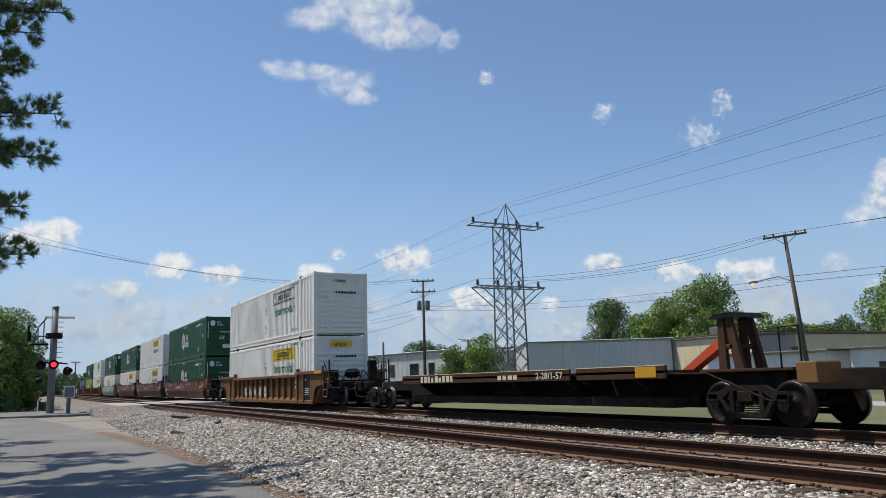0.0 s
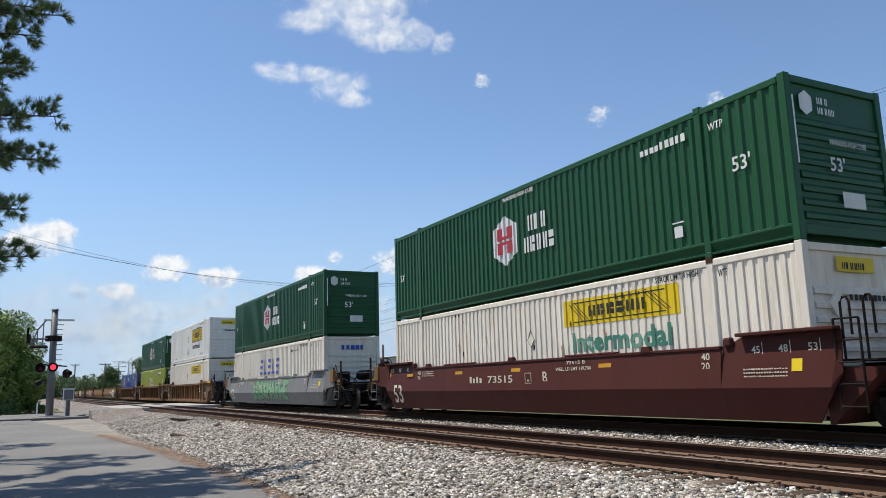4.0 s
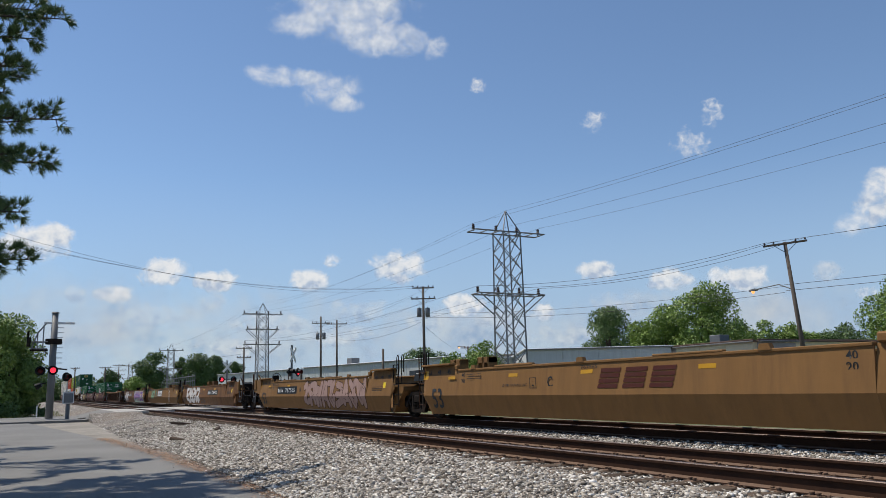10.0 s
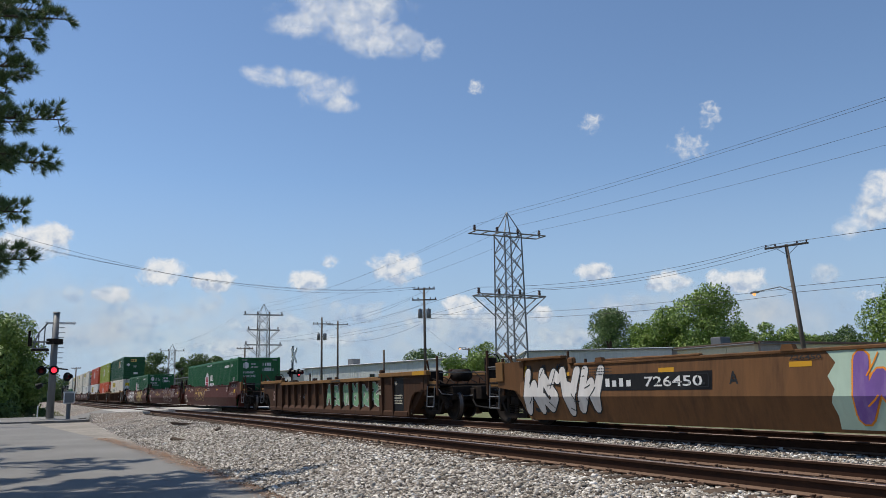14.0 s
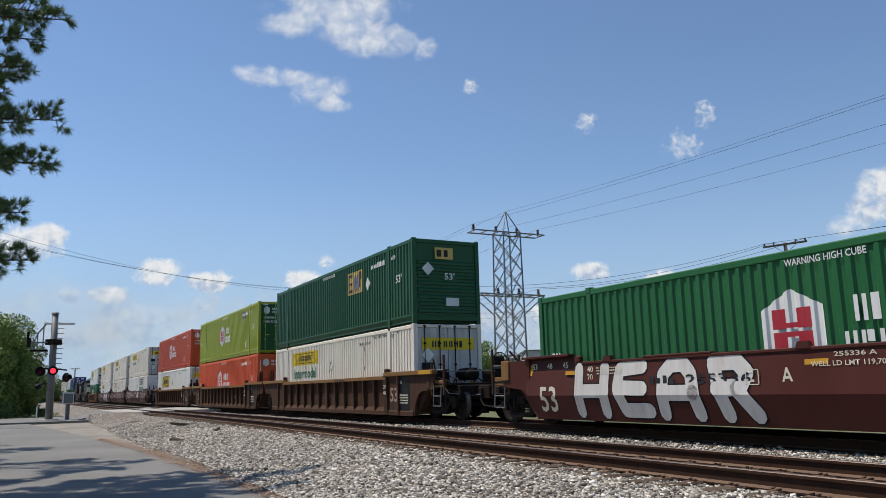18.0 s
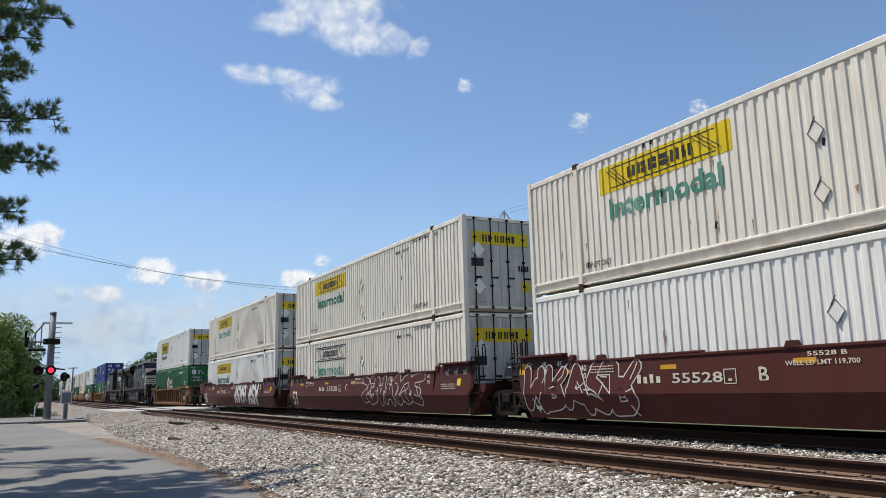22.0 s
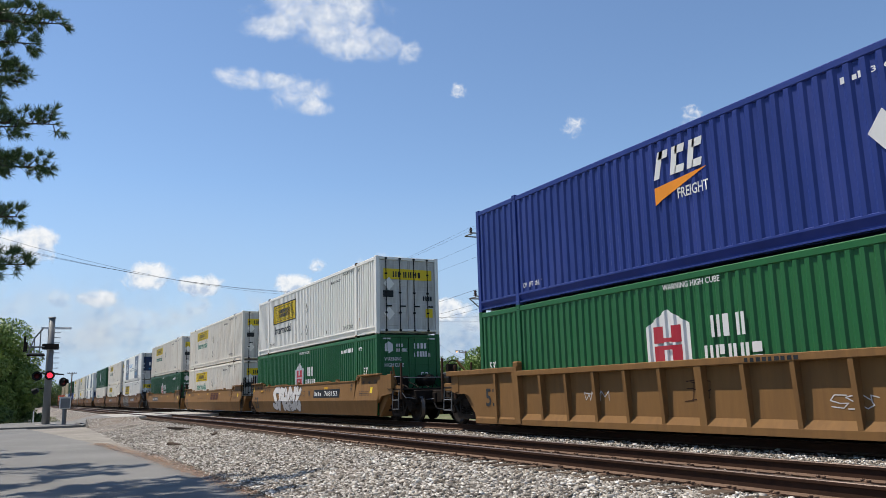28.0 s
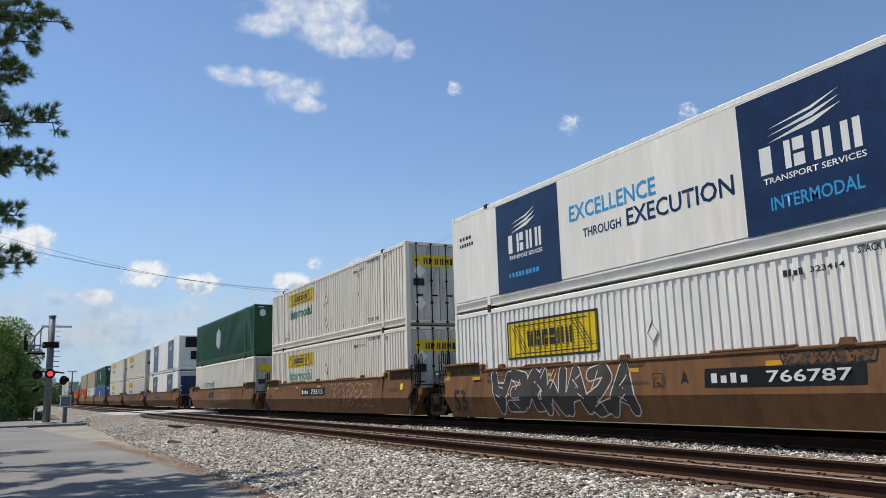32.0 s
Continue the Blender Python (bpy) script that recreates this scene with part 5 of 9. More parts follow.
def haze_ring():
    """A glowing backdrop ring: pale haze painted round the horizon, far behind everything."""
    m = bpy.data.materials.new("haze_glow")
    m.use_nodes = True
    nodes, links = m.node_tree.nodes, m.node_tree.links
    nodes.clear()
    out = nodes.new("ShaderNodeOutputMaterial")
    co = nodes.new("ShaderNodeTexCoord")
    sep = nodes.new("ShaderNodeSeparateXYZ")
    links.new(co.outputs["Generated"], sep.inputs[0])
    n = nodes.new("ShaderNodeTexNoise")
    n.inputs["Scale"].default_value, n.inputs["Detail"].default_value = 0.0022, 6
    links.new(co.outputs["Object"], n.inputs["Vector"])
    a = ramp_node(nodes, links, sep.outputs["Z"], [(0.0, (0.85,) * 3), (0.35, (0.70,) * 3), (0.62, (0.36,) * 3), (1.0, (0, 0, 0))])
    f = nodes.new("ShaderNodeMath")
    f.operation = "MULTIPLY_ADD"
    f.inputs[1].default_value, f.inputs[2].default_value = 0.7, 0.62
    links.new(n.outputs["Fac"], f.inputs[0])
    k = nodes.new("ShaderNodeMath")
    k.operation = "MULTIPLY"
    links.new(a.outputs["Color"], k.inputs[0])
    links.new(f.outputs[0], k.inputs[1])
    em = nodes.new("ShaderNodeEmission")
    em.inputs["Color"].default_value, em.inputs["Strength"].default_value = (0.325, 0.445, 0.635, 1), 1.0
    tr = nodes.new("ShaderNodeBsdfTransparent")
    mx = nodes.new("ShaderNodeMixShader")
    links.new(k.outputs[0], mx.inputs[0])
    links.new(tr.outputs[0], mx.inputs[1])
    links.new(em.outputs[0], mx.inputs[2])
    links.new(mx.outputs[0], out.inputs["Surface"])
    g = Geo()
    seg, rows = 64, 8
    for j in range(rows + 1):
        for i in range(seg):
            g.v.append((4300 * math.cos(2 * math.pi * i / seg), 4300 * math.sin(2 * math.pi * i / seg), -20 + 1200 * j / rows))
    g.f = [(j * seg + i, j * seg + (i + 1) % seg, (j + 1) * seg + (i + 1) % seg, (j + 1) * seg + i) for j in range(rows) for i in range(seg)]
    ob = tagged(new("backdrop_haze", g.mesh("backdrop_haze", m, True)), "glowing backdrop painted as pale blue haze along the horizon", "haze", kind="structure")
    ob.visible_shadow = False


haze_ring()


MADE = {}

# ---------------------------------------------------------------- containers (53 ft): x along, near side at -y, standing on z = 0
CL, CW, CH = 16.154, 2.591, 2.896
HX, HY = CL / 2, CW / 2
PITCH = 0.276


STEPPED = {"on": True, "wave": PITCH}  # whether the present container's side is stepped plate or deep waves


def profile(x0, x1):
    """x, inward offset of the corrugated side between two posts."""
    pitch = 0.219 if STEPPED["on"] else STEPPED["wave"]
    n = max(1, round((x1 - x0) / pitch))
    p = (x1 - x0) / n
    rim = 0.027 if STEPPED["on"] else 0.03
    out = [(x0, rim)]
    for k in range(n):
        a = x0 + k * p
        if STEPPED["on"]:
            out += [(a + 0.02 * p, 0.027), (a + 0.36 * p, 0.027), (a + 0.50 * p, 0.0), (a + 0.97 * p, 0.0)]
        else:
            out += [(a + 0.16 * p, 0.038), (a + 0.34 * p, 0.0), (a + 0.66 * p, 0.0), (a + 0.84 * p, 0.038)]
    return out + [(x1, rim)]


BAYS = [(-HX + 0.14, -6.18), (-6.02, 6.02), (6.18, HX - 0.14)]
Z_SILL, Z_TOP = 0.285, CH - 0.17


def sheet(x0, x1, lo, hi, off):
    """The part of the corrugated side between two heights (numbers or functions of x), lifted by off."""
    fl = lo if callable(lo) else (lambda x: lo)
    fh = hi if callable(hi) else (lambda x: hi)
    g = Geo()
    for a, b in BAYS:
        if b <= x0 or a >= x1:
            continue
        pr = profile(a, b)
        xs, ds = [p[0] for p in pr], [p[1] for p in pr]
        lo_x, hi_x = max(a, x0), min(b, x1)
        cut = [lo_x] + [x for x in xs if lo_x < x < hi_x] + [hi_x]
        k = len(g.v)
        for x in cut:
            d = float(np.interp(x, xs, ds))
            g.v += [(x, -HY + (0.014 if STEPPED["on"] else 0.004) + d - off, fl(x)), (x, -HY + (0.014 if STEPPED["on"] else 0.004) + d - off, fh(x))]
        g.f += [(k + 2 * i, k + 2 * i + 2, k + 2 * i + 3, k + 2 * i + 1) for i in range(len(cut) - 1)]
    return g


def hexagon(cx, cz, w, h, r=0.0):
    """Lower and upper edge of an upright hexagon."""
    def hi(x):
        return cz + h / 2 - (h * 0.24) * abs(x - cx) / (w / 2)

    def lo(x):
        return cz - h / 2 + (h * 0.24) * abs(x - cx) / (w / 2)
    return lo, hi


SHARED = {}


def shared(key, make):
    if key not in SHARED:
        SHARED[key] = make()
    return SHARED[key]


def end_ribs():
    g = Geo()
    for k in range(8):
        z = 0.36 + 0.235 * k
        g.prism([(HX - 0.055, z), (HX - 0.002, z + 0.012), (HX - 0.002, z + 0.085), (HX - 0.055, z + 0.15)], -HY + 0.2, HY - 0.2, "y")
    return g


def scuffs(c, style, n):
    """Rust runs and black rubs on the near side: narrow streaks that hang from a dent, and short marks."""
    rnd = random.Random(sum(map(ord, style)))
    rust, rub = Geo(), Geo()
    for k in range(n):
        x, z, w, h = rnd.uniform(-7.7, 7.7), rnd.choice((rnd.uniform(0.5, 1.0), rnd.uniform(1.2, 2.5))), rnd.uniform(0.010, 0.032), rnd.uniform(0.08, 0.4)
        y = -HY + 0.008
        rust.add([(x - w, y, z), (x + w, y, z + 0.03), (x + w * 0.7, y, z - h * 0.5), (x + 0.004, y, z - h), (x - w * 0.5, y, z - h * 0.6)], [(0, 4, 3, 2, 1)])
        if k % 2:
            x, z = rnd.uniform(-7.7, 7.7), rnd.choice((0.42, 0.6, 2.66, 1.5))
            rub.add([(x - 0.03, y, z), (x + 0.02, y, z - 0.02), (x + 0.05, y, z + 0.1), (x - 0.01, y, z + 0.13)], [(0, 1, 2, 3)])
    for g, mt, name in ((rust, RUSTY, "rust_streak"), (rub, BLACKP, "black_rub")):
        tagged(part(name, g, mt, c), kind="stuff")


def dark_caps(wall, me):
    """Rubbed dark castings at the ends of a pale lifting post."""
    me.materials.append(PAINT["umber"] if wall in ("white", "cream", "beige") else me.materials[0])
    for p in me.polygons:
        p.material_index = 1 if p.center.z > CH - 0.1 or p.center.z < 0.09 else 0
    return me


def container(style, front):
    """One container: style, and which end faces +x ('nose' or 'doors')."""
    spec = STYLES[style]
    STEPPED["on"] = spec["wall"] in ("white", "cream", "lime", "beige")
    STEPPED["wave"] = 0.236 if spec["wall"] in ("green", "emerald") else PITCH
    wall = PAINT[spec["wall"]]
    trim = PAINT[spec.get("trim", spec["wall"])]
    c = thing("container", spec["label"], "container", "containers on the train")
    for turn in (0, 180):
        part("side_panel", shared((style, "side"), lambda: sheet(-HX, HX, Z_SILL, Z_TOP, 0).mesh("side_panel", wall)), None, c, m=pose(0, 0, 0, 0, 0, turn))
        m = pose(0, 0, 0, 0, 0, turn)
        part("top_rail", shared((style, "tr"), lambda: Geo().box(-HX + 0.15, HX - 0.15, -HY, -HY + 0.1, Z_TOP, CH - 0.03, 0.02).mesh("top_rail", trim)), None, c, m=m)
        part("bottom_rail", shared((style, "br"), lambda: Geo().prism([(-HY + 0.005, 0.05), (-HY + 0.14, 0.05), (-HY + 0.14, 0.30), (-HY + 0.02, 0.30), (-HY, 0.285), (-HY, 0.25), (-HY + 0.06, 0.12), (-HY + 0.06, 0.09), (-HY + 0.005, 0.075)], -HX + 0.15, HX - 0.15).mesh("bottom_rail", trim)), None, c, m=m)
        for s in (-1, 1):
            part("corner_post", shared((style, "cp", s), lambda: Geo().box(s * HX - (0.15 if s > 0 else 0), s * HX + (0.15 if s < 0 else 0), -HY, -HY + 0.15, 0, CH, 0.012).mesh("corner_post", PAINT[spec["post"]] if "post" in spec else trim)), None, c, m=m)
            if turn == 0:
                part("lift_post", shared((style, "lp", s), lambda: dark_caps(spec["wall"], Geo().box(s * 6.1 - 0.08, s * 6.1 + 0.08, -HY - 0.006, -HY + 0.1, 0.1, CH - 0.12, 0.012).box(s * 6.1 - 0.085, s * 6.1 + 0.085, -HY - 0.012, -HY + 0.14, CH - 0.12, CH + 0.012, 0.012).box(s * 6.1 - 0.085, s * 6.1 + 0.085, -HY - 0.012, -HY + 0.14, -0.005, 0.1, 0.012).mesh("lift_post", trim))), None, c, m=m)
    part("roof", shared((style, "roof"), lambda: Geo().box(-HX + 0.1, HX - 0.1, -HY + 0.08, HY - 0.08, CH - 0.12, CH - 0.05, 0.02).mesh("roof", wall)), None, c)
    part("underframe", shared((style, "uf"), lambda: Geo().box(-HX + 0.25, HX - 0.25, -HY + 0.1, HY - 0.1, 0.04, 0.2).mesh("underframe", trim)), None, c)
    turn = 0 if front == "nose" else 180
    m = pose(0, 0, 0, 0, 0, turn)
    nose = part("end_wall", shared((style, "nose"), lambda: Geo().box(HX - 0.1, HX - 0.05, -HY + 0.15, HY - 0.15, 0.13, CH - 0.05).mesh("end_wall", wall)), None, c, m=m)
    part("rib_panel", shared((style, "ribs"), lambda: end_ribs().mesh("rib_panel", wall)), None, nose)
    part("header", shared((style, "hdr"), lambda: Geo().box(HX - 0.08, HX, -HY + 0.15, HY - 0.15, CH - 0.16, CH - 0.03, 0.01).box(HX - 0.08, HX, -HY + 0.15, HY - 0.15, 0.10, 0.27, 0.01).mesh("header", trim)), None, nose)
    m2 = pose(0, 0, 0, 0, 0, turn + 180)
    part("door_header", shared((style, "dh"), lambda: Geo().box(HX - 0.1, HX, -HY + 0.15, HY - 0.15, CH - 0.14, CH - 0.03, 0.01).box(HX - 0.1, HX, -HY + 0.15, HY - 0.15, 0.09, 0.17, 0.01).mesh("door_header", trim)), None, c, m=m2)
    for s in (-1, 1):
        y0, y1 = (0.01, HY - 0.155) if s > 0 else (-HY + 0.155, -0.01)

        def leaf(y0=y0, y1=y1):
            g = Geo().box(HX - 0.07, HX - 0.03, y0, y1, 0.15, CH - 0.15, 0.008)
            for k in range(5):
                z = 0.3 + k * 0.49
                g.box(HX - 0.03, HX - 0.018, y0 + 0.08, y1 - 0.08, z, z + 0.33, 0.005)
            return g.mesh("door", PAINT[spec["door"]] if "door" in spec else PAINT["grimy"] if spec["wall"] in ("white", "cream") else wall)
        d = part("door", shared((style, "door", s), leaf), None, c, m=m2)
        for f in (0.22, 0.72):
            yy = y0 + (y1 - y0) * f

            def rod(yy=yy):
                g = Geo().cyl((HX - 0.0, yy, 0.08), (HX - 0.0, yy, CH - 0.06), 0.018, seg=8)
                for z in (0.1, 0.75, 1.5, 2.2, CH - 0.12):
                    g.box(HX - 0.03, HX + 0.02, yy - 0.05, yy + 0.05, z, z + 0.06, 0.005)
                g.box(HX, HX + 0.03, yy - 0.02, yy + 0.22, 1.0, 1.05, 0.005)
                return g.mesh("lock_rod", BLACKP if spec["wall"] in ("white", "cream") else trim)
            part("lock_rod", shared((style, "rod", s, f), rod), None, d)
    if spec["wall"] in ("cream", "white", "beige"):
        scuffs(c, style, 16 if spec["wall"] == "cream" else 7)
    decals = spec["decal"]
    decals(c, front, style)
    return c


def plate(x0, x1, z0, z1, material, parent, off=0.008, label="", name="sign"):
    return part(name, sheet(x0, x1, z0, z1, off), material, parent, label)


def end_plate(y0, y1, z0, z1, material, parent, off=0.004, label="", name="end_sign"):
    g = Geo().quad((HX + off, y0, z0), (HX + off, y1, z0), (HX + off, y1, z1), (HX + off, y0, z1))
    return part(name, g, material, parent, label)


def scroll_sign(c, x0, x1, z0, z1, ground, ink=None, border=True):
    """A banner sign: ground, dark border, a slanted scroll outline and bars in place of the name."""
    ink = ink or DARKT
    s = plate(x0, x1, z0, z1, ground, c, 0.006, "rectangular banner sign with a scroll emblem") if ground else None
    root = s or c
    w, h = x1 - x0, z1 - z0
    y = -HY + 0.004
    g = []
    if border:
        b = 0.035 * h + 0.02
        g += [(x0, x1, z0, z0 + b), (x0, x1, z1 - b, z1), (x0, x0 + b, z0, z1), (x1 - b, x1, z0, z1)]
    gg = Geo()
    for a, b2, c2, d2 in g:
        gg.quad((a, y, c2), (b2, y, c2), (b2, y, d2), (a, y, d2))
    for q in range(3):
        t = 0.05 + 0.05 * q
        xa, xb = x0 + w * (0.06 + 0.03 * q), x0 + w * (0.2 + 0.03 * q)
        gg.quad((xa, y, z1 - h * 0.16), (xa + 0.03, y, z1 - h * 0.16), (xb, y, z0 + h * 0.14), (xb - 0.03, y, z0 + h * 0.14))
        xa, xb = x1 - w * (0.2 + 0.03 * q), x1 - w * (0.06 + 0.03 * q)
        gg.quad((xa, y, z1 - h * 0.16), (xa + 0.03, y, z1 - h * 0.16), (xb, y, z0 + h * 0.2), (xb - 0.03, y, z0 + h * 0.2))
    for zz in (z0 + h * 0.12, z1 - h * 0.16):
        gg.quad((x0 + w * 0.1, y, zz), (x1 - w * 0.1, y, zz), (x1 - w * 0.1, y, zz + 0.025), (x0 + w * 0.1, y, zz + 0.025))
    part("border", gg, ink, root)
    bx0, bx1, bz0, bz1 = x0 + w * 0.25, x0 + w * 0.76, z0 + h * 0.3, z0 + h * 0.7
    bars(stem_bars(bx0, bx1, bz0, bz1, 6, seed=4), ink, root, y - 0.003, "name_bar")
    if border and h > 0.8:
        bars([(x0 + w * (0.16 + 0.02 * q), x0 + w * (0.82 + 0.02 * q), z1 - h * (0.2 + 0.075 * q), z1 - h * (0.2 + 0.075 * q) + 0.008) for q in range(9)], ink, root, y, "scroll_line")


def small_marks(c, ink, front, wtp=True):
    y = -HY + 0.009
    lettering("TOP LIFT ONLY", 4.65, y, 0.40, 0.14, 1.1, ink, c)
    lettering("WTP", 6.28, y, 2.52, 0.13, 0.22, ink, c)
    lettering("STACK LIMIT 3 HIGH", 4.65, y, 2.6, 0.11, 1.15, ink, c)
    bars(word_bars(3.3, 3.7, 2.42, 2.53, 4, seed=2), ink, c, y, "mark_bar")
    lettering(str(285640 + 1717 * (len(MADE) * 7 % 23)), 3.8, y, 2.43, 0.09, 0.62, ink, c, "number")
    lettering("TOP LIFT ONLY", -5.9, y, 0.40, 0.12, 0.9, ink, c)


def placards(c, style):
    for z in (0.75, 1.75):
        x = 0.15
        h = part("placard_holder", Geo().prism([(x - 0.15, z), (x, z - 0.19), (x + 0.15, z), (x, z + 0.19)], -HY - 0.004, -HY + 0.02, "y"), wall_of(style), c, "diamond-shaped placard holder")
        e = Geo().tube([(x - 0.15, -HY - 0.006, z), (x, -HY - 0.006, z - 0.19), (x + 0.15, -HY - 0.006, z), (x, -HY - 0.006, z + 0.19), (x - 0.15, -HY - 0.006, z)], 0.009, 4)
        e.tube([(x - 0.08, -HY - 0.008, z + 0.1), (x + 0.02, -HY - 0.008, z + 0.25)], 0.012, 4)
        part("holder_rim", e, GALV, h)


def decal_banner(c, front, style):
    spec = STYLES[style]
    x0 = 1.55 if front == "nose" else -5.25
    tall = spec.get("tall", False)
    ground = {"yellow": YELLOWP, "plain": None}[spec.get("sign", "yellow")]
    z0, z1 = (1.45, 2.42) if tall else (1.95, 2.55)
    scroll_sign(c, x0, x0 + 3.72, z0, z1, ground, border=tall or ground is None)
    ink = {"green": GREENT, "dark": DARKT, "fade": FADET, None: None}[spec.get("word", "green")]
    if ink:
        hgt = 0.42 if not tall else 0.36
        lettering("Intermodal", x0 + 0.25, -HY + 0.009, z0 - 0.58 if not tall else z0 - 0.5, hgt, 3.2 if not tall else 2.75, ink, c, "word_sign")
    small_marks(c, DARKT, front)
    placards(c, style)
    if front == "nose":
        end_plate(-0.5, 0.5, 2.40, 2.66, YELLOWP if spec.get("sign") != "plain" else WHITEP, c, label="small banner sign on the end wall")
        bars(stem_bars(-0.36, 0.28, 2.44, 2.56, 6), DARKT, c, 0, "name_bar", turn=90, at=(HX + 0.008, 0))
        bars(word_bars(-0.25, 0.75, 1.92, 2.02, 8), DARKT, c, 0, "number_bar", turn=90, at=(HX + 0.008, 0))
        for z in (0.45, 1.85):
            part("placard_holder", Geo().prism([(-0.78, z), (-0.55, z - 0.27), (-0.32, z), (-0.55, z + 0.27)], HX - 0.03, HX + 0.02, "x"), wall_of(style), c)
    else:
        end_plate(-1.0, 1.0, 2.02, 2.42, YELLOWP, c, 0.0, label="yellow banner sign across the doors")
        bars(stem_bars(-0.62, 0.62, 2.1, 2.32, 6), DARKT, c, 0, "name_bar", turn=90, at=(HX + 0.006, 0))
        end_plate(0.72, 1.02, 0.62, 0.95, YELLOWP, c, 0.0, label="yellow notice on the door")
        end_plate(-1.02, -0.6, 1.35, 1.6, DARKT, c, 0.0, label="dark notice on the door")
        bars(word_bars(0.62, 1.02, 1.25, 1.42, 4), DARKT, c, 0, "number_bar", turn=90, at=(HX + 0.006, 0))
        for z in (0.75, 1.85):
            part("placard_holder", Geo().prism([(-1.0, z), (-0.78, z - 0.25), (-0.56, z), (-0.78, z + 0.25)], HX - 0.01, HX + 0.012, "x"), PAINT["white"], c)


def wall_of(style):
    return PAINT[STYLES[style]["wall"]]


def hex_logo(c, cx, cz, w, h, ink, off=0.007):
    lo, hi = hexagon(cx, cz, w, h)
    p = part("hex_emblem", sheet(cx - w / 2, cx + w / 2, lo, hi, off), SILVERP, c, "pale hexagonal emblem")
    y = -HY - 0.004
    b = []
    for s in (-1, 1):
        b += [(cx + s * w * 0.2 - w * 0.11, cx + s * w * 0.2 + w * 0.11, cz - h * 0.26, cz - h * 0.02), (cx + s * w * 0.2 - w * 0.11, cx + s * w * 0.2 + w * 0.11, cz + h * 0.02, cz + h * 0.26)]
    b += [(cx - w * 0.09, cx + w * 0.09, cz + h * 0.03, cz + h * 0.09), (cx - w * 0.09, cx + w * 0.09, cz - h * 0.08, cz - h * 0.02)]
    bars(b, ink, p, y, "emblem_bar")


def decal_hex(c, front, style):
    spec = STYLES[style]
    dx = spec.get("dx", 0.0)
    hex_logo(c, -0.87 + dx, 1.55, 1.2, 1.36, CRIMSON if spec["wall"] != "red" and spec["wall"] != "orange" else PAINT[spec["wall"]])
    y = -HY - 0.004
    wide = 1.9 if spec.get("long") else 1.35
    bars(stem_bars(0.25 + dx, 0.25 + dx + wide * 0.62, 1.6, 2.0, 3, seed=3), SILVERP, c, y, "name_bar")
    bars(stem_bars(0.05 + dx, 0.05 + dx + wide, 1.06, 1.46, 5, seed=6), SILVERP, c, y, "name_bar")
    lettering("WARNING HIGH CUBE", -0.9, y, 2.6, 0.11, 1.45, SILVERP, c)
    bars(word_bars(4.5, 5.8, 2.36, 2.52, 9, seed=5), SILVERP, c, y, "number_bar")
    lettering("WTP", 6.35, y, 2.36, 0.14, 0.36, SILVERP, c)
    lettering("53'", 6.82, y, 1.45, 0.26, 0.42, SILVERP, c)
    lettering("53'", -7.6, y, 1.3, 0.2, 0.34, SILVERP, c)
    if spec["wall"] == "lime":
        plate(4.3, 5.2, 2.2, 2.62, PAINT["grey"], c, 0.006, "grey repainted patch", "patch")
    bars([(5.3, 5.52, 0.5, 0.72), (5.26, 5.56, 0.78, 0.81)], SILVERP, c, y, "small_mark")
    o = HX + 0.006 if front == "nose" else HX + 0.004
    g = Geo().prism([(-0.98, 2.28), (-0.82, 2.18), (-0.66, 2.28), (-0.66, 2.52), (-0.82, 2.62), (-0.98, 2.52)], o, o + 0.004, "x")
    part("hex_emblem", g, SILVERP, c, "small pale hexagonal emblem on the end")
    bars(stem_bars(-0.52, -0.22, 2.42, 2.54, 3) + stem_bars(-0.52, -0.06, 2.24, 2.36, 5), SILVERP, c, 0, "name_bar", turn=90, at=(o, 0))
    lettering("53'", o, -0.35 if front == "nose" else 0.45, 1.25, 0.24, 0.4, SILVERP, c, turn=90)
    if front == "doors":
        bars(word_bars(0.2, 0.75, 2.36, 2.56, 4) + word_bars(0.2, 0.9, 2.06, 2.26, 6), SILVERP, c, 0, "number_bar", turn=90, at=(o + 0.002, 0))
        lettering("WARNING", o, -1.0, 1.92, 0.13, 0.7, SILVERP, c, turn=90)
        lettering("HIGH CUBE", o, -1.0, 1.7, 0.13, 0.78, SILVERP, c, turn=90)
        bars([(-1.05, -0.75, 2.7, 2.75), (0.78, 1.08, 2.7, 2.75)], SILVERP, c, 0, "reflector_bar", turn=90, at=(o, 0))
    else:
        lettering("WARNING HIGH CUBE", o, -0.3, 1.72, 0.1, 1.0, SILVERP, c, turn=90)
        end_plate(-0.1, 0.5, 0.62, 0.9, SILVERP, c, 0.004, "white weight notice on the end wall", "notice")
        bars([(-1.12 - 0.04, -1.08 - 0.04, 1.3, 2.5)], SILVERP, c, 0, "number_bar", turn=90, at=(HX + 0.004, 0))


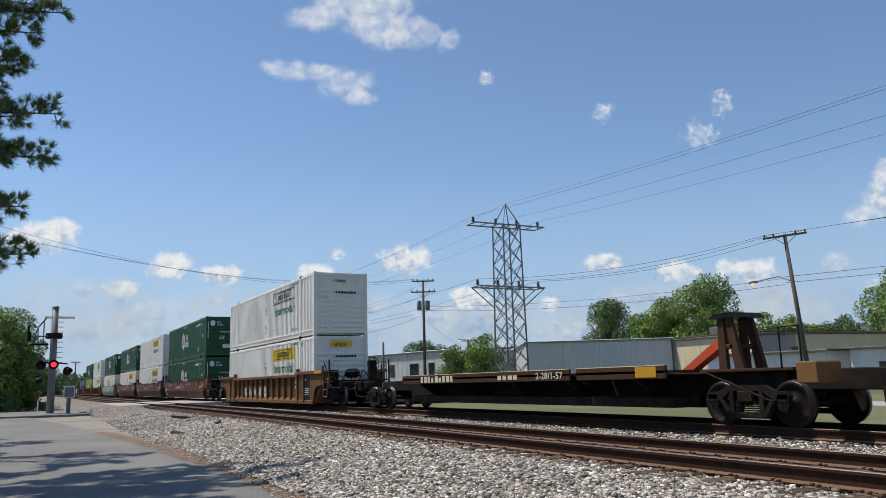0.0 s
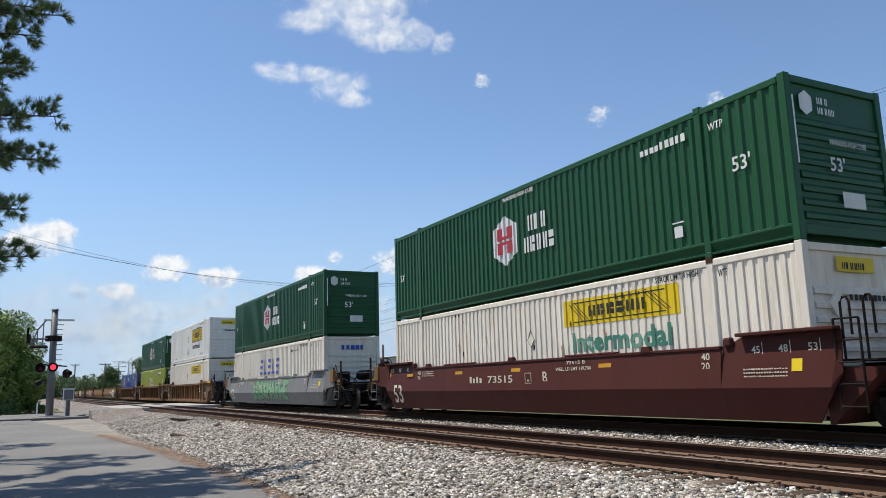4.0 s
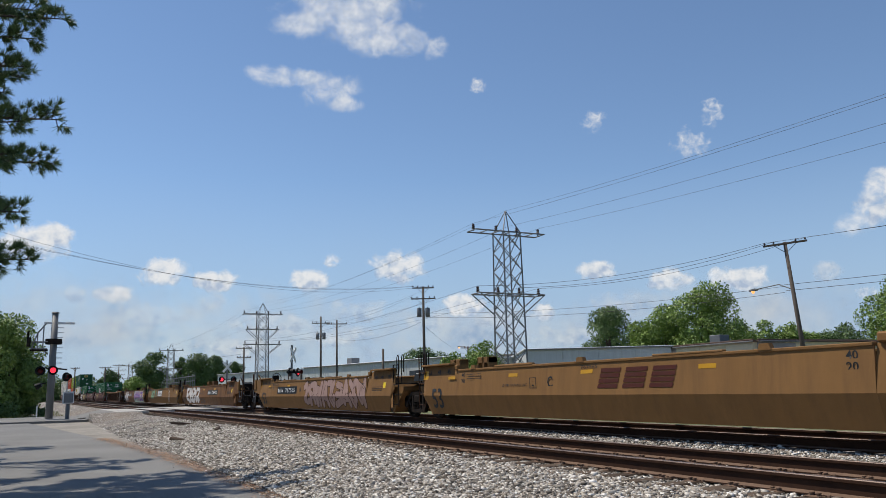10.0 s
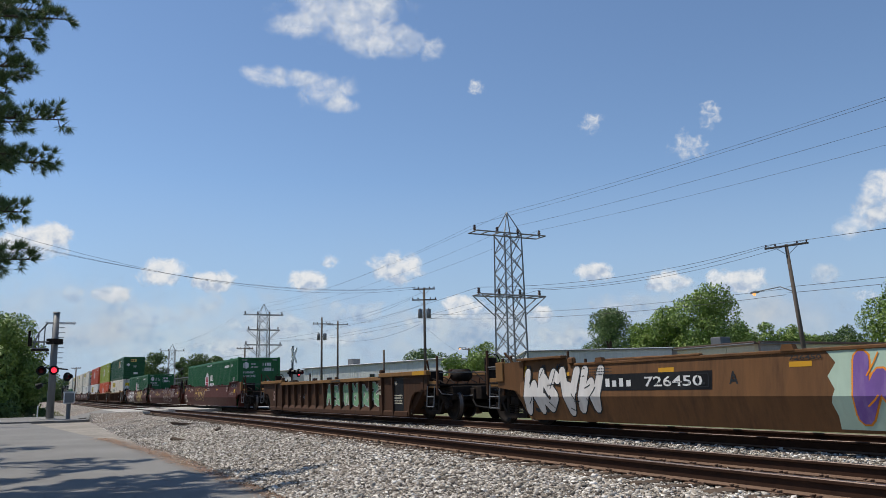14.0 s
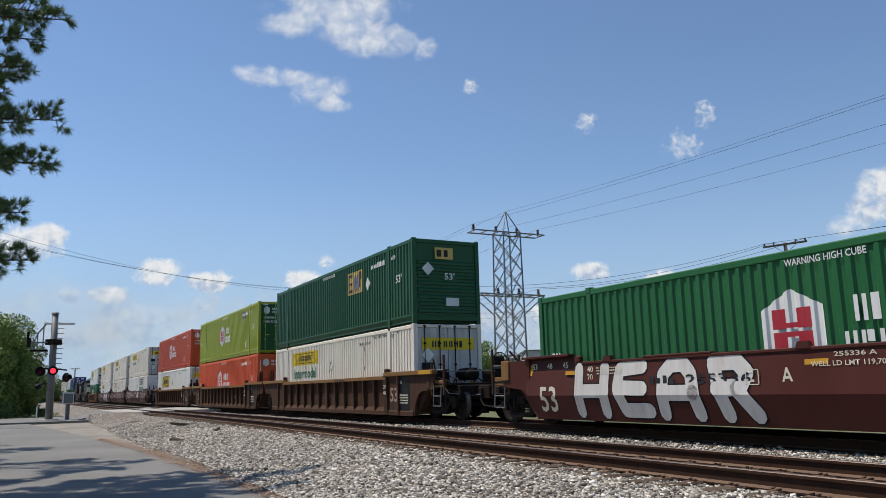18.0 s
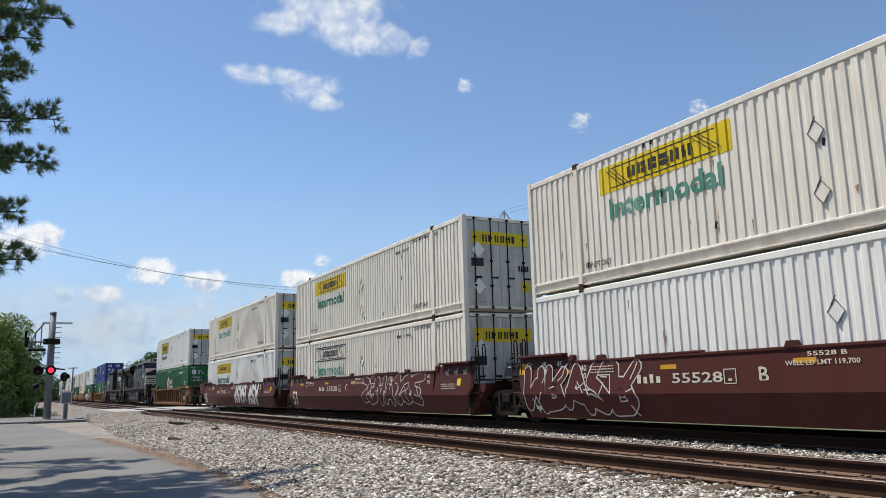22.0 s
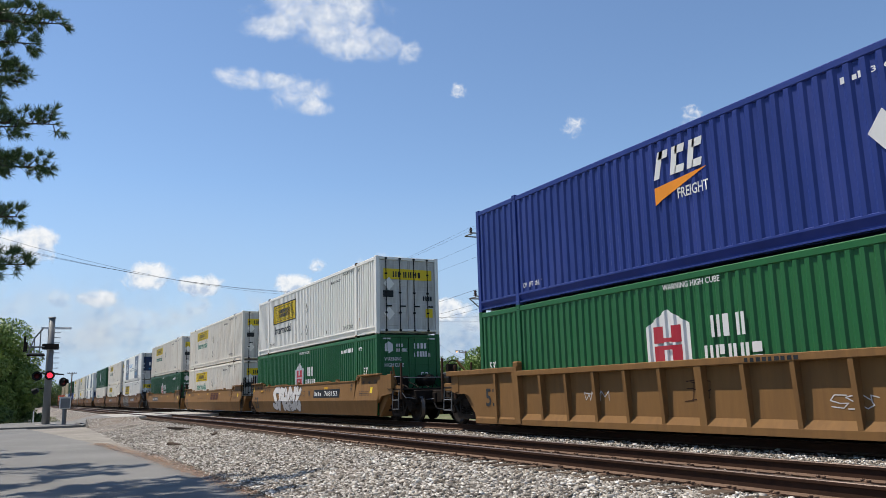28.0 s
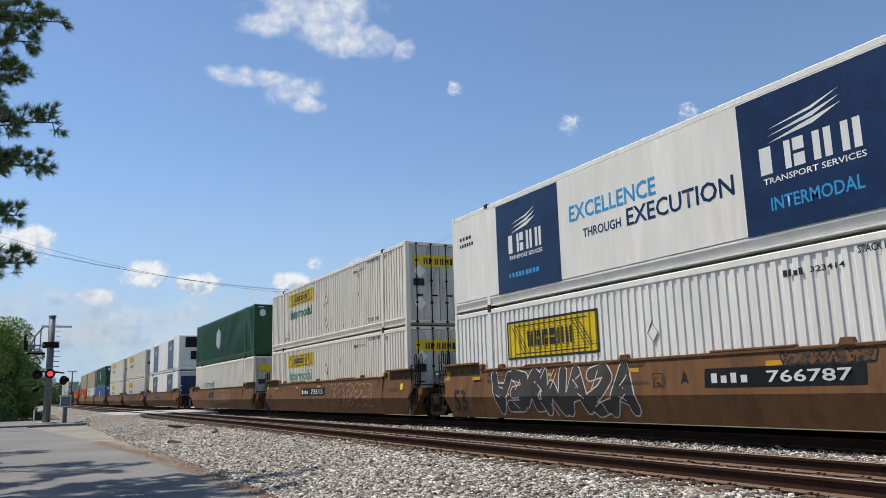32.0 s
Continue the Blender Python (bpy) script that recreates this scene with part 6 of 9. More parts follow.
def decal_emblem(c, front, style):
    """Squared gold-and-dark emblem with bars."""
    spec = STYLES[style]
    y = -HY - 0.004
    blue = spec["wall"] == "blue"
    x0 = -5.55 if blue else 2.1
    p = plate(x0, x0 + 1.5, 1.58, 2.46, YELLOWP if blue else GOLDP, c, label="square emblem panel")
    bars([(x0 + 0.08, x0 + 0.2, 1.66, 2.38), (x0 + 0.2, x0 + 0.55, 1.66, 1.78), (x0 + 0.2, x0 + 0.5, 1.95, 2.06), (x0 + 0.2, x0 + 0.55, 2.26, 2.38)], DARKT, p, y, "emblem_bar")
    g = Geo()
    for a, b in ((0.62, 0.74), (0.74, 0.86), (0.86, 0.98), (0.98, 1.1)):
        up = a in (0.62, 0.86)
        za, zb = (1.66, 2.3) if up else (2.3, 1.66)
        g.quad((x0 + a, y, za), (x0 + a + 0.1, y, za), (x0 + b + 0.1, y, zb), (x0 + b, y, zb))
    part("emblem_bar", g, BLUEP, p)
    bars([(x0 + 1.2, x0 + 1.3, 1.8, 2.4), (x0 + 1.3, x0 + 1.45, 2.1, 2.4)], PURPLEP if blue else DARKT, p, y, "emblem_bar")
    lettering("53" if blue else "53'", 6.7, y, 1.75 if blue else 1.5, 0.45 if blue else 0.26, 0.5, SILVERP, c)
    if blue:
        plate(-3.0, 2.9, 1.35, 1.87, PAINT["royal"], c, label="darker repainted blue band")
        plate(6.7, 7.3, 1.2, 1.6, SILVERP, c, label="white patch")
        plate(-0.6, -0.2, 2.05, 2.4, SILVERP, c, label="white patch")
        plate(3.0, 4.2, 2.3, 2.5, PAINT["royal"], c, label="dark blue patch")
        bars(word_bars(4.3, 5.2, 2.3, 2.5, 6), SILVERP, c, y, "number_bar")
    else:
        g = Geo().prism([(4.18 - 0.2, 1.8), (4.18, 1.55), (4.38, 1.8), (4.18, 2.05)], -HY - 0.01, -HY + 0.02, "y")
        part("placard", g, SILVERP, c, "white diamond placard")
        lettering("WARNING HIGH CUBE", -0.9, y, 2.58, 0.12, 1.5, SILVERP, c)
        bars(word_bars(4.5, 5.8, 2.3, 2.48, 9, seed=5), SILVERP, c, y, "number_bar")
        lettering("WTP", 6.35, y, 2.36, 0.14, 0.36, SILVERP, c)
        end_plate(-0.45, 0.25, 2.2, 2.6, GOLDP, c, 0.004, "small square emblem on the end wall")
        bars([(-0.38, -0.2, 2.28, 2.52), (-0.1, 0.05, 2.28, 2.52)], DARKT, c, 0, "emblem_bar", turn=90, at=(HX + 0.008, 0))
        lettering("53'", HX + 0.006, -0.1, 1.5, 0.22, 0.4, SILVERP, c, turn=90)
        part("placard", Geo().prism([(-0.95, 1.85), (-0.72, 1.62), (-0.49, 1.85), (-0.72, 2.08)], HX - 0.01, HX + 0.006, "x"), SILVERP, c, "white diamond placard")
        end_plate(-0.05, 0.45, 0.6, 0.88, SILVERP, c, 0.004, "white weight notice", "notice")


def decal_freight(c, front, style):
    """Big white slanted initials as bars over an orange swoosh, with the word FREIGHT."""
    y = -HY - 0.004
    g = Geo()
    for k, (a, s) in enumerate(((-0.9, 0.15), (-0.45, 0.1), (0.0, 0.1))):
        g.quad((a, y, 1.95), (a + 0.15, y, 1.95), (a + 0.15 + s, y, 2.5), (a + s, y, 2.5))
        g.quad((a + 0.16, y, 2.34), (a + 0.40, y, 2.34), (a + 0.44, y, 2.5), (a + 0.2, y, 2.5))
        if k:
            g.quad((a + 0.12, y, 1.95), (a + 0.36, y, 1.95), (a + 0.4, y, 2.1), (a + 0.16, y, 2.1))
    part("initial_bar", g, SILVERP, c)
    o = Geo().quad((-0.9, y - 0.002, 1.42), (-0.72, y - 0.002, 1.5), (0.5, y - 0.002, 1.9), (-0.9, y - 0.002, 1.78))
    part("swoosh", o, ORANGEP, c, "orange swoosh")
    lettering("FREIGHT", -0.3, y, 1.44, 0.2, 0.8, SILVERP, c)
    for x in (3.9, 4.75):
        part("placard", Geo().prism([(x - 0.26, 1.5), (x, 1.17), (x + 0.26, 1.5), (x, 1.83)], -HY - 0.01, -HY + 0.02, "y"), SILVERP, c, "white diamond placard")
    small_marks(c, SILVERP, front)
    for yy in (-0.65, 0.45):
        bars(word_bars(yy - 0.3, yy + 0.3, 2.3, 2.6, 3), SILVERP, c, 0, "initial_bar", turn=90, at=(HX + 0.006, 0))
        bars([(yy - 0.3, yy + 0.25, 2.2, 2.26)], ORANGEP, c, 0, "swoosh", turn=90, at=(HX + 0.006, 0))
    for yy, mt in ((-0.75, SILVERP), (-0.25, SILVERP)):
        part("placard", Geo().prism([(yy - 0.2, 1.85), (yy, 1.63), (yy + 0.2, 1.85), (yy, 2.07)], HX + 0.004, HX + 0.01, "x"), mt, c, "diamond placard")
    bars(word_bars(0.3, 1.0, 1.75, 1.9, 8), SILVERP, c, 0, "number_bar", turn=90, at=(HX + 0.006, 0))
    end_plate(0.55, 1.0, 0.75, 1.0, SILVERP, c, 0.006, "white weight notice", "notice")


def decal_panels(c, front, style):
    """Navy panels with pale leaping-animal flashes and slogans on a smooth white side."""
    y = -HY - 0.008
    part("smooth_side", Geo().box(-HX + 0.15, HX - 0.15, y + 0.002, -HY + 0.01, Z_SILL + 0.03, Z_TOP), PAINT["white"], c, "smooth white side sheet")
    for x0, x1, big in ((-5.55, -2.75, False), (2.7, 5.55, True)):
        p = part("navy_panel", Geo().box(x0, x1, y - 0.006, y + 0.001, 0.3, Z_TOP - 0.02), PAINT["navy"], c, "dark navy printed panel")
        k = 1.25 if big else 1.0
        m = (x0 + x1) / 2 - 0.05
        f = Geo()
        yy = y - 0.009
        for q in range(3):
            z = 1.95 + 0.12 * q
            f.quad((m - 0.62 * k, yy, z - 0.12), (m - 0.1 * k + 0.1 * q, yy, z + 0.02), (m + 0.5 * k, yy, z + 0.16), (m + 0.1, yy, z - 0.03))
        part("flash", f, WHITEP, p, "pale leaping flash")
        bars(stem_bars(m - 0.78 * k, m + 0.82 * k, 1.3, 1.78, 4, seed=9), WHITEP, p, yy, "name_bar")
        lettering("TRANSPORT SERVICES", m - 0.75 * k, yy, 1.13, 0.1, 1.5 * k, WHITEP, p)
        if big:
            lettering("INTERMODAL", m - 0.85, yy, 0.66, 0.22, 1.7, CYANP, p)
        else:
            bars(word_bars(m - 0.8, m + 0.6, 0.66, 0.78, 9), CYANP, p, yy, "address_bar")
    lettering("EXCELLENCE", -2.35, y - 0.003, 1.62, 0.36, 2.9, CYANP, c)
    lettering("THROUGH", -1.85, y - 0.003, 1.16, 0.2, 1.3, PAINT["navy"], c)
    lettering("EXECUTION", -0.4, y - 0.003, 1.14, 0.36, 2.9, PAINT["navy"], c)
    lettering("53FT", 6.7, y - 0.003, 2.1, 0.17, 0.5, DARKT, c)
    lettering("TOP LIFT ONLY", 6.2, y - 0.003, 0.38, 0.14, 1.3, DARKT, c)
    bars(word_bars(-7.6, -6.9, 2.1, 2.2, 4) + word_bars(-7.6, -6.8, 1.9, 2.0, 6), DARKT, c, y - 0.003, "number_bar")
    if front == "doors":
        end_plate(-1.05, 1.05, 0.95, 2.45, PAINT["navy"], c, 0.004, "navy panel across the doors")
        bars(word_bars(-0.5, 0.55, 1.5, 1.85, 4), WHITEP, c, 0, "name_bar", turn=90, at=(HX + 0.008, 0))
        lettering("INTERMODAL", HX + 0.008, -0.5, 1.1, 0.14, 1.1, CYANP, c, turn=90)
        for z in (0.62, 1.25, 1.62):
            bars([(-1.15, -0.95, z, z + 0.1), (0.95, 1.15, z, z + 0.1)], WHITEP, c, 0, "hinge_plate", turn=90, at=(HX + 0.012, 0))
    else:
        end_plate(-0.8, 0.8, 1.9, 2.75, BLACKP, c, 0.03, "black refrigeration unit grille")
        end_plate(-0.35, 0.35, 0.9, 1.6, BLACKP, c, 0.03, "dark unit vent")


def decal_fast(c, front, style):
    """Slanted blue-and-gold initials as bars."""
    y = -HY - 0.004
    for off, mt, dy in ((0.05, GOLDP, 0.0), (0.0, BLUEP, -0.003)):
        g = Geo()
        for k in range(5):
            a = -2.2 + 0.75 * k + off
            g.quad((a, y + dy, 1.45 - off), (a + 0.5, y + dy, 1.45 - off), (a + 0.53, y + dy, 1.6 - off), (a + 0.03, y + dy, 1.6 - off))
            if k % 2 == 0:
                g.quad((a + 0.06, y + dy, 1.78 - off), (a + 0.56, y + dy, 1.78 - off), (a + 0.58, y + dy, 1.92 - off), (a + 0.08, y + dy, 1.92 - off))
                g.quad((a + 0.12, y + dy, 2.1 - off), (a + 0.62, y + dy, 2.1 - off), (a + 0.65, y + dy, 2.24 - off), (a + 0.15, y + dy, 2.24 - off))
            else:
                g.quad((a + 0.03, y + dy, 1.45 - off), (a + 0.18, y + dy, 1.45 - off), (a + 0.33, y + dy, 2.24 - off), (a + 0.18, y + dy, 2.24 - off))
        part("slanted_bar", g, mt, c)
    small_marks(c, DARKT, front)
    bars(word_bars(-0.5, 0.6, 2.3, 2.5, 5), BLUEP, c, 0, "name_bar", turn=90, at=(HX + 0.008, 0))


STYLES = {
    "jb": dict(wall="white", decal=decal_banner, sign="yellow", word="green", label="white corrugated 53-foot container with a yellow banner sign"),
    "jb_tall": dict(wall="white", decal=decal_banner, sign="yellow", word="dark", tall=True, label="clean white 53-foot container with a tall yellow banner sign"),
    "jb_plain": dict(wall="white", decal=decal_banner, sign="plain", word="green", label="white 53-foot container with an outlined banner sign"),
    "jb_bare": dict(wall="white", decal=decal_banner, sign="yellow", word=None, tall=True, label="white corrugated 53-foot container with a yellow sign"),
    "jb_small": dict(wall="cream", decal=decal_banner, sign="yellow", word=None, label="weathered cream-white 53-foot container with a small yellow sign"),
    "jb_fade": dict(wall="cream", decal=decal_banner, sign="yellow", word="fade", label="weathered cream-white 53-foot container with faded lettering"),
    "jb_cream": dict(wall="cream", decal=decal_banner, sign="yellow", word="green", label="cream-white weathered 53-foot container with a yellow banner sign"),
    "jb_ghost": dict(wall="cream", decal=decal_banner, sign="plain", word="fade", label="cream-white 53-foot container with a ghosted banner sign"),
    "hex_green": dict(wall="green", decal=decal_hex, label="dark green 53-foot container with a white hexagon emblem"),
    "hex_bright": dict(wall="emerald", decal=decal_hex, label="bright green 53-foot container with a white hexagon emblem"),
    "hex_lime": dict(wall="lime", door="green", decal=decal_hex, label="lime green 53-foot container with a white hexagon emblem"),
    "hex_orange": dict(wall="orange", decal=decal_hex, dx=-0.35, long=True, label="orange 53-foot container with a white hexagon emblem"),
    "hex_red": dict(wall="red", decal=decal_hex, dx=-0.35, long=True, label="orange-red 53-foot container with a white hexagon emblem"),
    "emblem_green": dict(wall="green", decal=decal_emblem, label="dark green 53-foot container with a gold square emblem"),
    "emblem_blue": dict(wall="blue", post="brown", trim="blue", decal=decal_emblem, label="faded blue 53-foot container with a yellow square emblem"),
    "freight_blue": dict(wall="royal", decal=decal_freight, label="royal blue 53-foot container with white initials and an orange swoosh"),
    "panels": dict(wall="white", decal=decal_panels, label="white refrigerated container with dark navy panels"),
    "fast_white": dict(wall="cream", decal=decal_fast, label="cream container with slanted blue and gold initials"),
    "plain_beige": dict(wall="beige", decal=decal_banner, sign="plain", word=None, label="faded beige 53-foot corrugated container"),
    "plain_blue": dict(wall="blue", decal=decal_hex, label="blue-grey 53-foot corrugated container"),
}


def place_container(style, front):
    key = (style, front)
    if key not in MADE:
        MADE[key] = container(style, front)
        return MADE[key]
    return copy_thing(MADE[key], Matrix.Identity(4))


# ---------------------------------------------------------------- running gear
WR = 0.457


def wheelset_mesh():
    g = Geo()
    for s in (-1, 1):
        prof = [(s * 0.86, 0.0), (s * 0.86, 0.12), (s * 0.80, 0.14), (s * 0.775, 0.34), (s * 0.82, 0.37), (s * 0.82, WR - 0.01), (s * 0.80, WR - 0.002), (s * 0.715, WR + 0.004), (s * 0.700, WR + 0.028), (s * 0.685, WR + 0.026), (s * 0.68, 0.37), (s * 0.72, 0.33), (s * 0.70, 0.0)]
        g.lathe_y(prof, 0, WR, 28)
    g.cyl((0, -1.0, WR), (0, 1.0, WR), 0.08, seg=12)
    for k in range(3):
        a = 2.094 * k
        for s in (-1, 1):
            g.cyl((0.055 * math.cos(a), s * 1.04, WR + 0.055 * math.sin(a)), (0.055 * math.cos(a), s * 1.07, WR + 0.055 * math.sin(a)), 0.018, seg=6)
    me = g.mesh("wheelset", WHEEL, True)
    me.materials.append(TREAD)
    for p in me.polygons:
        r = math.hypot(p.center.x, p.center.z - WR)
        if 0.43 < r < 0.475 and abs(p.normal.y) < 0.4:
            p.material_index = 1
    return me


def frame_mesh(base=1.78):
    """Two cast side frames with their openings, and the bolster between."""
    g = Geo()
    h = base / 2
    for s in (-1, 1):
        y0, y1 = s * 0.93, s * 1.06
        up = [(-h - 0.16, 0.62), (-h - 0.1, 0.70), (-h + 0.2, 0.72), (-0.45, 0.84), (0.45, 0.84), (h - 0.2, 0.72), (h + 0.1, 0.70), (h + 0.16, 0.62), (h + 0.12, 0.56), (h - 0.25, 0.56), (0.42, 0.72), (-0.42, 0.72), (-h + 0.25, 0.56), (-h - 0.12, 0.56)]
        g.prism(up, min(y0, y1), max(y0, y1), "y")
        lo = [(-0.45, 0.17), (0.45, 0.17), (0.5, 0.24), (h - 0.22, 0.5), (h - 0.12, 0.56), (h - 0.26, 0.58), (0.40, 0.29), (-0.40, 0.29), (-h + 0.26, 0.58), (-h + 0.12, 0.56), (-h + 0.22, 0.5), (-0.5, 0.24)]
        g.prism(lo, min(y0, y1), max(y0, y1), "y")
        for x in (-0.38, 0.38):
            g.box(x - 0.06, x + 0.06, min(y0, y1), max(y0, y1), 0.28, 0.74, 0.01)
        for x in (-h, h):
            g.cyl((x, s * 0.9, WR), (x, s * 1.05, WR), 0.135, seg=14)
            g.box(x - 0.13, x + 0.13, min(y0, y1), max(y0, y1), 0.5, 0.66, 0.01)
    g.box(-0.2, 0.2, -1.1, 1.1, 0.5, 0.72, 0.02)
    g.box(-0.75, -0.69, -0.8, 0.8, 0.42, 0.5).box(0.69, 0.75, -0.8, 0.8, 0.42, 0.5)
    return g.mesh("side_frames", STEEL_DARK)


def spring_mesh():
    g = Geo()
    for s in (-1, 1):
        for x in (-0.22, 0.0, 0.22):
            for k in range(5):
                g.cyl((x, s * 0.995, 0.31 + 0.045 * k), (x, s * 0.995, 0.335 + 0.045 * k), 0.085, seg=10)
    return g.mesh("springs", WHEEL)


WHEELSET, SIDEFRAMES, SPRINGS = wheelset_mesh(), frame_mesh(), spring_mesh()


def truck(parent, x, size=1.0):
    t = part("truck", SIDEFRAMES, None, parent, "grimy cast-steel truck with exposed wheels", pose(x, 0, 0) @ Matrix.Diagonal((size, size if size == 1 else 0.97, size, 1)))
    part("springs", SPRINGS, None, t)
    for s in (-1, 1):
        part("wheelset", WHEELSET, None, t, "worn steel wheelset", pose(s * 0.89, 0, 0))
    return t


def coupler(parent, x, s):
    """Draft sill and coupler at one end (s: +1 ahead, -1 behind)."""
    g = Geo().box(min(x, x + s * 1.05), max(x, x + s * 1.05), -0.36, 0.36, 0.62, 0.95, 0.02)
    part("draft_sill", g, STEEL_DARK, parent)
    k = Geo().box(min(x + s * 1.05, x + s * 1.5), max(x + s * 1.05, x + s * 1.5), -0.09, 0.09, 0.76, 0.92, 0.02).box(min(x + s * 1.4, x + s * 1.75), max(x + s * 1.4, x + s * 1.75), -0.17, 0.17, 0.70, 0.98, 0.04)
    part("coupler", k, STEEL_DARK, parent)
    part("air_hose", Geo().pipe([(x + s * 0.95, -0.35, 0.62), (x + s * 1.2, -0.38, 0.42), (x + s * 1.55, -0.2, 0.36), (x + s * 1.8, 0, 0.45)], 0.03, 6), BLACKP, parent)


def ladder(parent, x, y, z0, z1, w=0.42, paint=None):
    g = Geo()
    for s in (-1, 1):
        g.cyl((x + s * w / 2, y, z0), (x + s * w / 2, y, z1), 0.02, seg=6)
    n = int((z1 - z0) / 0.33)
    for k in range(n + 1):
        g.cyl((x - w / 2, y, z0 + 0.08 + 0.33 * k), (x + w / 2, y, z0 + 0.08 + 0.33 * k), 0.016, seg=6)
    return part("ladder", g, paint or GALV, parent)


def draped(me, y):
    """Cuts a flat mesh along the fold of a side plate and lays it on the plate."""
    bm = bmesh.new()
    bm.from_mesh(me)
    bmesh.ops.bisect_plane(bm, geom=bm.verts[:] + bm.edges[:] + bm.faces[:], plane_co=(0, 0, 0.72), plane_no=(0, 0, 1))
    for v in bm.verts:
        v.co.y += y(v.co.z)
    bm.to_mesh(me)
    bm.free()
    return me


# strokes of sprayed shapes in a unit box, and of the block letters of the one word that can be read
SPRAY_STROKES = [
    [[(0, 0), (0.05, 1)], [(0.05, 1), (0.7, 0.95), (0.95, 0.7), (0.6, 0.5), (0.1, 0.45)], [(0.4, 0.5), (1, 0)]],
    [[(0.9, 0.9), (0.3, 1), (0.0, 0.7), (0.5, 0.5), (1, 0.3), (0.7, 0), (0.0, 0.1)]],
    [[(0, 0), (0.5, 1), (1, 0)], [(0.25, 0.38), (0.8, 0.38)]],
    [[(0, 0.1), (0.4, 0), (0.5, 0.5), (0.15, 0.75), (0.6, 1), (1, 0.7)], [(0.5, 0.5), (1, 0.1)]],
    [[(1, 0.95), (0.15, 0.9), (0.05, 0.1), (1, 0)], [(0.1, 0.5), (0.8, 0.55)]],
    [[(0, 0), (0.05, 1), (0.55, 0.35), (0.95, 1), (1, 0)]],
    [[(0, 1), (0.3, 0.1), (0.55, 0.7), (0.75, 0.05), (1, 1)], [(0.2, 0.6), (0.9, 0.75)]],
]
BLOCK_STROKES = {
    "H": [[(0, 0), (0.02, 1)], [(0.95, 0), (1, 1)], [(0, 0.48), (1, 0.48)]],
    "E": [[(0.85, 1), (0.1, 0.95), (0.0, 0.55), (0.2, 0.05), (1, 0.05)], [(0.05, 0.55), (0.85, 0.52)]],
    "A": [[(0, 0), (0.05, 0.8), (0.3, 1), (0.65, 1), (0.85, 0.8), (1, 0)], [(0.05, 0.42), (0.9, 0.42)]],
    "R": [[(0.3, 0), (0.02, 1)], [(0.02, 1), (0.6, 1), (0.85, 0.78), (0.7, 0.52), (0.1, 0.5)], [(0.6, 0.5), (1, 0)]],
}


def pen_line(g, pts, half, y, step):
    """A thick rounded pen line through the points, each piece a hair above the last."""
    for k, ((ax, az), (bx, bz)) in enumerate(zip(pts, pts[1:])):
        dx, dz = bx - ax, bz - az
        l = math.hypot(dx, dz) or 1
        nx, nz = -dz / l * half, dx / l * half
        q = y - step * (2 * k)
        g.quad((ax - nx, q, az - nz), (bx - nx, q, bz - nz), (bx + nx, q, bz + nz), (ax + nx, q, az + nz))
    for k, (ax, az) in enumerate(pts):
        q = y - step * (2 * k + 1)
        n = len(g.v)
        g.v += [(ax + half * math.cos(0.785 * j + 0.39), q, az + half * math.sin(0.785 * j + 0.39)) for j in range(8)]
        g.f.append(tuple(range(n, n + 8)))


def graffiti(parent, seed, x0, x1, z0, z1, y, fill, ink, letters=None, word=None, pen=0.03):
    """Sprayed shapes of fat strokes with an outline, lying on the side (y as a function of z)."""
    rnd = random.Random(seed)
    thin = pen < 0.015
    letters = letters or max(2, round((x1 - x0) / ((z1 - z0) * 0.66)))
    w = (x1 - x0) / letters
    body = next((c.data.materials[0] for c in parent.children if c.name.startswith("side_")), ink)
    for k in range(letters):
        half = pen if thin else (0.118 if word else 0.165) * min(w, z1 - z0)
        lean = 0.0 if word else rnd.uniform(-0.1, 0.16)
        a0 = x0 + w * k + half
        aw, ah = w * (0.92 if word else 1.16) - 2 * half, z1 - z0 - 2 * half - 0.04
        strokes = BLOCK_STROKES[word[k]] if word else rnd.choice(SPRAY_STROKES)
        flip = 0 if word else rnd.choice((1, 2, 3))
        jit = 0.0 if word else 0.12
        under, over = Geo(), Geo()
        for n, st in enumerate(strokes):
            pts = []
            for u, v in st:
                u, v = (1 - u if flip & 1 else u), (1 - v if flip & 2 else v)
                u, v = u + rnd.uniform(-jit, jit), min(1, max(0, v + rnd.uniform(-jit, jit)))
                pts.append((a0 + u * aw + lean * v * ah, z0 + half + 0.02 + v * ah))
            pen_line(under, pts, half + (0 if thin else pen), -0.004 - 0.0012 * (k % 2) - 0.0004 * n, 0.00012)
            if not thin:
                pen_line(over, pts, half, -0.009 - 0.0006 * n, 0.00012)
        top = Geo()
        if not thin and not word:
            for n in range(3):
                u, v = rnd.uniform(0.1, 0.9), rnd.uniform(0.1, 0.9)
                e = rnd.uniform(-0.5, 0.5)
                pts = [(a0 + q * aw, z0 + half + r * ah) for q, r in ((u, v), (u + 0.2, v + e * 0.6), (u + 0.3, v + e))]
                pen_line(top, [(q, min(z1 - 0.03, max(z0 + 0.03, r))) for q, r in pts], 0.4 * pen, -0.0125 - 0.0004 * n, 0.00008)
        g = Geo().add(under.v, under.f)
        g.add(over.v, over.f)
        g.add(top.v, top.f)
        me = g.mesh("graffiti", ink)
        me.materials.append(fill or body)
        me.polygons.foreach_set("material_index", [0] * len(under.f) + [1] * len(over.f) + [0] * len(top.f))
        part("graffiti", draped(me, y), None, parent, "sprayed graffiti of fat outlined strokes" if not thin else "thin chalked scribble")


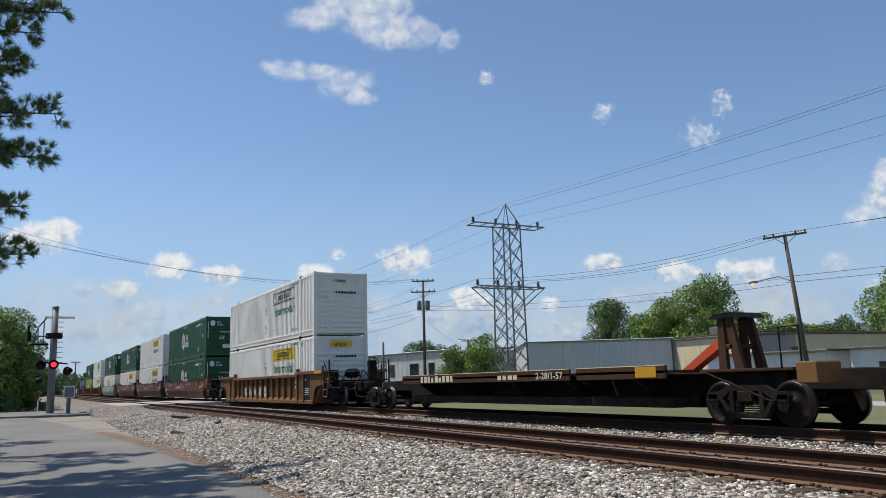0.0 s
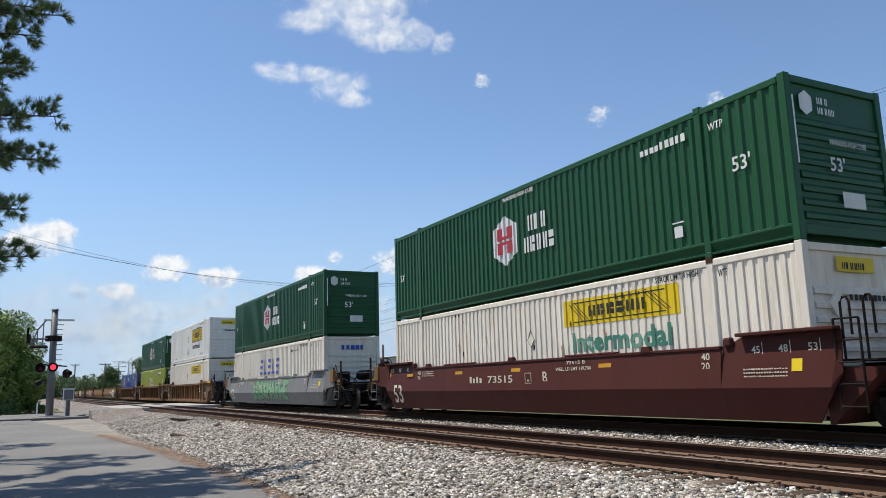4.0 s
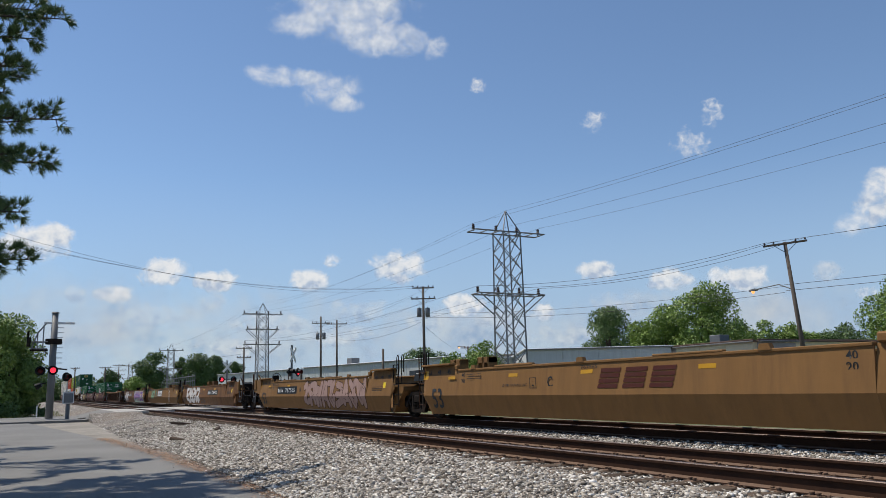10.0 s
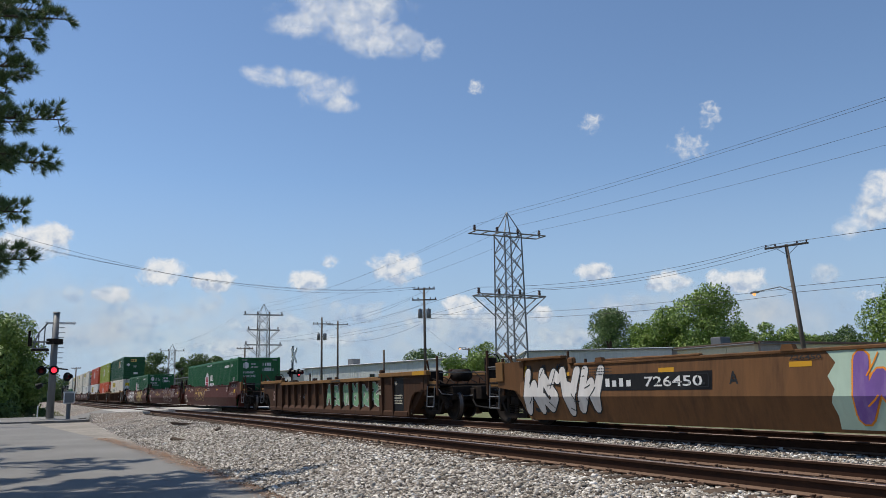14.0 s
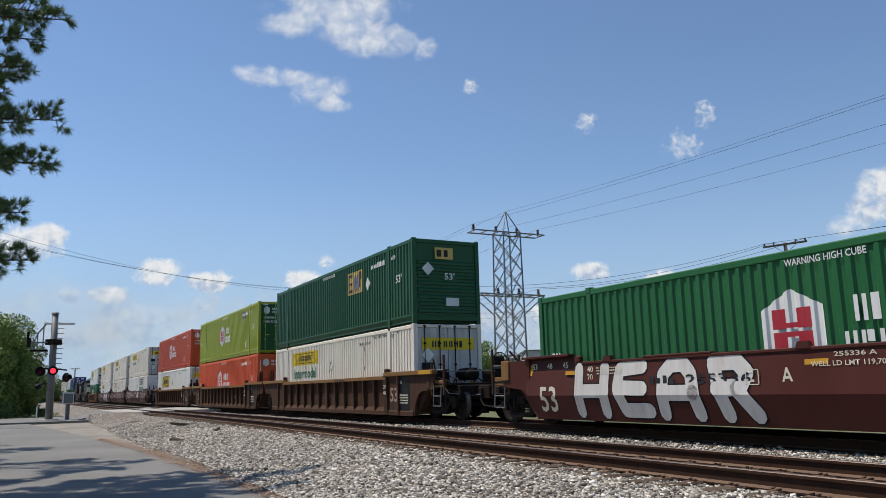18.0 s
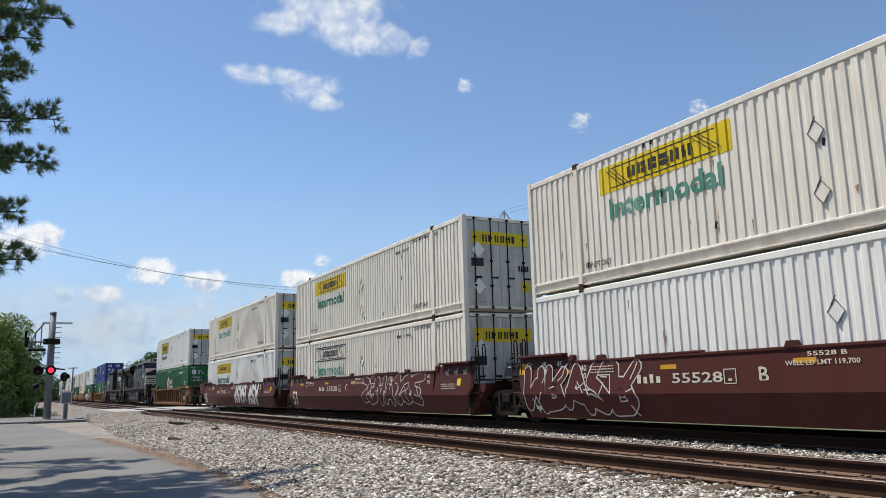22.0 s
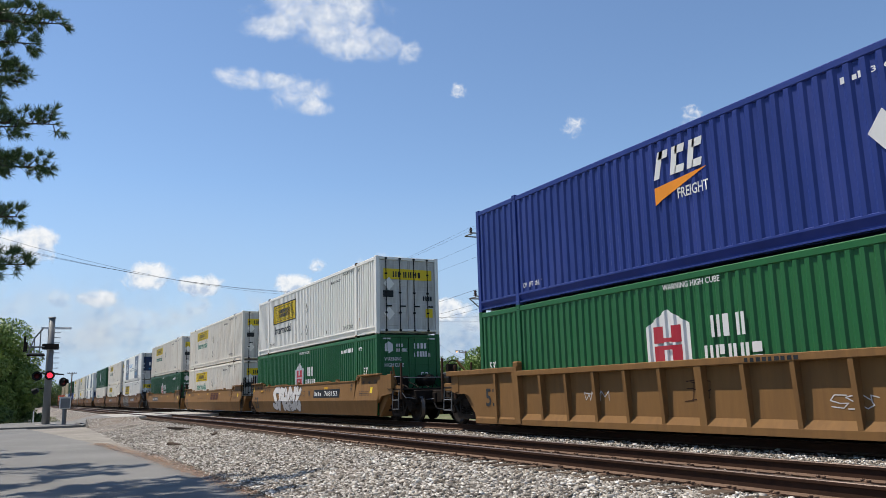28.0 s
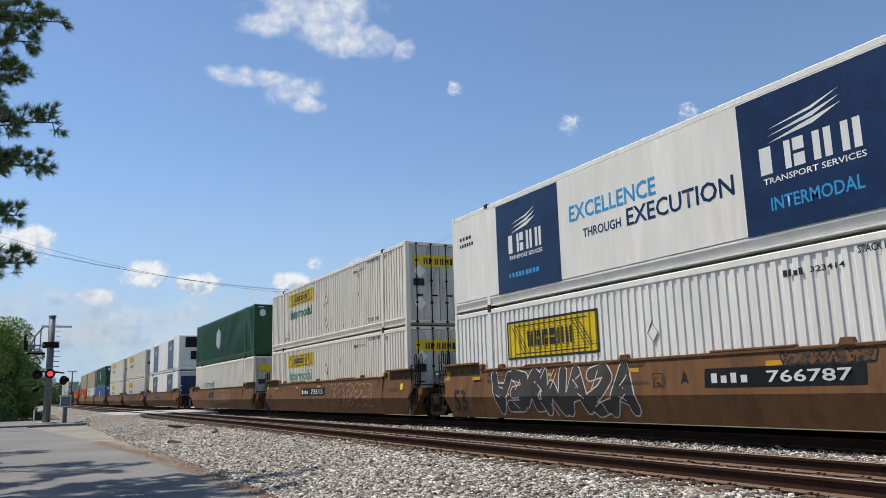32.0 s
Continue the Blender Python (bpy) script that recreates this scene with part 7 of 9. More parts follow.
# ---------------------------------------------------------------- well cars
def well_common(car, front, rear, paint):
    """Floor, end bulkheads, platforms and running gear that all well cars share."""
    floor = Geo()
    for k in range(9):
        x = -7.6 + 15.2 * k / 8
        floor.box(x - 0.12, x + 0.12, -1.2, 1.2, 0.16, 0.197, 0.01)
    floor.box(-8.05, 8.05, -0.25, 0.25, 0.15, 0.19)
    part("well_floor", floor, STEEL_DARK, car, "open floor of cross-beams")
    for s, free in ((1, front), (-1, rear)):
        b = part("bulkhead", Geo().prism([(s * 8.22, 0.15), (s * 8.3, 0.15), (s * 9.1, 0.9), (s * 9.1, 1.02), (s * 8.22, 1.02)], -1.28, 1.28, "y"), paint, car)
        part("end_sill", Geo().box(min(s * 8.3, s * 9.75), max(s * 8.3, s * 9.75), -0.5, 0.5, 0.84, 1.08, 0.02), paint, car)
        if free:
            coupler(car, s * 9.7, s)
            part("platform", Geo().box(min(s * 9.0, s * 10.3), max(s * 9.0, s * 10.3), -1.35, 1.35, 1.05, 1.1, 0.01), STEEL_DARK, car)
            truck(car, s * 9.35)
            for yy in (-1.36, 1.36):
                for xx in (9.45, 10.25):
                    part("stanchion", Geo().box(s * xx - 0.035, s * xx + 0.035, yy - 0.03, yy + 0.03, 0.75, 1.95 if xx > 10 else 1.7, 0.01), PAINT["umber"], car)
            part("handrail", Geo().pipe([(s * 9.45, -1.36, 1.5), (s * 10.25, -1.36, 1.5)], 0.018).tube([(s * 10.28, -1.3, 1.45), (s * 10.28, 1.3, 1.45)], 0.018), GALV, car)
            part("end_post", Geo().box(min(s * 9.15, s * 9.4), max(s * 9.15, s * 9.4), -1.42, -1.2, 0.92, 1.42, 0.02), paint, car)
            part("end_beam", Geo().box(min(s * 9.4, s * 10.25), max(s * 9.4, s * 10.25), -1.34, -1.28, 0.98, 1.2, 0.012), PAINT["tan"], car, "scuffed tan end beam")
            # dark block added in place of the shade under the car's end
            part("end_mass", Geo().box(min(s * 8.6, s * 10.5), max(s * 8.6, s * 10.5), -0.95, 0.95, 0.6, 1.04, 0.03), STEEL_DARK, car)
            part("draft_box", Geo().box(min(s * 10.4, s * 11.1), max(s * 10.4, s * 11.1), -0.3, 0.3, 0.62, 1.02, 0.02), STEEL_DARK, car)
            part("rigging_pipe", Geo().pipe([(s * 9.0, -1.2, 0.95), (s * 9.6, -1.25, 0.8), (s * 10.2, -1.2, 0.9), (s * 10.6, -0.8, 0.75)], 0.022, 6), STEEL_DARK, car)
            part("uncoupling_lever", Geo().pipe([(s * 10.3, -1.35, 0.95), (s * 10.42, -1.3, 0.8), (s * 10.5, -0.5, 0.72), (s * 10.9, -0.15, 0.78)], 0.016, 6), GALV, car)
            part("valve_box", Geo().box(min(s * 8.55, s * 8.95), max(s * 8.55, s * 8.95), -0.95, -0.45, 1.1, 1.55, 0.03), STEEL_DARK, car)
            part("angle_brace", Geo().pipe([(s * 9.45, -1.3, 1.85), (s * 8.95, -0.9, 1.1)], 0.03, 6), paint, car)
            st = Geo()
            for xx in (9.62, 10.1):
                st.tube([(s * xx, -1.38, 1.05), (s * xx, -1.42, 0.42)], 0.018)
            for z in (0.42, 0.72):
                st.cyl((s * 9.62, -1.4, z), (s * 10.1, -1.4, z), 0.018, seg=6)
            part("step", st, GALV, car)
            cyl = Geo().cyl((s * 8.75, 0.1, 1.38), (s * 9.55, 0.1, 1.38), 0.2, seg=16)
            part("air_reservoir", cyl, STEEL_DARK, car, "horizontal brake air reservoir", smooth=True)
            if s > 0:
                bw = Geo()
                for j in range(16):
                    a0, a1 = 2 * math.pi * j / 16, 2 * math.pi * (j + 1) / 16
                    bw.cyl((10.33, 0.6 + 0.27 * math.cos(a0), 1.75 + 0.27 * math.sin(a0)), (10.33, 0.6 + 0.27 * math.cos(a1), 1.75 + 0.27 * math.sin(a1)), 0.018, seg=5)
                for j in range(5):
                    a0 = 2 * math.pi * j / 5
                    bw.cyl((10.33, 0.6, 1.75), (10.33, 0.6 + 0.26 * math.cos(a0), 1.75 + 0.26 * math.sin(a0)), 0.014, seg=5)
                w = part("brake_wheel", bw, STEEL_DARK, car)
                part("brake_stand", Geo().box(10.1, 10.3, 0.42, 0.78, 1.1, 1.9, 0.02), STEEL_DARK, car)
            pipe = Geo()
            for q in range(5):
                yy = -0.9 + 0.4 * q
                pipe.tube([(s * 8.5, yy, 1.12), (s * 8.9, yy, 1.3 + 0.06 * q), (s * 9.4, yy + 0.1, 1.2), (s * 9.8, yy, 1.12)], 0.02, 5)
            part("brake_pipes", pipe, STEEL_DARK, car)
        elif s < 0:
            truck(car, -9.82)
            part("articulation", Geo().box(-10.3, -9.3, -0.45, 0.45, 0.7, 1.05, 0.03), STEEL_DARK, car)
            hs = Geo()
            for q in range(4):
                hs.tube([(-8.9, -0.7 + 0.35 * q, 1.1), (-9.4, -0.7 + 0.35 * q, 0.95), (-10.0, -0.65 + 0.35 * q, 1.0), (-10.7, -0.7 + 0.35 * q, 1.12)], 0.025, 5)
            part("air_hose", hs, BLACKP, car)
        if not free:
            ladder(car, s * 8.75, -1.4, 0.35, 2.0 if s < 0 else 1.75, paint=PAINT["umber"] if s < 0 else STEEL_DARK)
            for xx in (8.62, 9.0):
                part("rail_hoop", Geo().pipe([(s * xx, -1.3, 1.1), (s * xx, -1.3, 2.0), (s * xx + 0.05, -1.3, 2.08), (s * xx + 0.11, -1.3, 2.08), (s * xx + 0.15, -1.3, 2.0), (s * xx + 0.15, -1.3, 1.5)], 0.02, 6), STEEL_DARK, car)
                part("guide_block", Geo().box(s * xx - 0.3, s * xx - 0.24, 0.95, 1.3, 1.1, 1.92, 0.01).box(s * xx - 0.02, s * xx + 0.04, 0.95, 1.3, 1.1, 1.92, 0.01).box(s * xx - 0.3, s * xx + 0.04, 0.95, 1.3, 1.72, 1.92, 0.015), paint, car)
            part("walkway", Geo().box(min(s * 8.3, s * 9.5), max(s * 8.3, s * 9.5), -1.2, 1.2, 1.1, 1.14, 0.01), STEEL_DARK, car)


def ribbed_well(paint_name, front, rear, letter=True, tag=None, seed=1):
    """A well car with outside posts along its sides."""
    paint = PAINT[paint_name]
    chord = PAINT["tan"] if paint_name == "umber" else paint
    words_ = {"brown": "rusty brown", "tan": "yellow-brown", "umber": "dark grimy brown"}[paint_name]
    car = thing("well_car", "%s ribbed intermodal well car" % words_, "rail car", "well cars of the train")
    for turn in (0, 180):
        m = pose(0, 0, 0, 0, 0, turn)
        part("side_sheet", shared((paint_name, "rs"), lambda: Geo().prism([(-1.335, 0.30), (-1.312, 0.30), (-1.312, 1.30), (-1.335, 1.30)], -8.25, 8.25).mesh("side_sheet", paint)), None, car, m=m)
        part("top_chord", shared((paint_name, "rt"), lambda: Geo().box(-6.15, 6.15, -1.50, -1.315, 1.29, 1.42, 0.012).mesh("top_chord", chord)), None, car, m=m)
        part("bottom_chord", shared((paint_name, "rb"), lambda: Geo().prism([(-1.43, 0.09), (-1.20, 0.09), (-1.20, 0.14), (-1.312, 0.18), (-1.312, 0.36), (-1.34, 0.36), (-1.43, 0.22)], -8.2, 8.2).mesh("bottom_chord", paint)), None, car, m=m)
        for s in (-1, 1):
            def end_plate_mesh(s=s):
                g = Geo()
                arc = [(8.25 + 0.62 * (1 - math.cos(a)), 0.1 + 0.78 * math.sin(a)) for a in (0, 0.35, 0.7, 1.0, 1.3, 1.57)]
                out = [(s * x, z) for x, z in [(6.12, 0.09)] + arc + [(9.3, 0.88), (9.62, 0.95), (9.62, 1.40), (6.12, 1.40)]]
                g.prism(out if s > 0 else out[::-1], -1.40, -1.33, "y")
                return g.mesh("end_plate", paint)
            part("end_plate", shared((paint_name, "re", s), end_plate_mesh), None, car, m=m)
            part("end_chord", shared((paint_name, "rc", s), lambda: Geo().box(min(s * 6.0, s * 9.75), max(s * 6.0, s * 9.75), -1.50, -1.315, 1.39, 1.53, 0.015).mesh("end_chord", chord)), None, car, m=m)
            part("wide_post", shared((paint_name, "rw", s), lambda: Geo().prism([(-1.502, 1.42), (-1.318, 1.42), (-1.318, 0.12), (-1.45, 0.12)], s * 6.1 - 0.13, s * 6.1 + 0.13).mesh("wide_post", paint)), None, car, m=m)
            part("guide_block", shared((paint_name, "rg", s), lambda: Geo().box(s * 6.1 - 0.12, s * 6.1 + 0.12, -1.47, -1.315, 1.52, 1.66, 0.03).mesh("guide_block", paint)), None, car, m=m)
        for k in range(11 if turn == 0 else 0):
            x = -5.05 + 1.01 * k
            w = 0.085 if k == 5 else 0.045
            part("post", shared((paint_name, "rp", w), lambda: Geo().prism([(-1.49, 1.29), (-1.33, 1.29), (-1.33, 0.16), (-1.425, 0.16)], -w, w).mesh("post", paint)), None, car, m=m @ pose(x, 0, 0))
        for x in (-7.1, 7.1):
            part("post", shared((paint_name, "rq"), lambda: Geo().prism([(-1.49, 1.39), (-1.40, 1.39), (-1.40, 0.14), (-1.46, 0.14)], -0.05, 0.05).mesh("post", paint)), None, car, m=m @ pose(x, 0, 0))
    well_common(car, front, rear, paint)
    y = -1.337
    lettering("53", -6.95 if seed in (5, 6) else (-7.7 if seed % 2 else 6.35), -1.408, 0.55, 0.45, 0.62, DARKT if paint_name != "umber" else PINKP, car)
    for z, t in ((0.98, "20"), (0.78, "40")):
        lettering(t, 6.02, -1.508, z, 0.13, 0.2, CREAMP, car)
    bars([(6.95, 7.9, 0.14, 1.36)], BLACKP, car, -1.408, "black_panel", "black stencil panel")
    lettering("48", 7.2, -1.413, 1.12, 0.12, 0.16, CREAMP, car)
    for k in range(4):
        bars(word_bars(7.05 + 0.05 * (k % 2), 7.82, 0.74 - 0.085 * k, 0.785 - 0.085 * k, 13, seed=k), CREAMP, car, -1.413, "stencil_bar")
    if seed in (5, 6):
        bars([(-8.05, -7.18, 0.14, 1.36)], BLACKP, car, -1.41, "black_panel", "black stencil panel")
        lettering("125T", -8.0, -1.415, 0.42, 0.27, 0.78, CREAMP, car)
        lettering("53", -8.0, -1.415, 1.0, 0.12, 0.18, CREAMP, car)
        lettering("48", -7.55, -1.415, 1.0, 0.12, 0.18, CREAMP, car)
        bars(word_bars(-7.95, -7.3, 0.22, 0.25, 13) + word_bars(-7.95, -7.3, 0.29, 0.32, 13), CREAMP, car, -1.415, "stencil_bar")
    if front:
        bars([(8.75, 9.6, 1.4, 1.52)], YELLOWD, car, -1.503, "yellow_marking")
    bars(word_bars(1.1, 2.2, 1.31, 1.38, 9), DARKT, car, -1.503, "number_bar")
    rnd = random.Random(seed)
    if tag:
        graffiti(car, seed, *tag, lambda z: -1.336, *rnd.choice([(SPRAYW, CRIMSON), (SPRAYW, PINKP)]) if seed != 77 else (SPRAYG, SPRAYW))
    for k in range(3):
        x, z = -4.6 + 3.03 * k + rnd.choice((0, 1.01)) + 0.06, rnd.uniform(0.5, 0.7)
        graffiti(car, seed + 31 * k, x, x + rnd.uniform(0.6, 0.85), z, z + rnd.uniform(0.25, 0.45), lambda q: -1.336, None, SPRAYW if (seed + k) % 2 else (PAINT["umber"] if paint_name != "umber" else PAINT["brown"]), 3, pen=0.009)
    return car


def fold_y(z):
    """The folded side: the upper plate leans out, the lower one leans in."""
    return -float(np.interp(z, [0.17, 0.72, 1.62], [1.335, 1.495, 1.395]))


# by car: where its number, its letter stand, the number, on a black panel or not
CAR_TEXT = {8: (1.13, 0.46, "767565", True), 9: (None, -1.87, "", False), 10: (-5.19, -1.65, "767565", True), 11: (1.01, 0.34, "726450", True), 12: (None, -3.84, "", False),
            13: (-5.34, -1.84, "726450", True), 15: (-4.1, -0.95, "255336", False), 16: (-4.1, -1.03, "255336", False), 17: (-4.1, -1.03, "255336", False), 21: (-4.24, -1.29, "55528", False),
            22: (-4.24, -1.16, "55528", False), 23: (-4.24, -1.13, "55528", False), 26: (1.63, 0.94, "768153", True), 27: (None, -1.23, "", False), 28: (-5.2, -1.6, "768153", True), 29: (1.56, 0.97, "766787", True)}


def folded_well(paint_name, front, rear, seed=1, tag=None, plate_text=True, letter="B", logo=None):
    """A well car with smooth folded side plates."""
    paint = PAINT[paint_name]
    words_ = {"tan": "yellow-brown", "maroon": "maroon", "grey": "grey", "umber": "dark grimy brown", "brown": "rusty brown"}[paint_name]
    ink = {"tan": DARKT, "brown": DARKT}.get(paint_name, CREAMP)
    car = thing("well_car", "%s smooth-sided intermodal well car" % words_, "rail car", "well cars of the train")
    sec = lambda top: [(fold_y(0.17), 0.17), (fold_y(0.17) + 0.02, 0.17), (fold_y(0.72) + 0.03, 0.72), (fold_y(top) + 0.03, top), (fold_y(top), top), (fold_y(0.72), 0.72)]
    for turn in (0, 180):
        m = pose(0, 0, 0, 0, 0, turn)
        part("side_plate", shared((paint_name, "fs"), lambda: Geo().prism(sec(1.43), -6.3, 6.3).mesh("side_plate", paint)), None, car, m=m)
        for s in (-1, 1):
            def end_side(s=s):
                g = Geo()
                top = 1.60
                rows = [(6.302, 0.17, 1.43), (6.75, 0.17, top), (8.1, 0.17, top), (8.45, 0.62, top), (8.62, 0.95, top)]
                for x, lo, hi in rows:
                    g.v += [(s * x, fold_y(z) + (0.06 if z > 0.8 else 0.0) + d, z) for d in (0, 0.022) for z in (lo, max(lo + 0.01, 0.72), hi)]
                for i in range(len(rows) - 1):
                    a, b = 6 * i, 6 * i + 6
                    for p, q in ((0, 1), (1, 2), (4, 3), (5, 4), (2, 5), (3, 0)):
                        g.f.append((a + p, a + q, b + q, b + p))
                e = 6 * (len(rows) - 1)
                g.f += [(0, 1, 4, 3), (1, 2, 5, 4), (e, e + 1, e + 4, e + 3), (e + 1, e + 2, e + 5, e + 4)]
                return g.mesh("end_side", paint)
            part("end_side", shared((paint_name, "fe", s), end_side), None, car, m=m)
        part("top_chord", shared((paint_name, "ft"), lambda: Geo().box(-6.3, 6.3, -1.445, -1.32, 1.40, 1.46, 0.012).mesh("top_chord", paint)), None, car, m=m)
        for s in (-1, 1):
            part("end_chord", shared((paint_name, "fc", s), lambda: Geo().box(min(s * 6.7, s * 8.6), max(s * 6.7, s * 8.6), -1.50, -1.315, 1.595, 1.655, 0.012).mesh("end_chord", paint)), None, car, m=m)
            part("guide_block", shared((paint_name, "fg", s), lambda: Geo().box(s * 6.45 - 0.1, s * 6.45 + 0.1, -1.43, -1.315, 1.44, 1.6, 0.03).mesh("guide_block", paint)), None, car, m=m)
    well_common(car, front, rear, paint)
    for s, free in ((1, front), (-1, rear)):
        if free:
            for y0, y1 in ((-1.43, -1.37), (1.37, 1.43)):
                out = [(s * 8.4, 0.62), (s * 8.75, 0.86), (s * 9.62, 0.95), (s * 9.62, 1.56), (s * 8.4, 1.59)]
                part("end_wing", Geo().prism(out if s > 0 else out[::-1], y0, y1, "y"), paint, car)
            part("end_cap", Geo().box(min(s * 9.3, s * 9.66), max(s * 9.3, s * 9.66), -1.47, -1.36, 1.1, 1.6, 0.015), PAINT["tan"], car, "scuffed tan end cap")
    off = lambda z: fold_y(z) - 0.004

    def flat(spec, mat, name, label=""):
        g = Geo()
        for x0, x1, z0, z1 in spec:
            lean = lambda z: 0.068 * (z - 0.72) if min(abs(x0), abs(x1)) > 6.6 and z > 0.8 else 0.0
            ya, yb = off(z0) + lean(z0), off(z1) + lean(z1)
            g.quad((x0, ya, z0), (x1, ya, z0), (x1, yb, z1), (x0, yb, z1))
        return part(name, g, mat, car, label)

    me = words("53", 0.56, ink).copy()
    me.transform(Matrix.Translation((-7.95, -0.006, 0.36)) @ Matrix.Diagonal((0.92, 1, 1, 1)))
    part("lettering", draped(me, fold_y), None, car)
    for k, t_ in enumerate(("53", "48", "45")):
        lettering(t_, -8.3 + 0.62 * k, fold_y(1.40) + 0.032, 1.34, 0.13, 0.2, ink, car)
    for k, t_ in enumerate(("45", "48", "53")):
        lettering(t_, 6.95 + 0.55 * k, fold_y(1.36) + 0.030, 1.3, 0.12, 0.18, ink, car)
        bars([(7.17 + 0.55 * k, 7.185 + 0.55 * k, 1.28, 1.48)], ink, car, fold_y(1.38) + 0.026, "tick")
    for k, t_ in enumerate(("40", "20")):
        lettering(t_, 5.85, off(1.3 - 0.16 * k) - 0.004, 1.22 - 0.17 * k, 0.13, 0.2, ink, car)
    for k, t_ in enumerate(("40", "20")):
        lettering(t_, -6.1, off(1.3 - 0.16 * k) - 0.004, 1.22 - 0.17 * k, 0.13, 0.2, ink, car)
    for x in (-6.9, -3.6, -0.6, 2.9):
        flat([(x, x + 0.42, 1.18, 1.265)], YELLOWD, "yellow_marking")
    flat([(7.75, 7.95, 0.98, 1.18)], YELLOWP, "yellow_notice")
    pl = flat([(-9.35 + 0.02, -8.64, 1.18, 1.52)], BLACKP, "end_panel", "black load panel")
    lettering("125 T", -9.25, off(1.4) + 0.045, 1.26, 0.17, 0.5, SILVERP, car)
    flat([(-8.62, -8.3, 1.2, 1.46)], YELLOWD, "yellow_marking")
    rnd = random.Random(seed)
    if logo:
        lx, ground, pale = logo
        if ground:
            flat([(lx, lx + 2.6, 0.78, 1.36)], ground, "logo_panel", "dark panel with a pale block logo")
        z0, z1 = 0.86, 1.28
        g = Geo()
        for q in (0.15, 0.95, 1.75):
            for zz in (0.0, 0.11, 0.22, 0.33):
                a, b_, c, d = lx + q + zz * 0.3, lx + q + 0.64 + zz * 0.3, z0 + zz, z0 + zz + 0.085
                g.quad((a, off(c) - 0.006, c), (b_, off(c) - 0.006, c), (b_ + 0.03, off(d) - 0.006, d), (a + 0.03, off(d) - 0.006, d))
        part("logo_bar", g, pale, car, "plain block logo")
    x0, lx_, digits, panel = CAR_TEXT.get(seed, (-2.7, 0.8, "73515", paint_name in ("tan", "umber", "brown")))
    white = CREAMP if not panel else SILVERP
    if x0 is not None:
        if panel:
            flat([(x0, x0 + 3.12, 0.84, 1.18)], BLACKP, "number_panel", "black panel with a white number")
            bars(word_bars(x0 + 0.17, x0 + 1.05, 0.92, 1.09, 4, seed=8), white, car, off(1.0) - 0.014, "mark_bar")
            lettering(digits, x0 + 1.35, off(1.0) - 0.014, 0.915, 0.185, 1.55, white, car, "number")
        else:
            gold = DARKT if seed == 17 else GOLDP if digits == "255336" else white
            bars(word_bars(x0, x0 + 0.72, 0.92, 1.09, 4, seed=8), gold, car, off(1.0) - 0.012, "mark_bar")
            lettering(digits, x0 + 0.95, off(1.0) - 0.012, 0.915, 0.18, 0.27 * len(digits) - 0.1, gold, car, "number")
    lettering(letter, lx_, off(1.05) - 0.010, 0.9, 0.25, 0.22, ink, car)
    bars([(lx_ - 0.72, lx_ - 0.70, 0.88, 1.14), (lx_ - 0.46, lx_ - 0.44, 0.88, 1.14), (lx_ - 0.72, lx_ - 0.44, 0.88, 0.895), (lx_ - 0.72, lx_ - 0.44, 1.125, 1.14), (lx_ - 0.62, lx_ - 0.54, 0.93, 0.97)], ink, car, off(1.0) - 0.02, "small_mark")
    if not panel and x0 is not None:
        lettering("WELL LD LMT 119,700", lx_ + 0.55, off(1.16) - 0.010, 1.15, 0.075, 1.3, ink, car)
        lettering(digits + " " + letter, lx_ + 0.95, off(1.3) - 0.010, 1.29, 0.07, 0.7, ink, car)
    else:
        lettering("LD LMT 117,700 PER UNIT", lx_ - 2.0, off(0.98) - 0.012, 0.94, 0.06, 1.15, ink, car)
        lettering(digits or "767565", -0.6, off(1.3) - 0.010, 1.29, 0.07, 0.6, ink, car)
    for k in range(3):
        bars(word_bars(6.8, 7.7, 1.02 - 0.06 * k, 1.045 - 0.06 * k, 17, seed=k), ink, car, fold_y(0.97) + 0.002, "stencil_bar")
    for k in range(3):
        bars(word_bars(-5.75, -4.95, 1.29 - 0.06 * k, 1.315 - 0.06 * k, 13, seed=k), ink, car, off(1.2) - 0.02, "stencil_bar")
    lip = Geo()
    for x in (-3.4, 2.6):
        lip.box(x - 0.9, x + 0.9, -1.45, -1.34, 1.45, 1.5, 0.015)
    part("lashing_ledge", lip, paint, car)
    for x in (-5.4, -0.6, 4.4):
        part("lifting_lug", Geo().prism([(x - 0.14, 1.44), (x - 0.09, 1.55), (x + 0.09, 1.55), (x + 0.14, 1.44)], -1.46, -1.36, "y"), paint, car)
    if tag:
        for q in (tag if isinstance(tag[0], tuple) else (tag,)):
            if q[4] is PURPLEP:
                pts = [(q[0] - 0.35 + 0.12 * math.sin(3 * k), 0.22 + 0.2 * k) for k in range(7)] + [(q[1] + 0.3 - 0.1 * math.sin(2 * k), 1.42 - 0.2 * k) for k in range(7)]
                bg = Geo().add([(px, -0.004, pz) for px, pz in pts], [tuple(range(len(pts)))])
                part("graffiti_ground", draped(bg.mesh("graffiti_ground", MINTP), fold_y), None, car, "pale mint sprayed ground")
            graffiti(car, seed, *q[:4], fold_y, *q[4:])
    return car


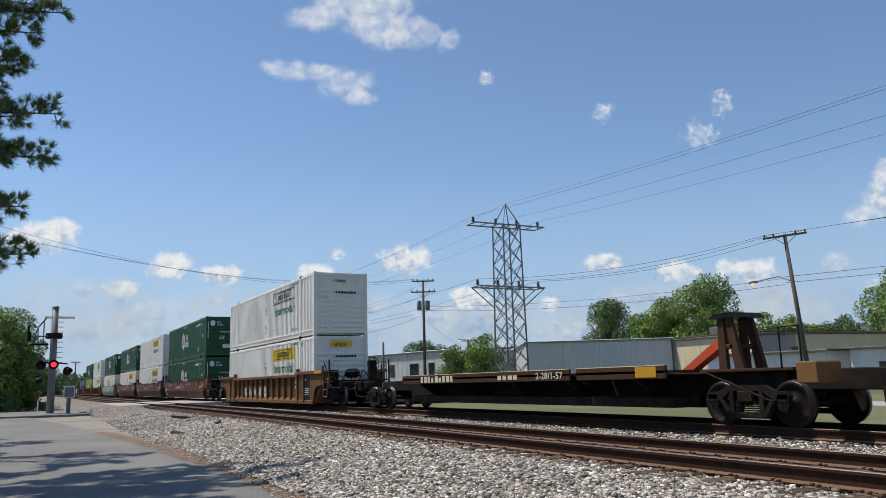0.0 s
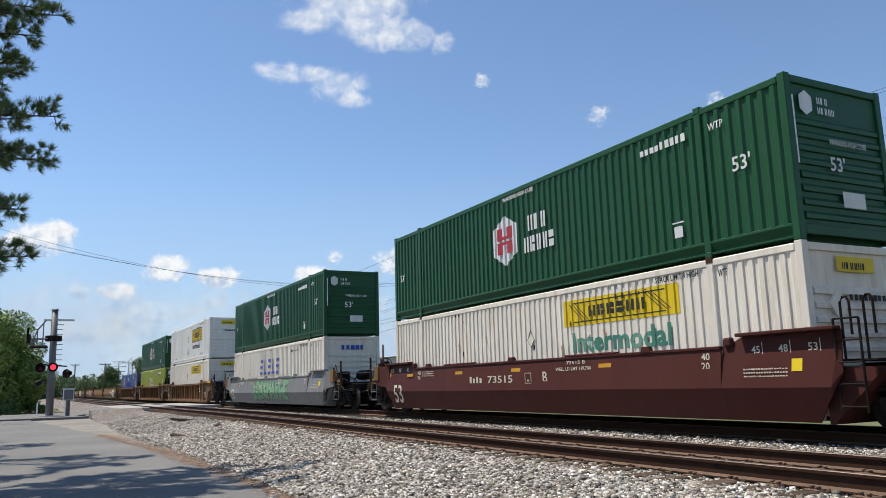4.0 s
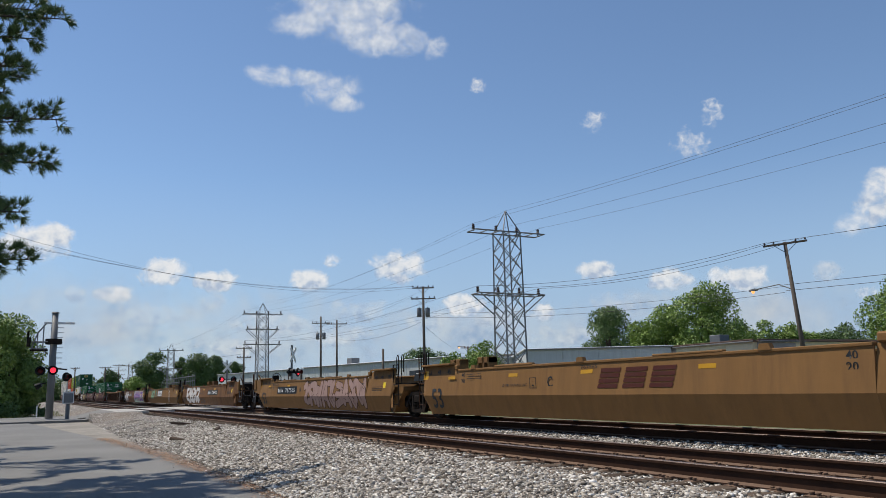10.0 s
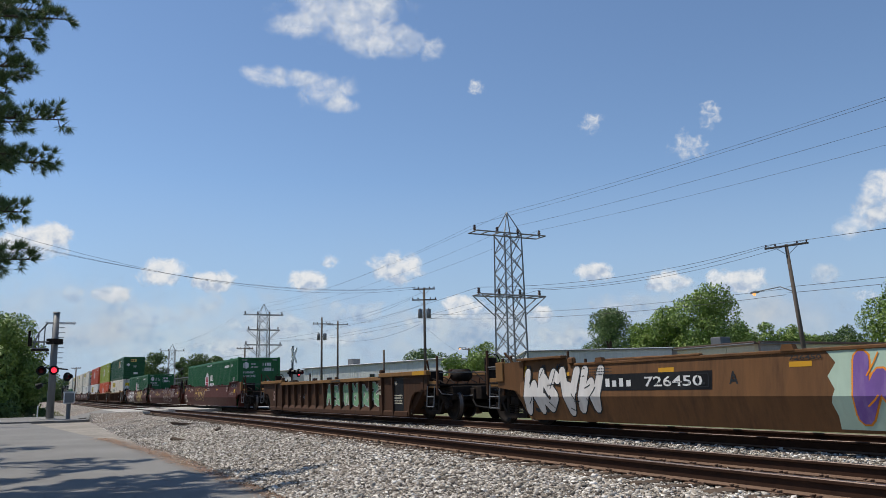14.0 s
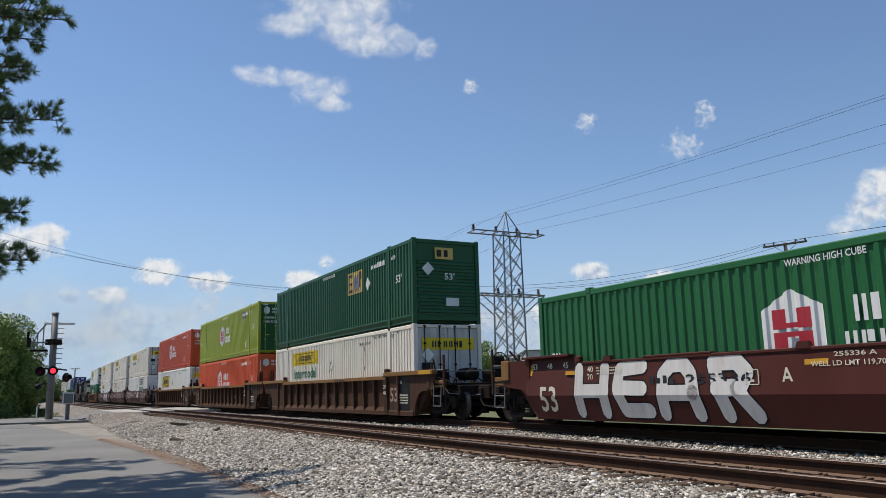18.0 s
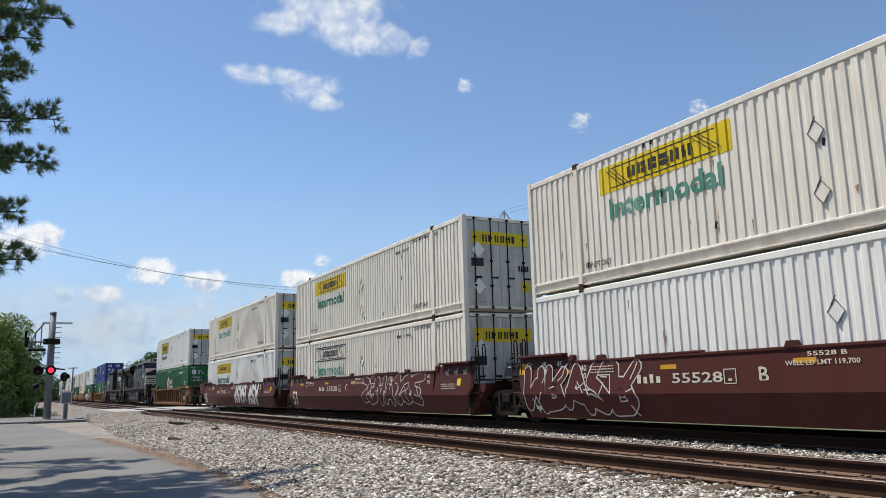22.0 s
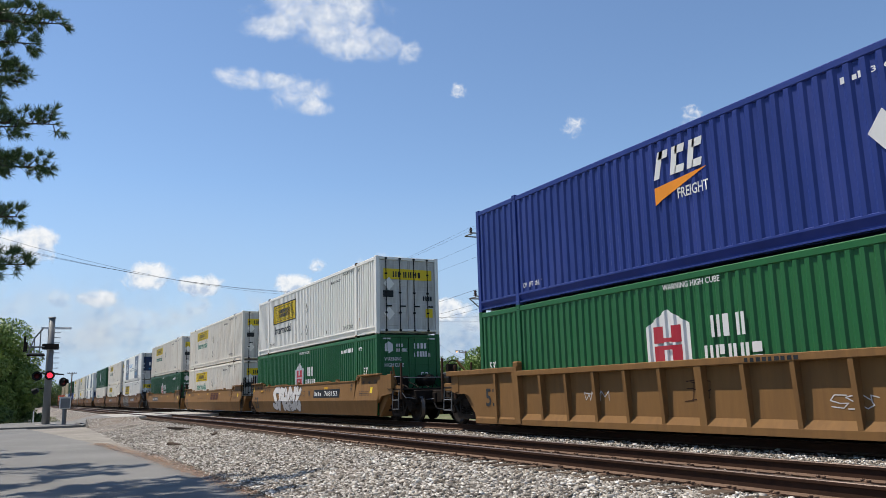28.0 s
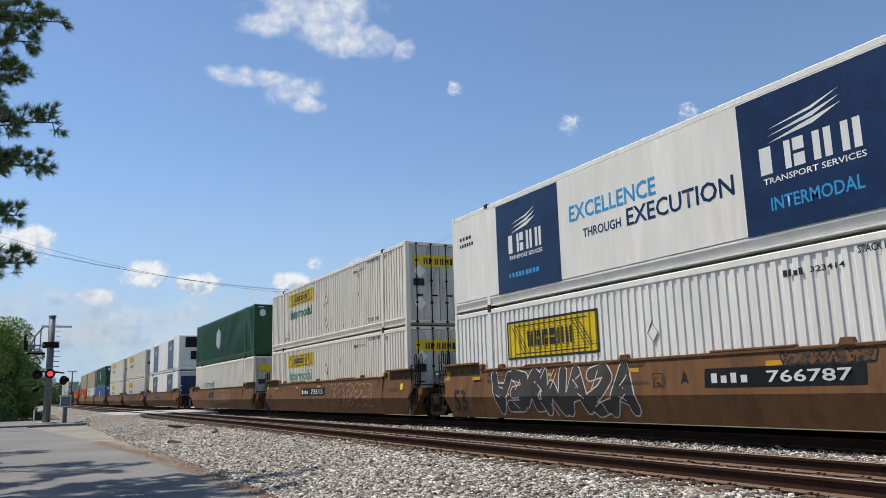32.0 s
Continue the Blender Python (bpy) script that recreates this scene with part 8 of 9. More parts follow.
# ---------------------------------------------------------------- spine car
def spine_unit(hitch):
    car = thing("spine_car", "rusty black intermodal spine car with side platforms", "rail car", "spine cars of the train")
    part("centre_sill", Geo().prism([(-0.45, 0.28), (0.45, 0.28), (0.5, 0.95), (-0.5, 0.95)], -6.9, 6.6).box(-8.6, 8.6, -0.4, 0.4, 0.62, 0.98, 0.02), STEEL_DARK, car)
    for x0, x1 in ((-5.4, 3.7), (3.95, 6.75)):
        part("side_platform", Geo().box(x0, x1, -1.5, -0.5, 0.98, 1.03).box(x0, x1, -1.5, -1.44, 0.87, 1.13, 0.01), PAINT["umber"], car, "rusty dark brown edged wheel platform")
        part("worn_edge", Geo().box(x0 + 0.02, x1 - 0.02, -1.503, -1.43, 1.118, 1.136, 0.004), PAINT["beige"], car, "edge worn pale")
    part("side_platform", Geo().box(-5.4, 6.75, 0.5, 1.5, 0.98, 1.03, 0.005), STEEL_DARK, car)
    part("under_plate", Geo().box(-5.2, 6.6, -1.2, 1.2, 0.30, 0.5, 0.01), STEEL_DARK, car)
    for x in (-4.6, -2.0, 0.8, 3.2, 3.82, 5.6):
        part("bracket", Geo().prism([(-1.44, 0.98), (-0.5, 0.98), (-0.5, 0.35)], x - 0.06, x + 0.06), STEEL_DARK, car)
    h = part("hitch", Geo().prism([(7.02, 1.0), (7.22, 1.0), (7.2, 2.0), (7.06, 2.0)], -0.34, -0.25, "y").prism([(7.02, 1.0), (7.22, 1.0), (7.2, 2.0), (7.06, 2.0)], 0.25, 0.34, "y").prism([(7.4, 1.0), (7.62, 1.0), (7.38, 2.0), (7.24, 2.0)], -0.33, -0.24, "y").prism([(7.4, 1.0), (7.62, 1.0), (7.38, 2.0), (7.24, 2.0)], 0.24, 0.33, "y").box(7.1, 7.4, -0.33, 0.33, 1.4, 1.5, 0.02), PAINT["umber"], car, "raised trailer hitch with a flat head plate")
    part("hitch_brace", Geo().prism([(5.75, 1.0), (6.05, 1.0), (7.15, 1.6), (7.05, 1.76)], -0.12, 0.12, "y"), PAINT["red"], h, "faded red hitch brace")
    part("head_plate", Geo().prism([(6.9, 2.0), (7.02, 2.1), (7.5, 2.1), (7.58, 2.0)], -0.4, 0.4, "y"), BLACKP, h)
    part("deck_plate", Geo().box(6.3, 8.9, -0.6, 0.6, 0.96, 1.02, 0.01), PAINT["umber"], car)
    part("end_block", Geo().box(9.5, 9.9, -1.3, -0.7, 0.75, 1.1, 0.02), PAINT["tan"], car, "scuffed tan end block")
    lettering("2-28/1-57", 2.35, -1.506, 0.92, 0.15, 1.1, CREAMP, car)
    bars(word_bars(-4.0, -1.8, 0.90, 1.08, 9, seed=4) + word_bars(0.6, 1.6, 0.92, 1.07, 4, seed=5), CREAMP, car, -1.506, "number_bar")
    bars([(5.9, 6.5, 0.9, 1.11)], YELLOWD, car, -1.507, "yellow_marking")
    part("handrail", Geo().pipe([(-8.3, -1.0, 1.0), (-8.3, -1.0, 1.7), (-7.9, -1.0, 1.7), (-7.9, -1.0, 1.0)], 0.02), BLACKP, car)
    part("grab_iron", Geo().pipe([(6.6, -1.3, 0.95), (7.6, -1.3, 0.95), (8.9, -1.2, 0.45)], 0.02), STEEL_DARK, car)
    return car


# ---------------------------------------------------------------- locomotives
LOCO = painted("locomotive_black", (0.016, 0.0155, 0.0165), (0.038, 0.034, 0.030), 0.42, wear=0.6, scale=1.2)
LOCOG = painted("locomotive_grime", (0.013, 0.012, 0.0115), (0.030, 0.025, 0.020), 0.8, wear=0.7, streak=False, scale=3)
LOCOT = painted("dusty_sill", (0.085, 0.060, 0.042), (0.05, 0.037, 0.028), 0.9, wear=0.8, scale=4)
LOCOD = painted("dusty_black_panel", (0.042, 0.039, 0.036), (0.075, 0.064, 0.052), 0.65, wear=0.7, scale=2)
RAILY = painted("pale_handrail", (0.60, 0.49, 0.26), (0.4, 0.32, 0.17), 0.5, wear=0.3)
HEADLAMP = painted("headlamp_glass", (0.40, 0.40, 0.37), (0.2, 0.2, 0.19), 0.2, wear=0.3, streak=False, gloss=0.5)


def horse_flash(parent, y, x, z):
    """Stripes, a dark leaping shape and plain bars of the emblem on the hood side."""
    g = Geo()
    for k in range(5):
        zz = z + 0.46 - 0.115 * k
        g.quad((x - 0.03 * k, y, zz), (x + 1.75 - 0.22 * k, y, zz + 0.05), (x + 1.8 - 0.2 * k, y, zz + 0.12), (x + 0.02 - 0.03 * k, y, zz + 0.07))
    st = part("stripes", g, CREAMP, parent)
    h = Geo().add([(x + 1.75, y - 0.002, z + 0.55), (x + 2.1, y - 0.002, z + 0.02), (x + 2.45, y - 0.002, z), (x + 2.5, y - 0.002, z + 0.2), (x + 2.2, y - 0.002, z + 0.5), (x + 2.05, y - 0.002, z + 0.62)], [(0, 1, 2, 3, 4, 5)])
    part("animal_flash", h, CREAMP, st, "cream leaping flash")
    i = Geo()
    for q in (2.5, 3.22):
        for zz in (0.05, 0.26, 0.47):
            i.quad((x + q + zz * 0.15, y, z + zz), (x + q + 0.56 + zz * 0.15, y, z + zz), (x + q + 0.6 + zz * 0.15, y, z + zz + 0.17), (x + q + 0.03 + zz * 0.15, y, z + zz + 0.17))
    part("initial_bar", i, CREAMP, st)
    bars(word_bars(x + 2.0, x + 3.65, z - 0.34, z - 0.12, 7, seed=3) + word_bars(x + 1.95, x + 3.7, z - 0.68, z - 0.46, 8, seed=5), CREAMP, st, y, "name_bar")


def locomotive(number):
    """A six-axle diesel locomotive, its cab at +x; length about 22.3 m."""
    l = thing("locomotive", "black six-axle diesel locomotive with cream nose stripes", "locomotive", "locomotives")
    part("frame", Geo().prism([(-10.6, 1.25), (-10.2, 1.1), (9.2, 1.1), (9.4, 1.3), (10.55, 1.3), (10.55, 1.6), (-10.6, 1.6)], -1.36, 1.36, "y"), LOCOG, l)
    part("walkway", Geo().box(-10.6, 10.5, -1.5, 1.5, 1.60, 1.68, 0.015), LOCOG, l)
    for yy in (-1.575, 1.5):
        part("side_sill", Geo().box(-10.45, 0.7, yy, yy + 0.075, 1.52, 1.69, 0.01).box(0.7, 9.3, yy, yy + 0.075, 1.56, 1.70, 0.01), LOCOT, l, "dusty tan side sill")
    part("engine_hood", Geo().prism([(-1.0, 1.68), (1.0, 1.68), (1.0, 3.95), (0.8, 4.18), (-0.8, 4.18), (-1.0, 3.95)], -5.2, 0.76), LOCO, l)
    part("electric_cabinet", Geo().prism([(-1.5, 1.68), (1.5, 1.68), (1.5, 4.22), (1.2, 4.42), (-1.2, 4.42), (-1.5, 4.22)], 0.75, 5.87), LOCO, l)
    rad = part("radiator", Geo().prism([(-1.0, 1.68), (1.0, 1.68), (1.0, 3.2), (1.4, 3.6), (1.46, 3.9), (-1.46, 3.9), (-1.4, 3.6), (-1.0, 3.2)], -10.35, -5.2), LOCOG, l, "flared radiator section")
    part("radiator_wing", Geo().prism([(-1.56, 3.86), (1.56, 3.86), (1.56, 4.12), (1.3, 4.3), (-1.3, 4.3), (-1.56, 4.12)], -10.4, -4.45), LOCO, rad)
    part("screen", Geo().quad((-10.1, -1.06, 3.24), (-5.4, -1.06, 3.24), (-5.4, -1.41, 3.57), (-10.1, -1.41, 3.57)), BLACKP, rad, "black radiator screen")
    for k in range(8):
        part("louver", Geo().box(-9.9 + 0.56 * k, -9.62 + 0.56 * k, -1.03, -0.995, 1.95, 3.05, 0.012), BLACKP, rad)
    for k in range(13):
        d = part("hood_door", Geo().box(-5.1 + 0.44 * k, -4.69 + 0.44 * k, -1.022, -1.0, 1.75, 3.75, 0.01), LOCO, l)
        if k % 2:
            part("latch", Geo().box(-5.06 + 0.44 * k, -5.0 + 0.44 * k, -1.04, -1.02, 2.6, 2.72, 0.005), GALV, d)
    for k, (x, w) in enumerate(((0.85, 1.15), (2.05, 0.95), (3.05, 0.95), (4.05, 0.9), (5.0, 0.78))):
        d = part("cabinet_door", Geo().box(x, x + w, -1.525, -1.5, 2.42, 3.62, 0.012), LOCO, l)
        part("latch", Geo().box(x + w - 0.12, x + w - 0.06, -1.545, -1.52, 2.9, 3.05, 0.005), LOCOG, d)
        part("lower_panel", Geo().box(x, x + w, -1.52, -1.5, 1.74, 2.38, 0.012), LOCOD, l)
    for x0, x1, z0, z1 in ((0.95, 1.85, 3.72, 4.12), (2.95, 3.6, 3.72, 4.16), (3.85, 4.35, 3.72, 4.16), (4.55, 4.95, 3.86, 4.16), (5.15, 5.6, 3.68, 4.18)):
        v = part("vent", Geo().box(x0, x1, -1.53, -1.5, z0, z1, 0.015), BLACKP, l)
        n = int((x1 - x0) / 0.1)
        for j in range(n):
            part("slat", Geo().box(x0 + 0.04 + 0.1 * j, x0 + 0.08 + 0.1 * j, -1.545, -1.53, z0 + 0.03, z1 - 0.03), LOCOG, v)
    for x in (3.35, 4.62):
        v = part("vent", Geo().box(x, x + 0.5, -1.54, -1.52, 1.95, 2.28, 0.01), LOCOG, l)
        for j in range(5):
            part("slat", Geo().prism([(-1.56, 1.985 + 0.06 * j), (-1.54, 1.975 + 0.06 * j), (-1.54, 2.01 + 0.06 * j)], x + 0.03, x + 0.47), GALV, v)
    part("exhaust", Geo().box(-3.3, -1.7, -0.5, 0.5, 4.18, 4.42, 0.04), LOCOG, l)
    for yy in (-0.35, 0.0, 0.35):
        part("horn", Geo().cyl((-0.75, yy, 4.3), (-0.2, yy, 4.36), 0.05, 0.11, 10).box(-0.62, -0.5, yy - 0.03, yy + 0.03, 4.18, 4.3), LOCOG, l)
    # cab
    cab_ = part("cab", Geo().prism([(5.87, 1.68), (8.06, 1.68), (8.06, 3.66), (7.94, 4.2), (7.94, 4.26), (5.87, 4.26)], -1.5, 1.5, "y"), LOCO, l)
    part("roof", Geo().prism([(-1.52, 4.25), (-0.98, 4.60), (-0.7, 4.66), (0.7, 4.66), (0.98, 4.60), (1.52, 4.25)], 5.8, 7.93), LOCOD, cab_, "sloped dusty cab roof")
    part("roof_front", Geo().prism([(-1.51, 4.2), (-1.51, 4.25), (-0.97, 4.61), (-0.7, 4.67), (0.7, 4.67), (0.97, 4.61), (1.51, 4.25), (1.51, 4.2)], 7.93, 8.0), CREAMP, cab_, "cream band above the windscreen")
    for s in (-1, 1):
        nb = part("number_box", Geo().box(7.98, 8.12, min(s * 0.28, s * 0.95), max(s * 0.28, s * 0.95), 4.33, 4.58, 0.02), BLACKP, cab_, "black number box")
        lettering(number, 8.125, -0.9 if s < 0 else 0.33, 4.38, 0.155, 0.57, CREAMP, nb, "number", 90)
        part("headlight", Geo().cyl((7.98, s * 0.13, 4.46), (8.14, s * 0.13, 4.46), 0.115, seg=16), HEADLAMP, cab_)
        part("windscreen", Geo().quad((8.075, min(s * 0.1, s * 1.36), 3.72), (8.075, max(s * 0.1, s * 1.36), 3.72), (7.975, max(s * 0.1, s * 1.3), 4.16), (7.975, min(s * 0.1, s * 1.3), 4.16)), GLASS, cab_, "dark windscreen pane")
        part("wiper", Geo().pipe([(8.11, s * 0.3, 3.72), (8.06, s * 1.0, 3.86)], 0.012, 5), LOCOG, cab_)
        part("windscreen_post", Geo().prism([(8.07, 3.68), (8.1, 3.68), (7.99, 4.2), (7.96, 4.2)], s * 1.42 - 0.06, s * 1.42 + 0.06, "y"), LOCO, cab_)
    part("windscreen_post", Geo().prism([(8.07, 3.68), (8.1, 3.68), (7.99, 4.2), (7.96, 4.2)], -0.08, 0.08, "y"), LOCO, cab_)
    w = part("side_window", Geo().box(5.98, 7.74, -1.515, -1.49, 3.42, 4.1, 0.01), BLACKP, cab_)
    for x0, x1 in ((6.0, 6.36), (6.44, 6.82), (6.86, 7.24), (7.3, 7.7)):
        p = part("pane", Geo().box(x0 + 0.03, x1 - 0.03, -1.535, -1.516, 3.47, 4.05), GLASS, w)
        part("window_frame", Geo().box(x0, x0 + 0.03, -1.545, -1.51, 3.44, 4.08).box(x1 - 0.03, x1, -1.545, -1.51, 3.44, 4.08).box(x0, x1, -1.547, -1.512, 3.41, 3.45), GALV, p)
    part("blind", Geo().box(7.0, 7.17, -1.548, -1.537, 3.5, 4.05), SILVERP, w, "pale window blind")
    part("sun_visor", Geo().prism([(-1.49, 4.17), (-1.78, 4.03), (-1.78, 4.06), (-1.49, 4.21)], 5.95, 7.75), LOCOD, cab_)
    for k in range(3):
        part("roof_vent", Geo().box(6.1 + 0.6 * k, 6.45 + 0.6 * k, -0.75, -0.45, 4.64, 4.72, 0.02), LOCOG, cab_)
    # nose: full width at the cab, drawn in towards the front
    plan = [(8.06, -1.5, 3.66), (9.15, -1.5, 3.16), (9.92, -0.52, 3.54), (9.92, 0.52, 3.54), (9.15, 1.5, 3.16), (8.06, 1.5, 3.66)]
    n = Geo().add([(x, y, 1.68) for x, y, z in plan] + plan, [(k, k + 1, k + 7, k + 6) for k in range(5)] + [(6, 8, 9, 11), (6, 7, 8), (9, 10, 11), (0, 6, 11, 5)])
    nose = part("nose", n, LOCO, l)
    st = Geo()
    e = 0.004
    nx, ny = 0.98 / 1.246, -0.77 / 1.246
    for k in range(5):
        z0, z1 = 2.735 - 0.185 * k, 2.86 - 0.185 * k
        xs = 8.47 + 0.13 * k
        st.quad((xs + 0.06, -1.5 - e, z0), (9.15, -1.5 - e, z0), (9.15, -1.5 - e, z1), (xs, -1.5 - e, z1))
        st.quad((9.15 + nx * e, -1.5 + ny * e, z0), (9.92 + nx * e, -0.52 + ny * e, z0), (9.92 + nx * e, -0.52 + ny * e, z1), (9.15 + nx * e, -1.5 + ny * e, z1))
        st.quad((9.92 + e, -0.52, z0), (9.92 + e, 0.52, z0), (9.92 + e, 0.52, z1), (9.92 + e, -0.52, z1))
        st.quad((9.92 + nx * e, 0.52 - ny * e, z0), (9.15 + nx * e, 1.5 - ny * e, z0), (9.15 + nx * e, 1.5 - ny * e, z1), (9.92 + nx * e, 0.52 - ny * e, z1))
    part("nose_stripes", st, CREAMP, nose, "cream stripes round the nose")
    q = lambda f, z, d: (9.15 + 0.77 * f + nx * d, -1.5 + 0.98 * f + ny * d, z)
    em = Geo().quad(q(0.8, 2.02, 0.008), q(1.0, 2.02, 0.008), q(1.0, 2.86, 0.008), q(0.92, 2.86, 0.008)).quad((9.93, -0.52, 2.02), (9.93, 0.1, 2.02), (9.93, 0.1, 2.86), (9.93, -0.52, 2.86))
    part("emblem_panel", em, CREAMP, nose, "cream emblem patch on the nose")
    part("emblem", Geo().add([(9.936, -0.4, 2.1), (9.936, -0.05, 2.15), (9.936, 0.05, 2.55), (9.936, -0.1, 2.75), (9.936, -0.25, 2.45), (9.936, -0.45, 2.4)], [(0, 1, 2, 3, 4, 5)]), BLACKP, nose, "dark leaping shape")
    part("nose_door", Geo().box(9.92, 9.95, 0.12, 0.5, 1.72, 3.4, 0.02), LOCO, nose)
    part("grab_iron", Geo().pipe([q(0.2, 2.7, 0.05), q(0.48, 2.7, 0.05)], 0.014, 6).tube([q(0.55, 2.1, 0.05), q(0.8, 2.1, 0.05)], 0.014, 6), LOCOG, nose)
    part("plate", Geo().box(9.0, 9.1, -1.506, -1.5, 3.2, 3.28), SILVERP, nose, "small white plate")
    lettering(number, 6.2, -1.506, 2.68, 0.38, 1.15, SILVERP, l, "number")
    bars(word_bars(6.6, 6.85, 2.5, 2.57, 2) + word_bars(6.0, 6.4, 2.46, 2.5, 6), SILVERP, l, -1.506, "stencil_bar")
    bars([(8.27, 8.6, 1.88, 2.14)], CREAMP, l, -1.506, "notice", "cream notice plate")
    horse_flash(l, -1.03, -4.6, 2.86)
    for x in (5.98, 7.06):
        v = part("vent", Geo().box(x - 0.06, x + 0.76, -1.525, -1.5, 1.75, 2.5, 0.02), BLACKP, l)
        for k in range(10):
            part("slat", Geo().prism([(-1.55, 1.825 + 0.062 * k), (-1.525, 1.815 + 0.062 * k), (-1.525, 1.85 + 0.062 * k)], x, x + 0.69), GALV, v)
    # pilots, steps, rails
    for s in (1, -1):
        plow = [(s * 10.3, 1.3), (s * 10.55, 1.3), (s * 10.62, 0.8), (s * 10.95, 0.2), (s * 10.8, 0.14), (s * 10.3, 0.3)]
        part("pilot", Geo().prism(plow if s > 0 else plow[::-1], -1.45, 1.45, "y"), BLACKP, l, "dark snowplough pilot")
        coupler(l, s * 10.0, s)
        sp = part("step_well", Geo().prism([(s * 9.15, 1.55), (s * 9.3, 1.55), (s * 9.62, 0.32), (s * 9.48, 0.32)][::s], -1.56, -1.2, "y").box(min(s * 9.3, s * 10.3), max(s * 9.3, s * 10.3), -1.22, -1.2, 0.3, 1.6), LOCOG, l, "boarding steps")
        for k in range(5):
            part("step", Geo().box(s * 9.97 - 0.36 + 0.01 * k, s * 9.97 + 0.36, -1.55, -1.22, 0.34 + 0.29 * k, 0.38 + 0.29 * k, 0.006), LOCOG, sp)
            part("step_edge", Geo().box(s * 9.97 - 0.35 + 0.01 * k, s * 9.97 + 0.35, -1.562, -1.551, 0.352 + 0.29 * k, 0.382 + 0.29 * k), RAILY, sp, "pale step edge")
        part("handrail", Geo().pipe([(s * 9.34, -1.59, 0.86), (s * 9.36, -1.6, 1.7), (s * 9.62, -1.58, 2.42), (s * 9.74, -1.5, 2.48)], 0.017, 8), RAILY, l, "pale cream grab rail")
        part("handrail", Geo().pipe([(s * 10.2, -1.45, 1.05), (s * 10.02, -1.59, 1.15), (s * 9.98, -1.6, 1.7), (s * 10.2, -1.58, 2.45), (s * 10.5, -1.5, 2.55)], 0.017, 8), RAILY, l, "pale cream grab rail")
        part("end_rail", Geo().pipe([(s * 10.5, -1.5, 2.55), (s * 10.5, -0.5, 2.55), (s * 10.5, -0.5, 1.68)], 0.022).tube([(s * 10.5, 1.5, 1.68), (s * 10.5, 1.5, 2.55), (s * 10.5, 0.5, 2.55), (s * 10.5, 0.5, 1.68)], 0.022), LOCO, l)
        for yy in (-0.95, 0.95):
            part("ditch_light", Geo().cyl((s * 10.3, yy, 1.9), (s * 10.46, yy, 1.9), 0.095, seg=14), HEADLAMP, l)
        part("air_hose", Geo().pipe([(s * 10.6, -0.6, 1.1), (s * 10.85, -0.65, 0.7), (s * 10.95, -0.55, 0.45)], 0.03, 6).tube([(s * 10.6, -0.9, 1.1), (s * 10.85, -0.95, 0.75), (s * 10.95, -0.85, 0.5)], 0.03, 6), BLACKP, l)
    for yy in (-1.55, 1.55):
        part("side_rail", Geo().pipe([(-10.2, yy, 2.6), (0.2, yy, 2.6), (0.75, yy, 3.15), (5.8, yy, 3.2)], 0.016), LOCOG, l)
        for k in range(8):
            part("stanchion", Geo().cyl((-10.1 + 1.46 * k, yy, 1.66), (-10.1 + 1.46 * k, yy, 2.6), 0.02, seg=6), LOCOG, l)
    part("underbody", Geo().box(-9.6, 9.2, -0.75, 0.75, 0.62, 1.12, 0.03), BLACKP, l)
    part("fuel_tank", Geo().prism([(-1.5, 0.5), (-1.2, 0.19), (1.2, 0.19), (1.5, 0.5), (1.5, 0.8), (-1.5, 0.8)], -4.2, 3.55), LOCOD, l)
    for x0, x1 in ((-4.15, -3.2), (1.6, 3.5)):
        part("equipment_box", Geo().box(x0, x1, -1.5, -0.9, 0.78, 1.32, 0.03), LOCOD, l)
    part("back_plate", Geo().box(-3.2, 1.6, -0.9, 0.9, 0.78, 1.3), BLACKP, l)
    for x0, x1 in ((-2.95, -0.95), (-0.52, 1.48)):
        part("air_reservoir", Geo().cyl((x0, -1.25, 1.02), (x0 + 0.1, -1.25, 1.02), 0.14, 0.215, 18).cyl((x0 + 0.1, -1.25, 1.02), (x1 - 0.1, -1.25, 1.02), 0.215, seg=18).cyl((x1 - 0.1, -1.25, 1.02), (x1, -1.25, 1.02), 0.215, 0.14, 18), LOCOD, l, "long grey air reservoir", smooth=True)
    for x in (9.0, 3.9, -4.7):
        part("brake_cylinder", Geo().cyl((x - 0.3, -1.4, 1.05), (x, -1.4, 1.05), 0.11, seg=12), LOCOD, l)
    lw = shared("loco_wheel", lambda: loco_wheels())
    for s in (-1, 1):
        t = part("truck", shared("loco_truck", lambda: loco_truck()), None, l, "three-axle truck with coil springs", pose(s * 6.75, 0, 0))
        for x in (-1.98, 0, 1.98):
            part("wheelset", lw, None, t, "", pose(x, 0, 0))
    return l


def loco_wheels():
    g = Geo()
    r = 0.52
    for s in (-1, 1):
        g.lathe_y([(s * 0.86, 0.0), (s * 0.86, 0.14), (s * 0.78, 0.2), (s * 0.78, 0.4), (s * 0.82, 0.43), (s * 0.82, r - 0.01), (s * 0.72, r + 0.004), (s * 0.70, r + 0.026), (s * 0.68, r + 0.02), (s * 0.68, 0.0)], 0, r, 28)
    g.cyl((0, -1.0, r), (0, 1.0, r), 0.1, seg=12)
    return g.mesh("wheelset", WHEEL, True)


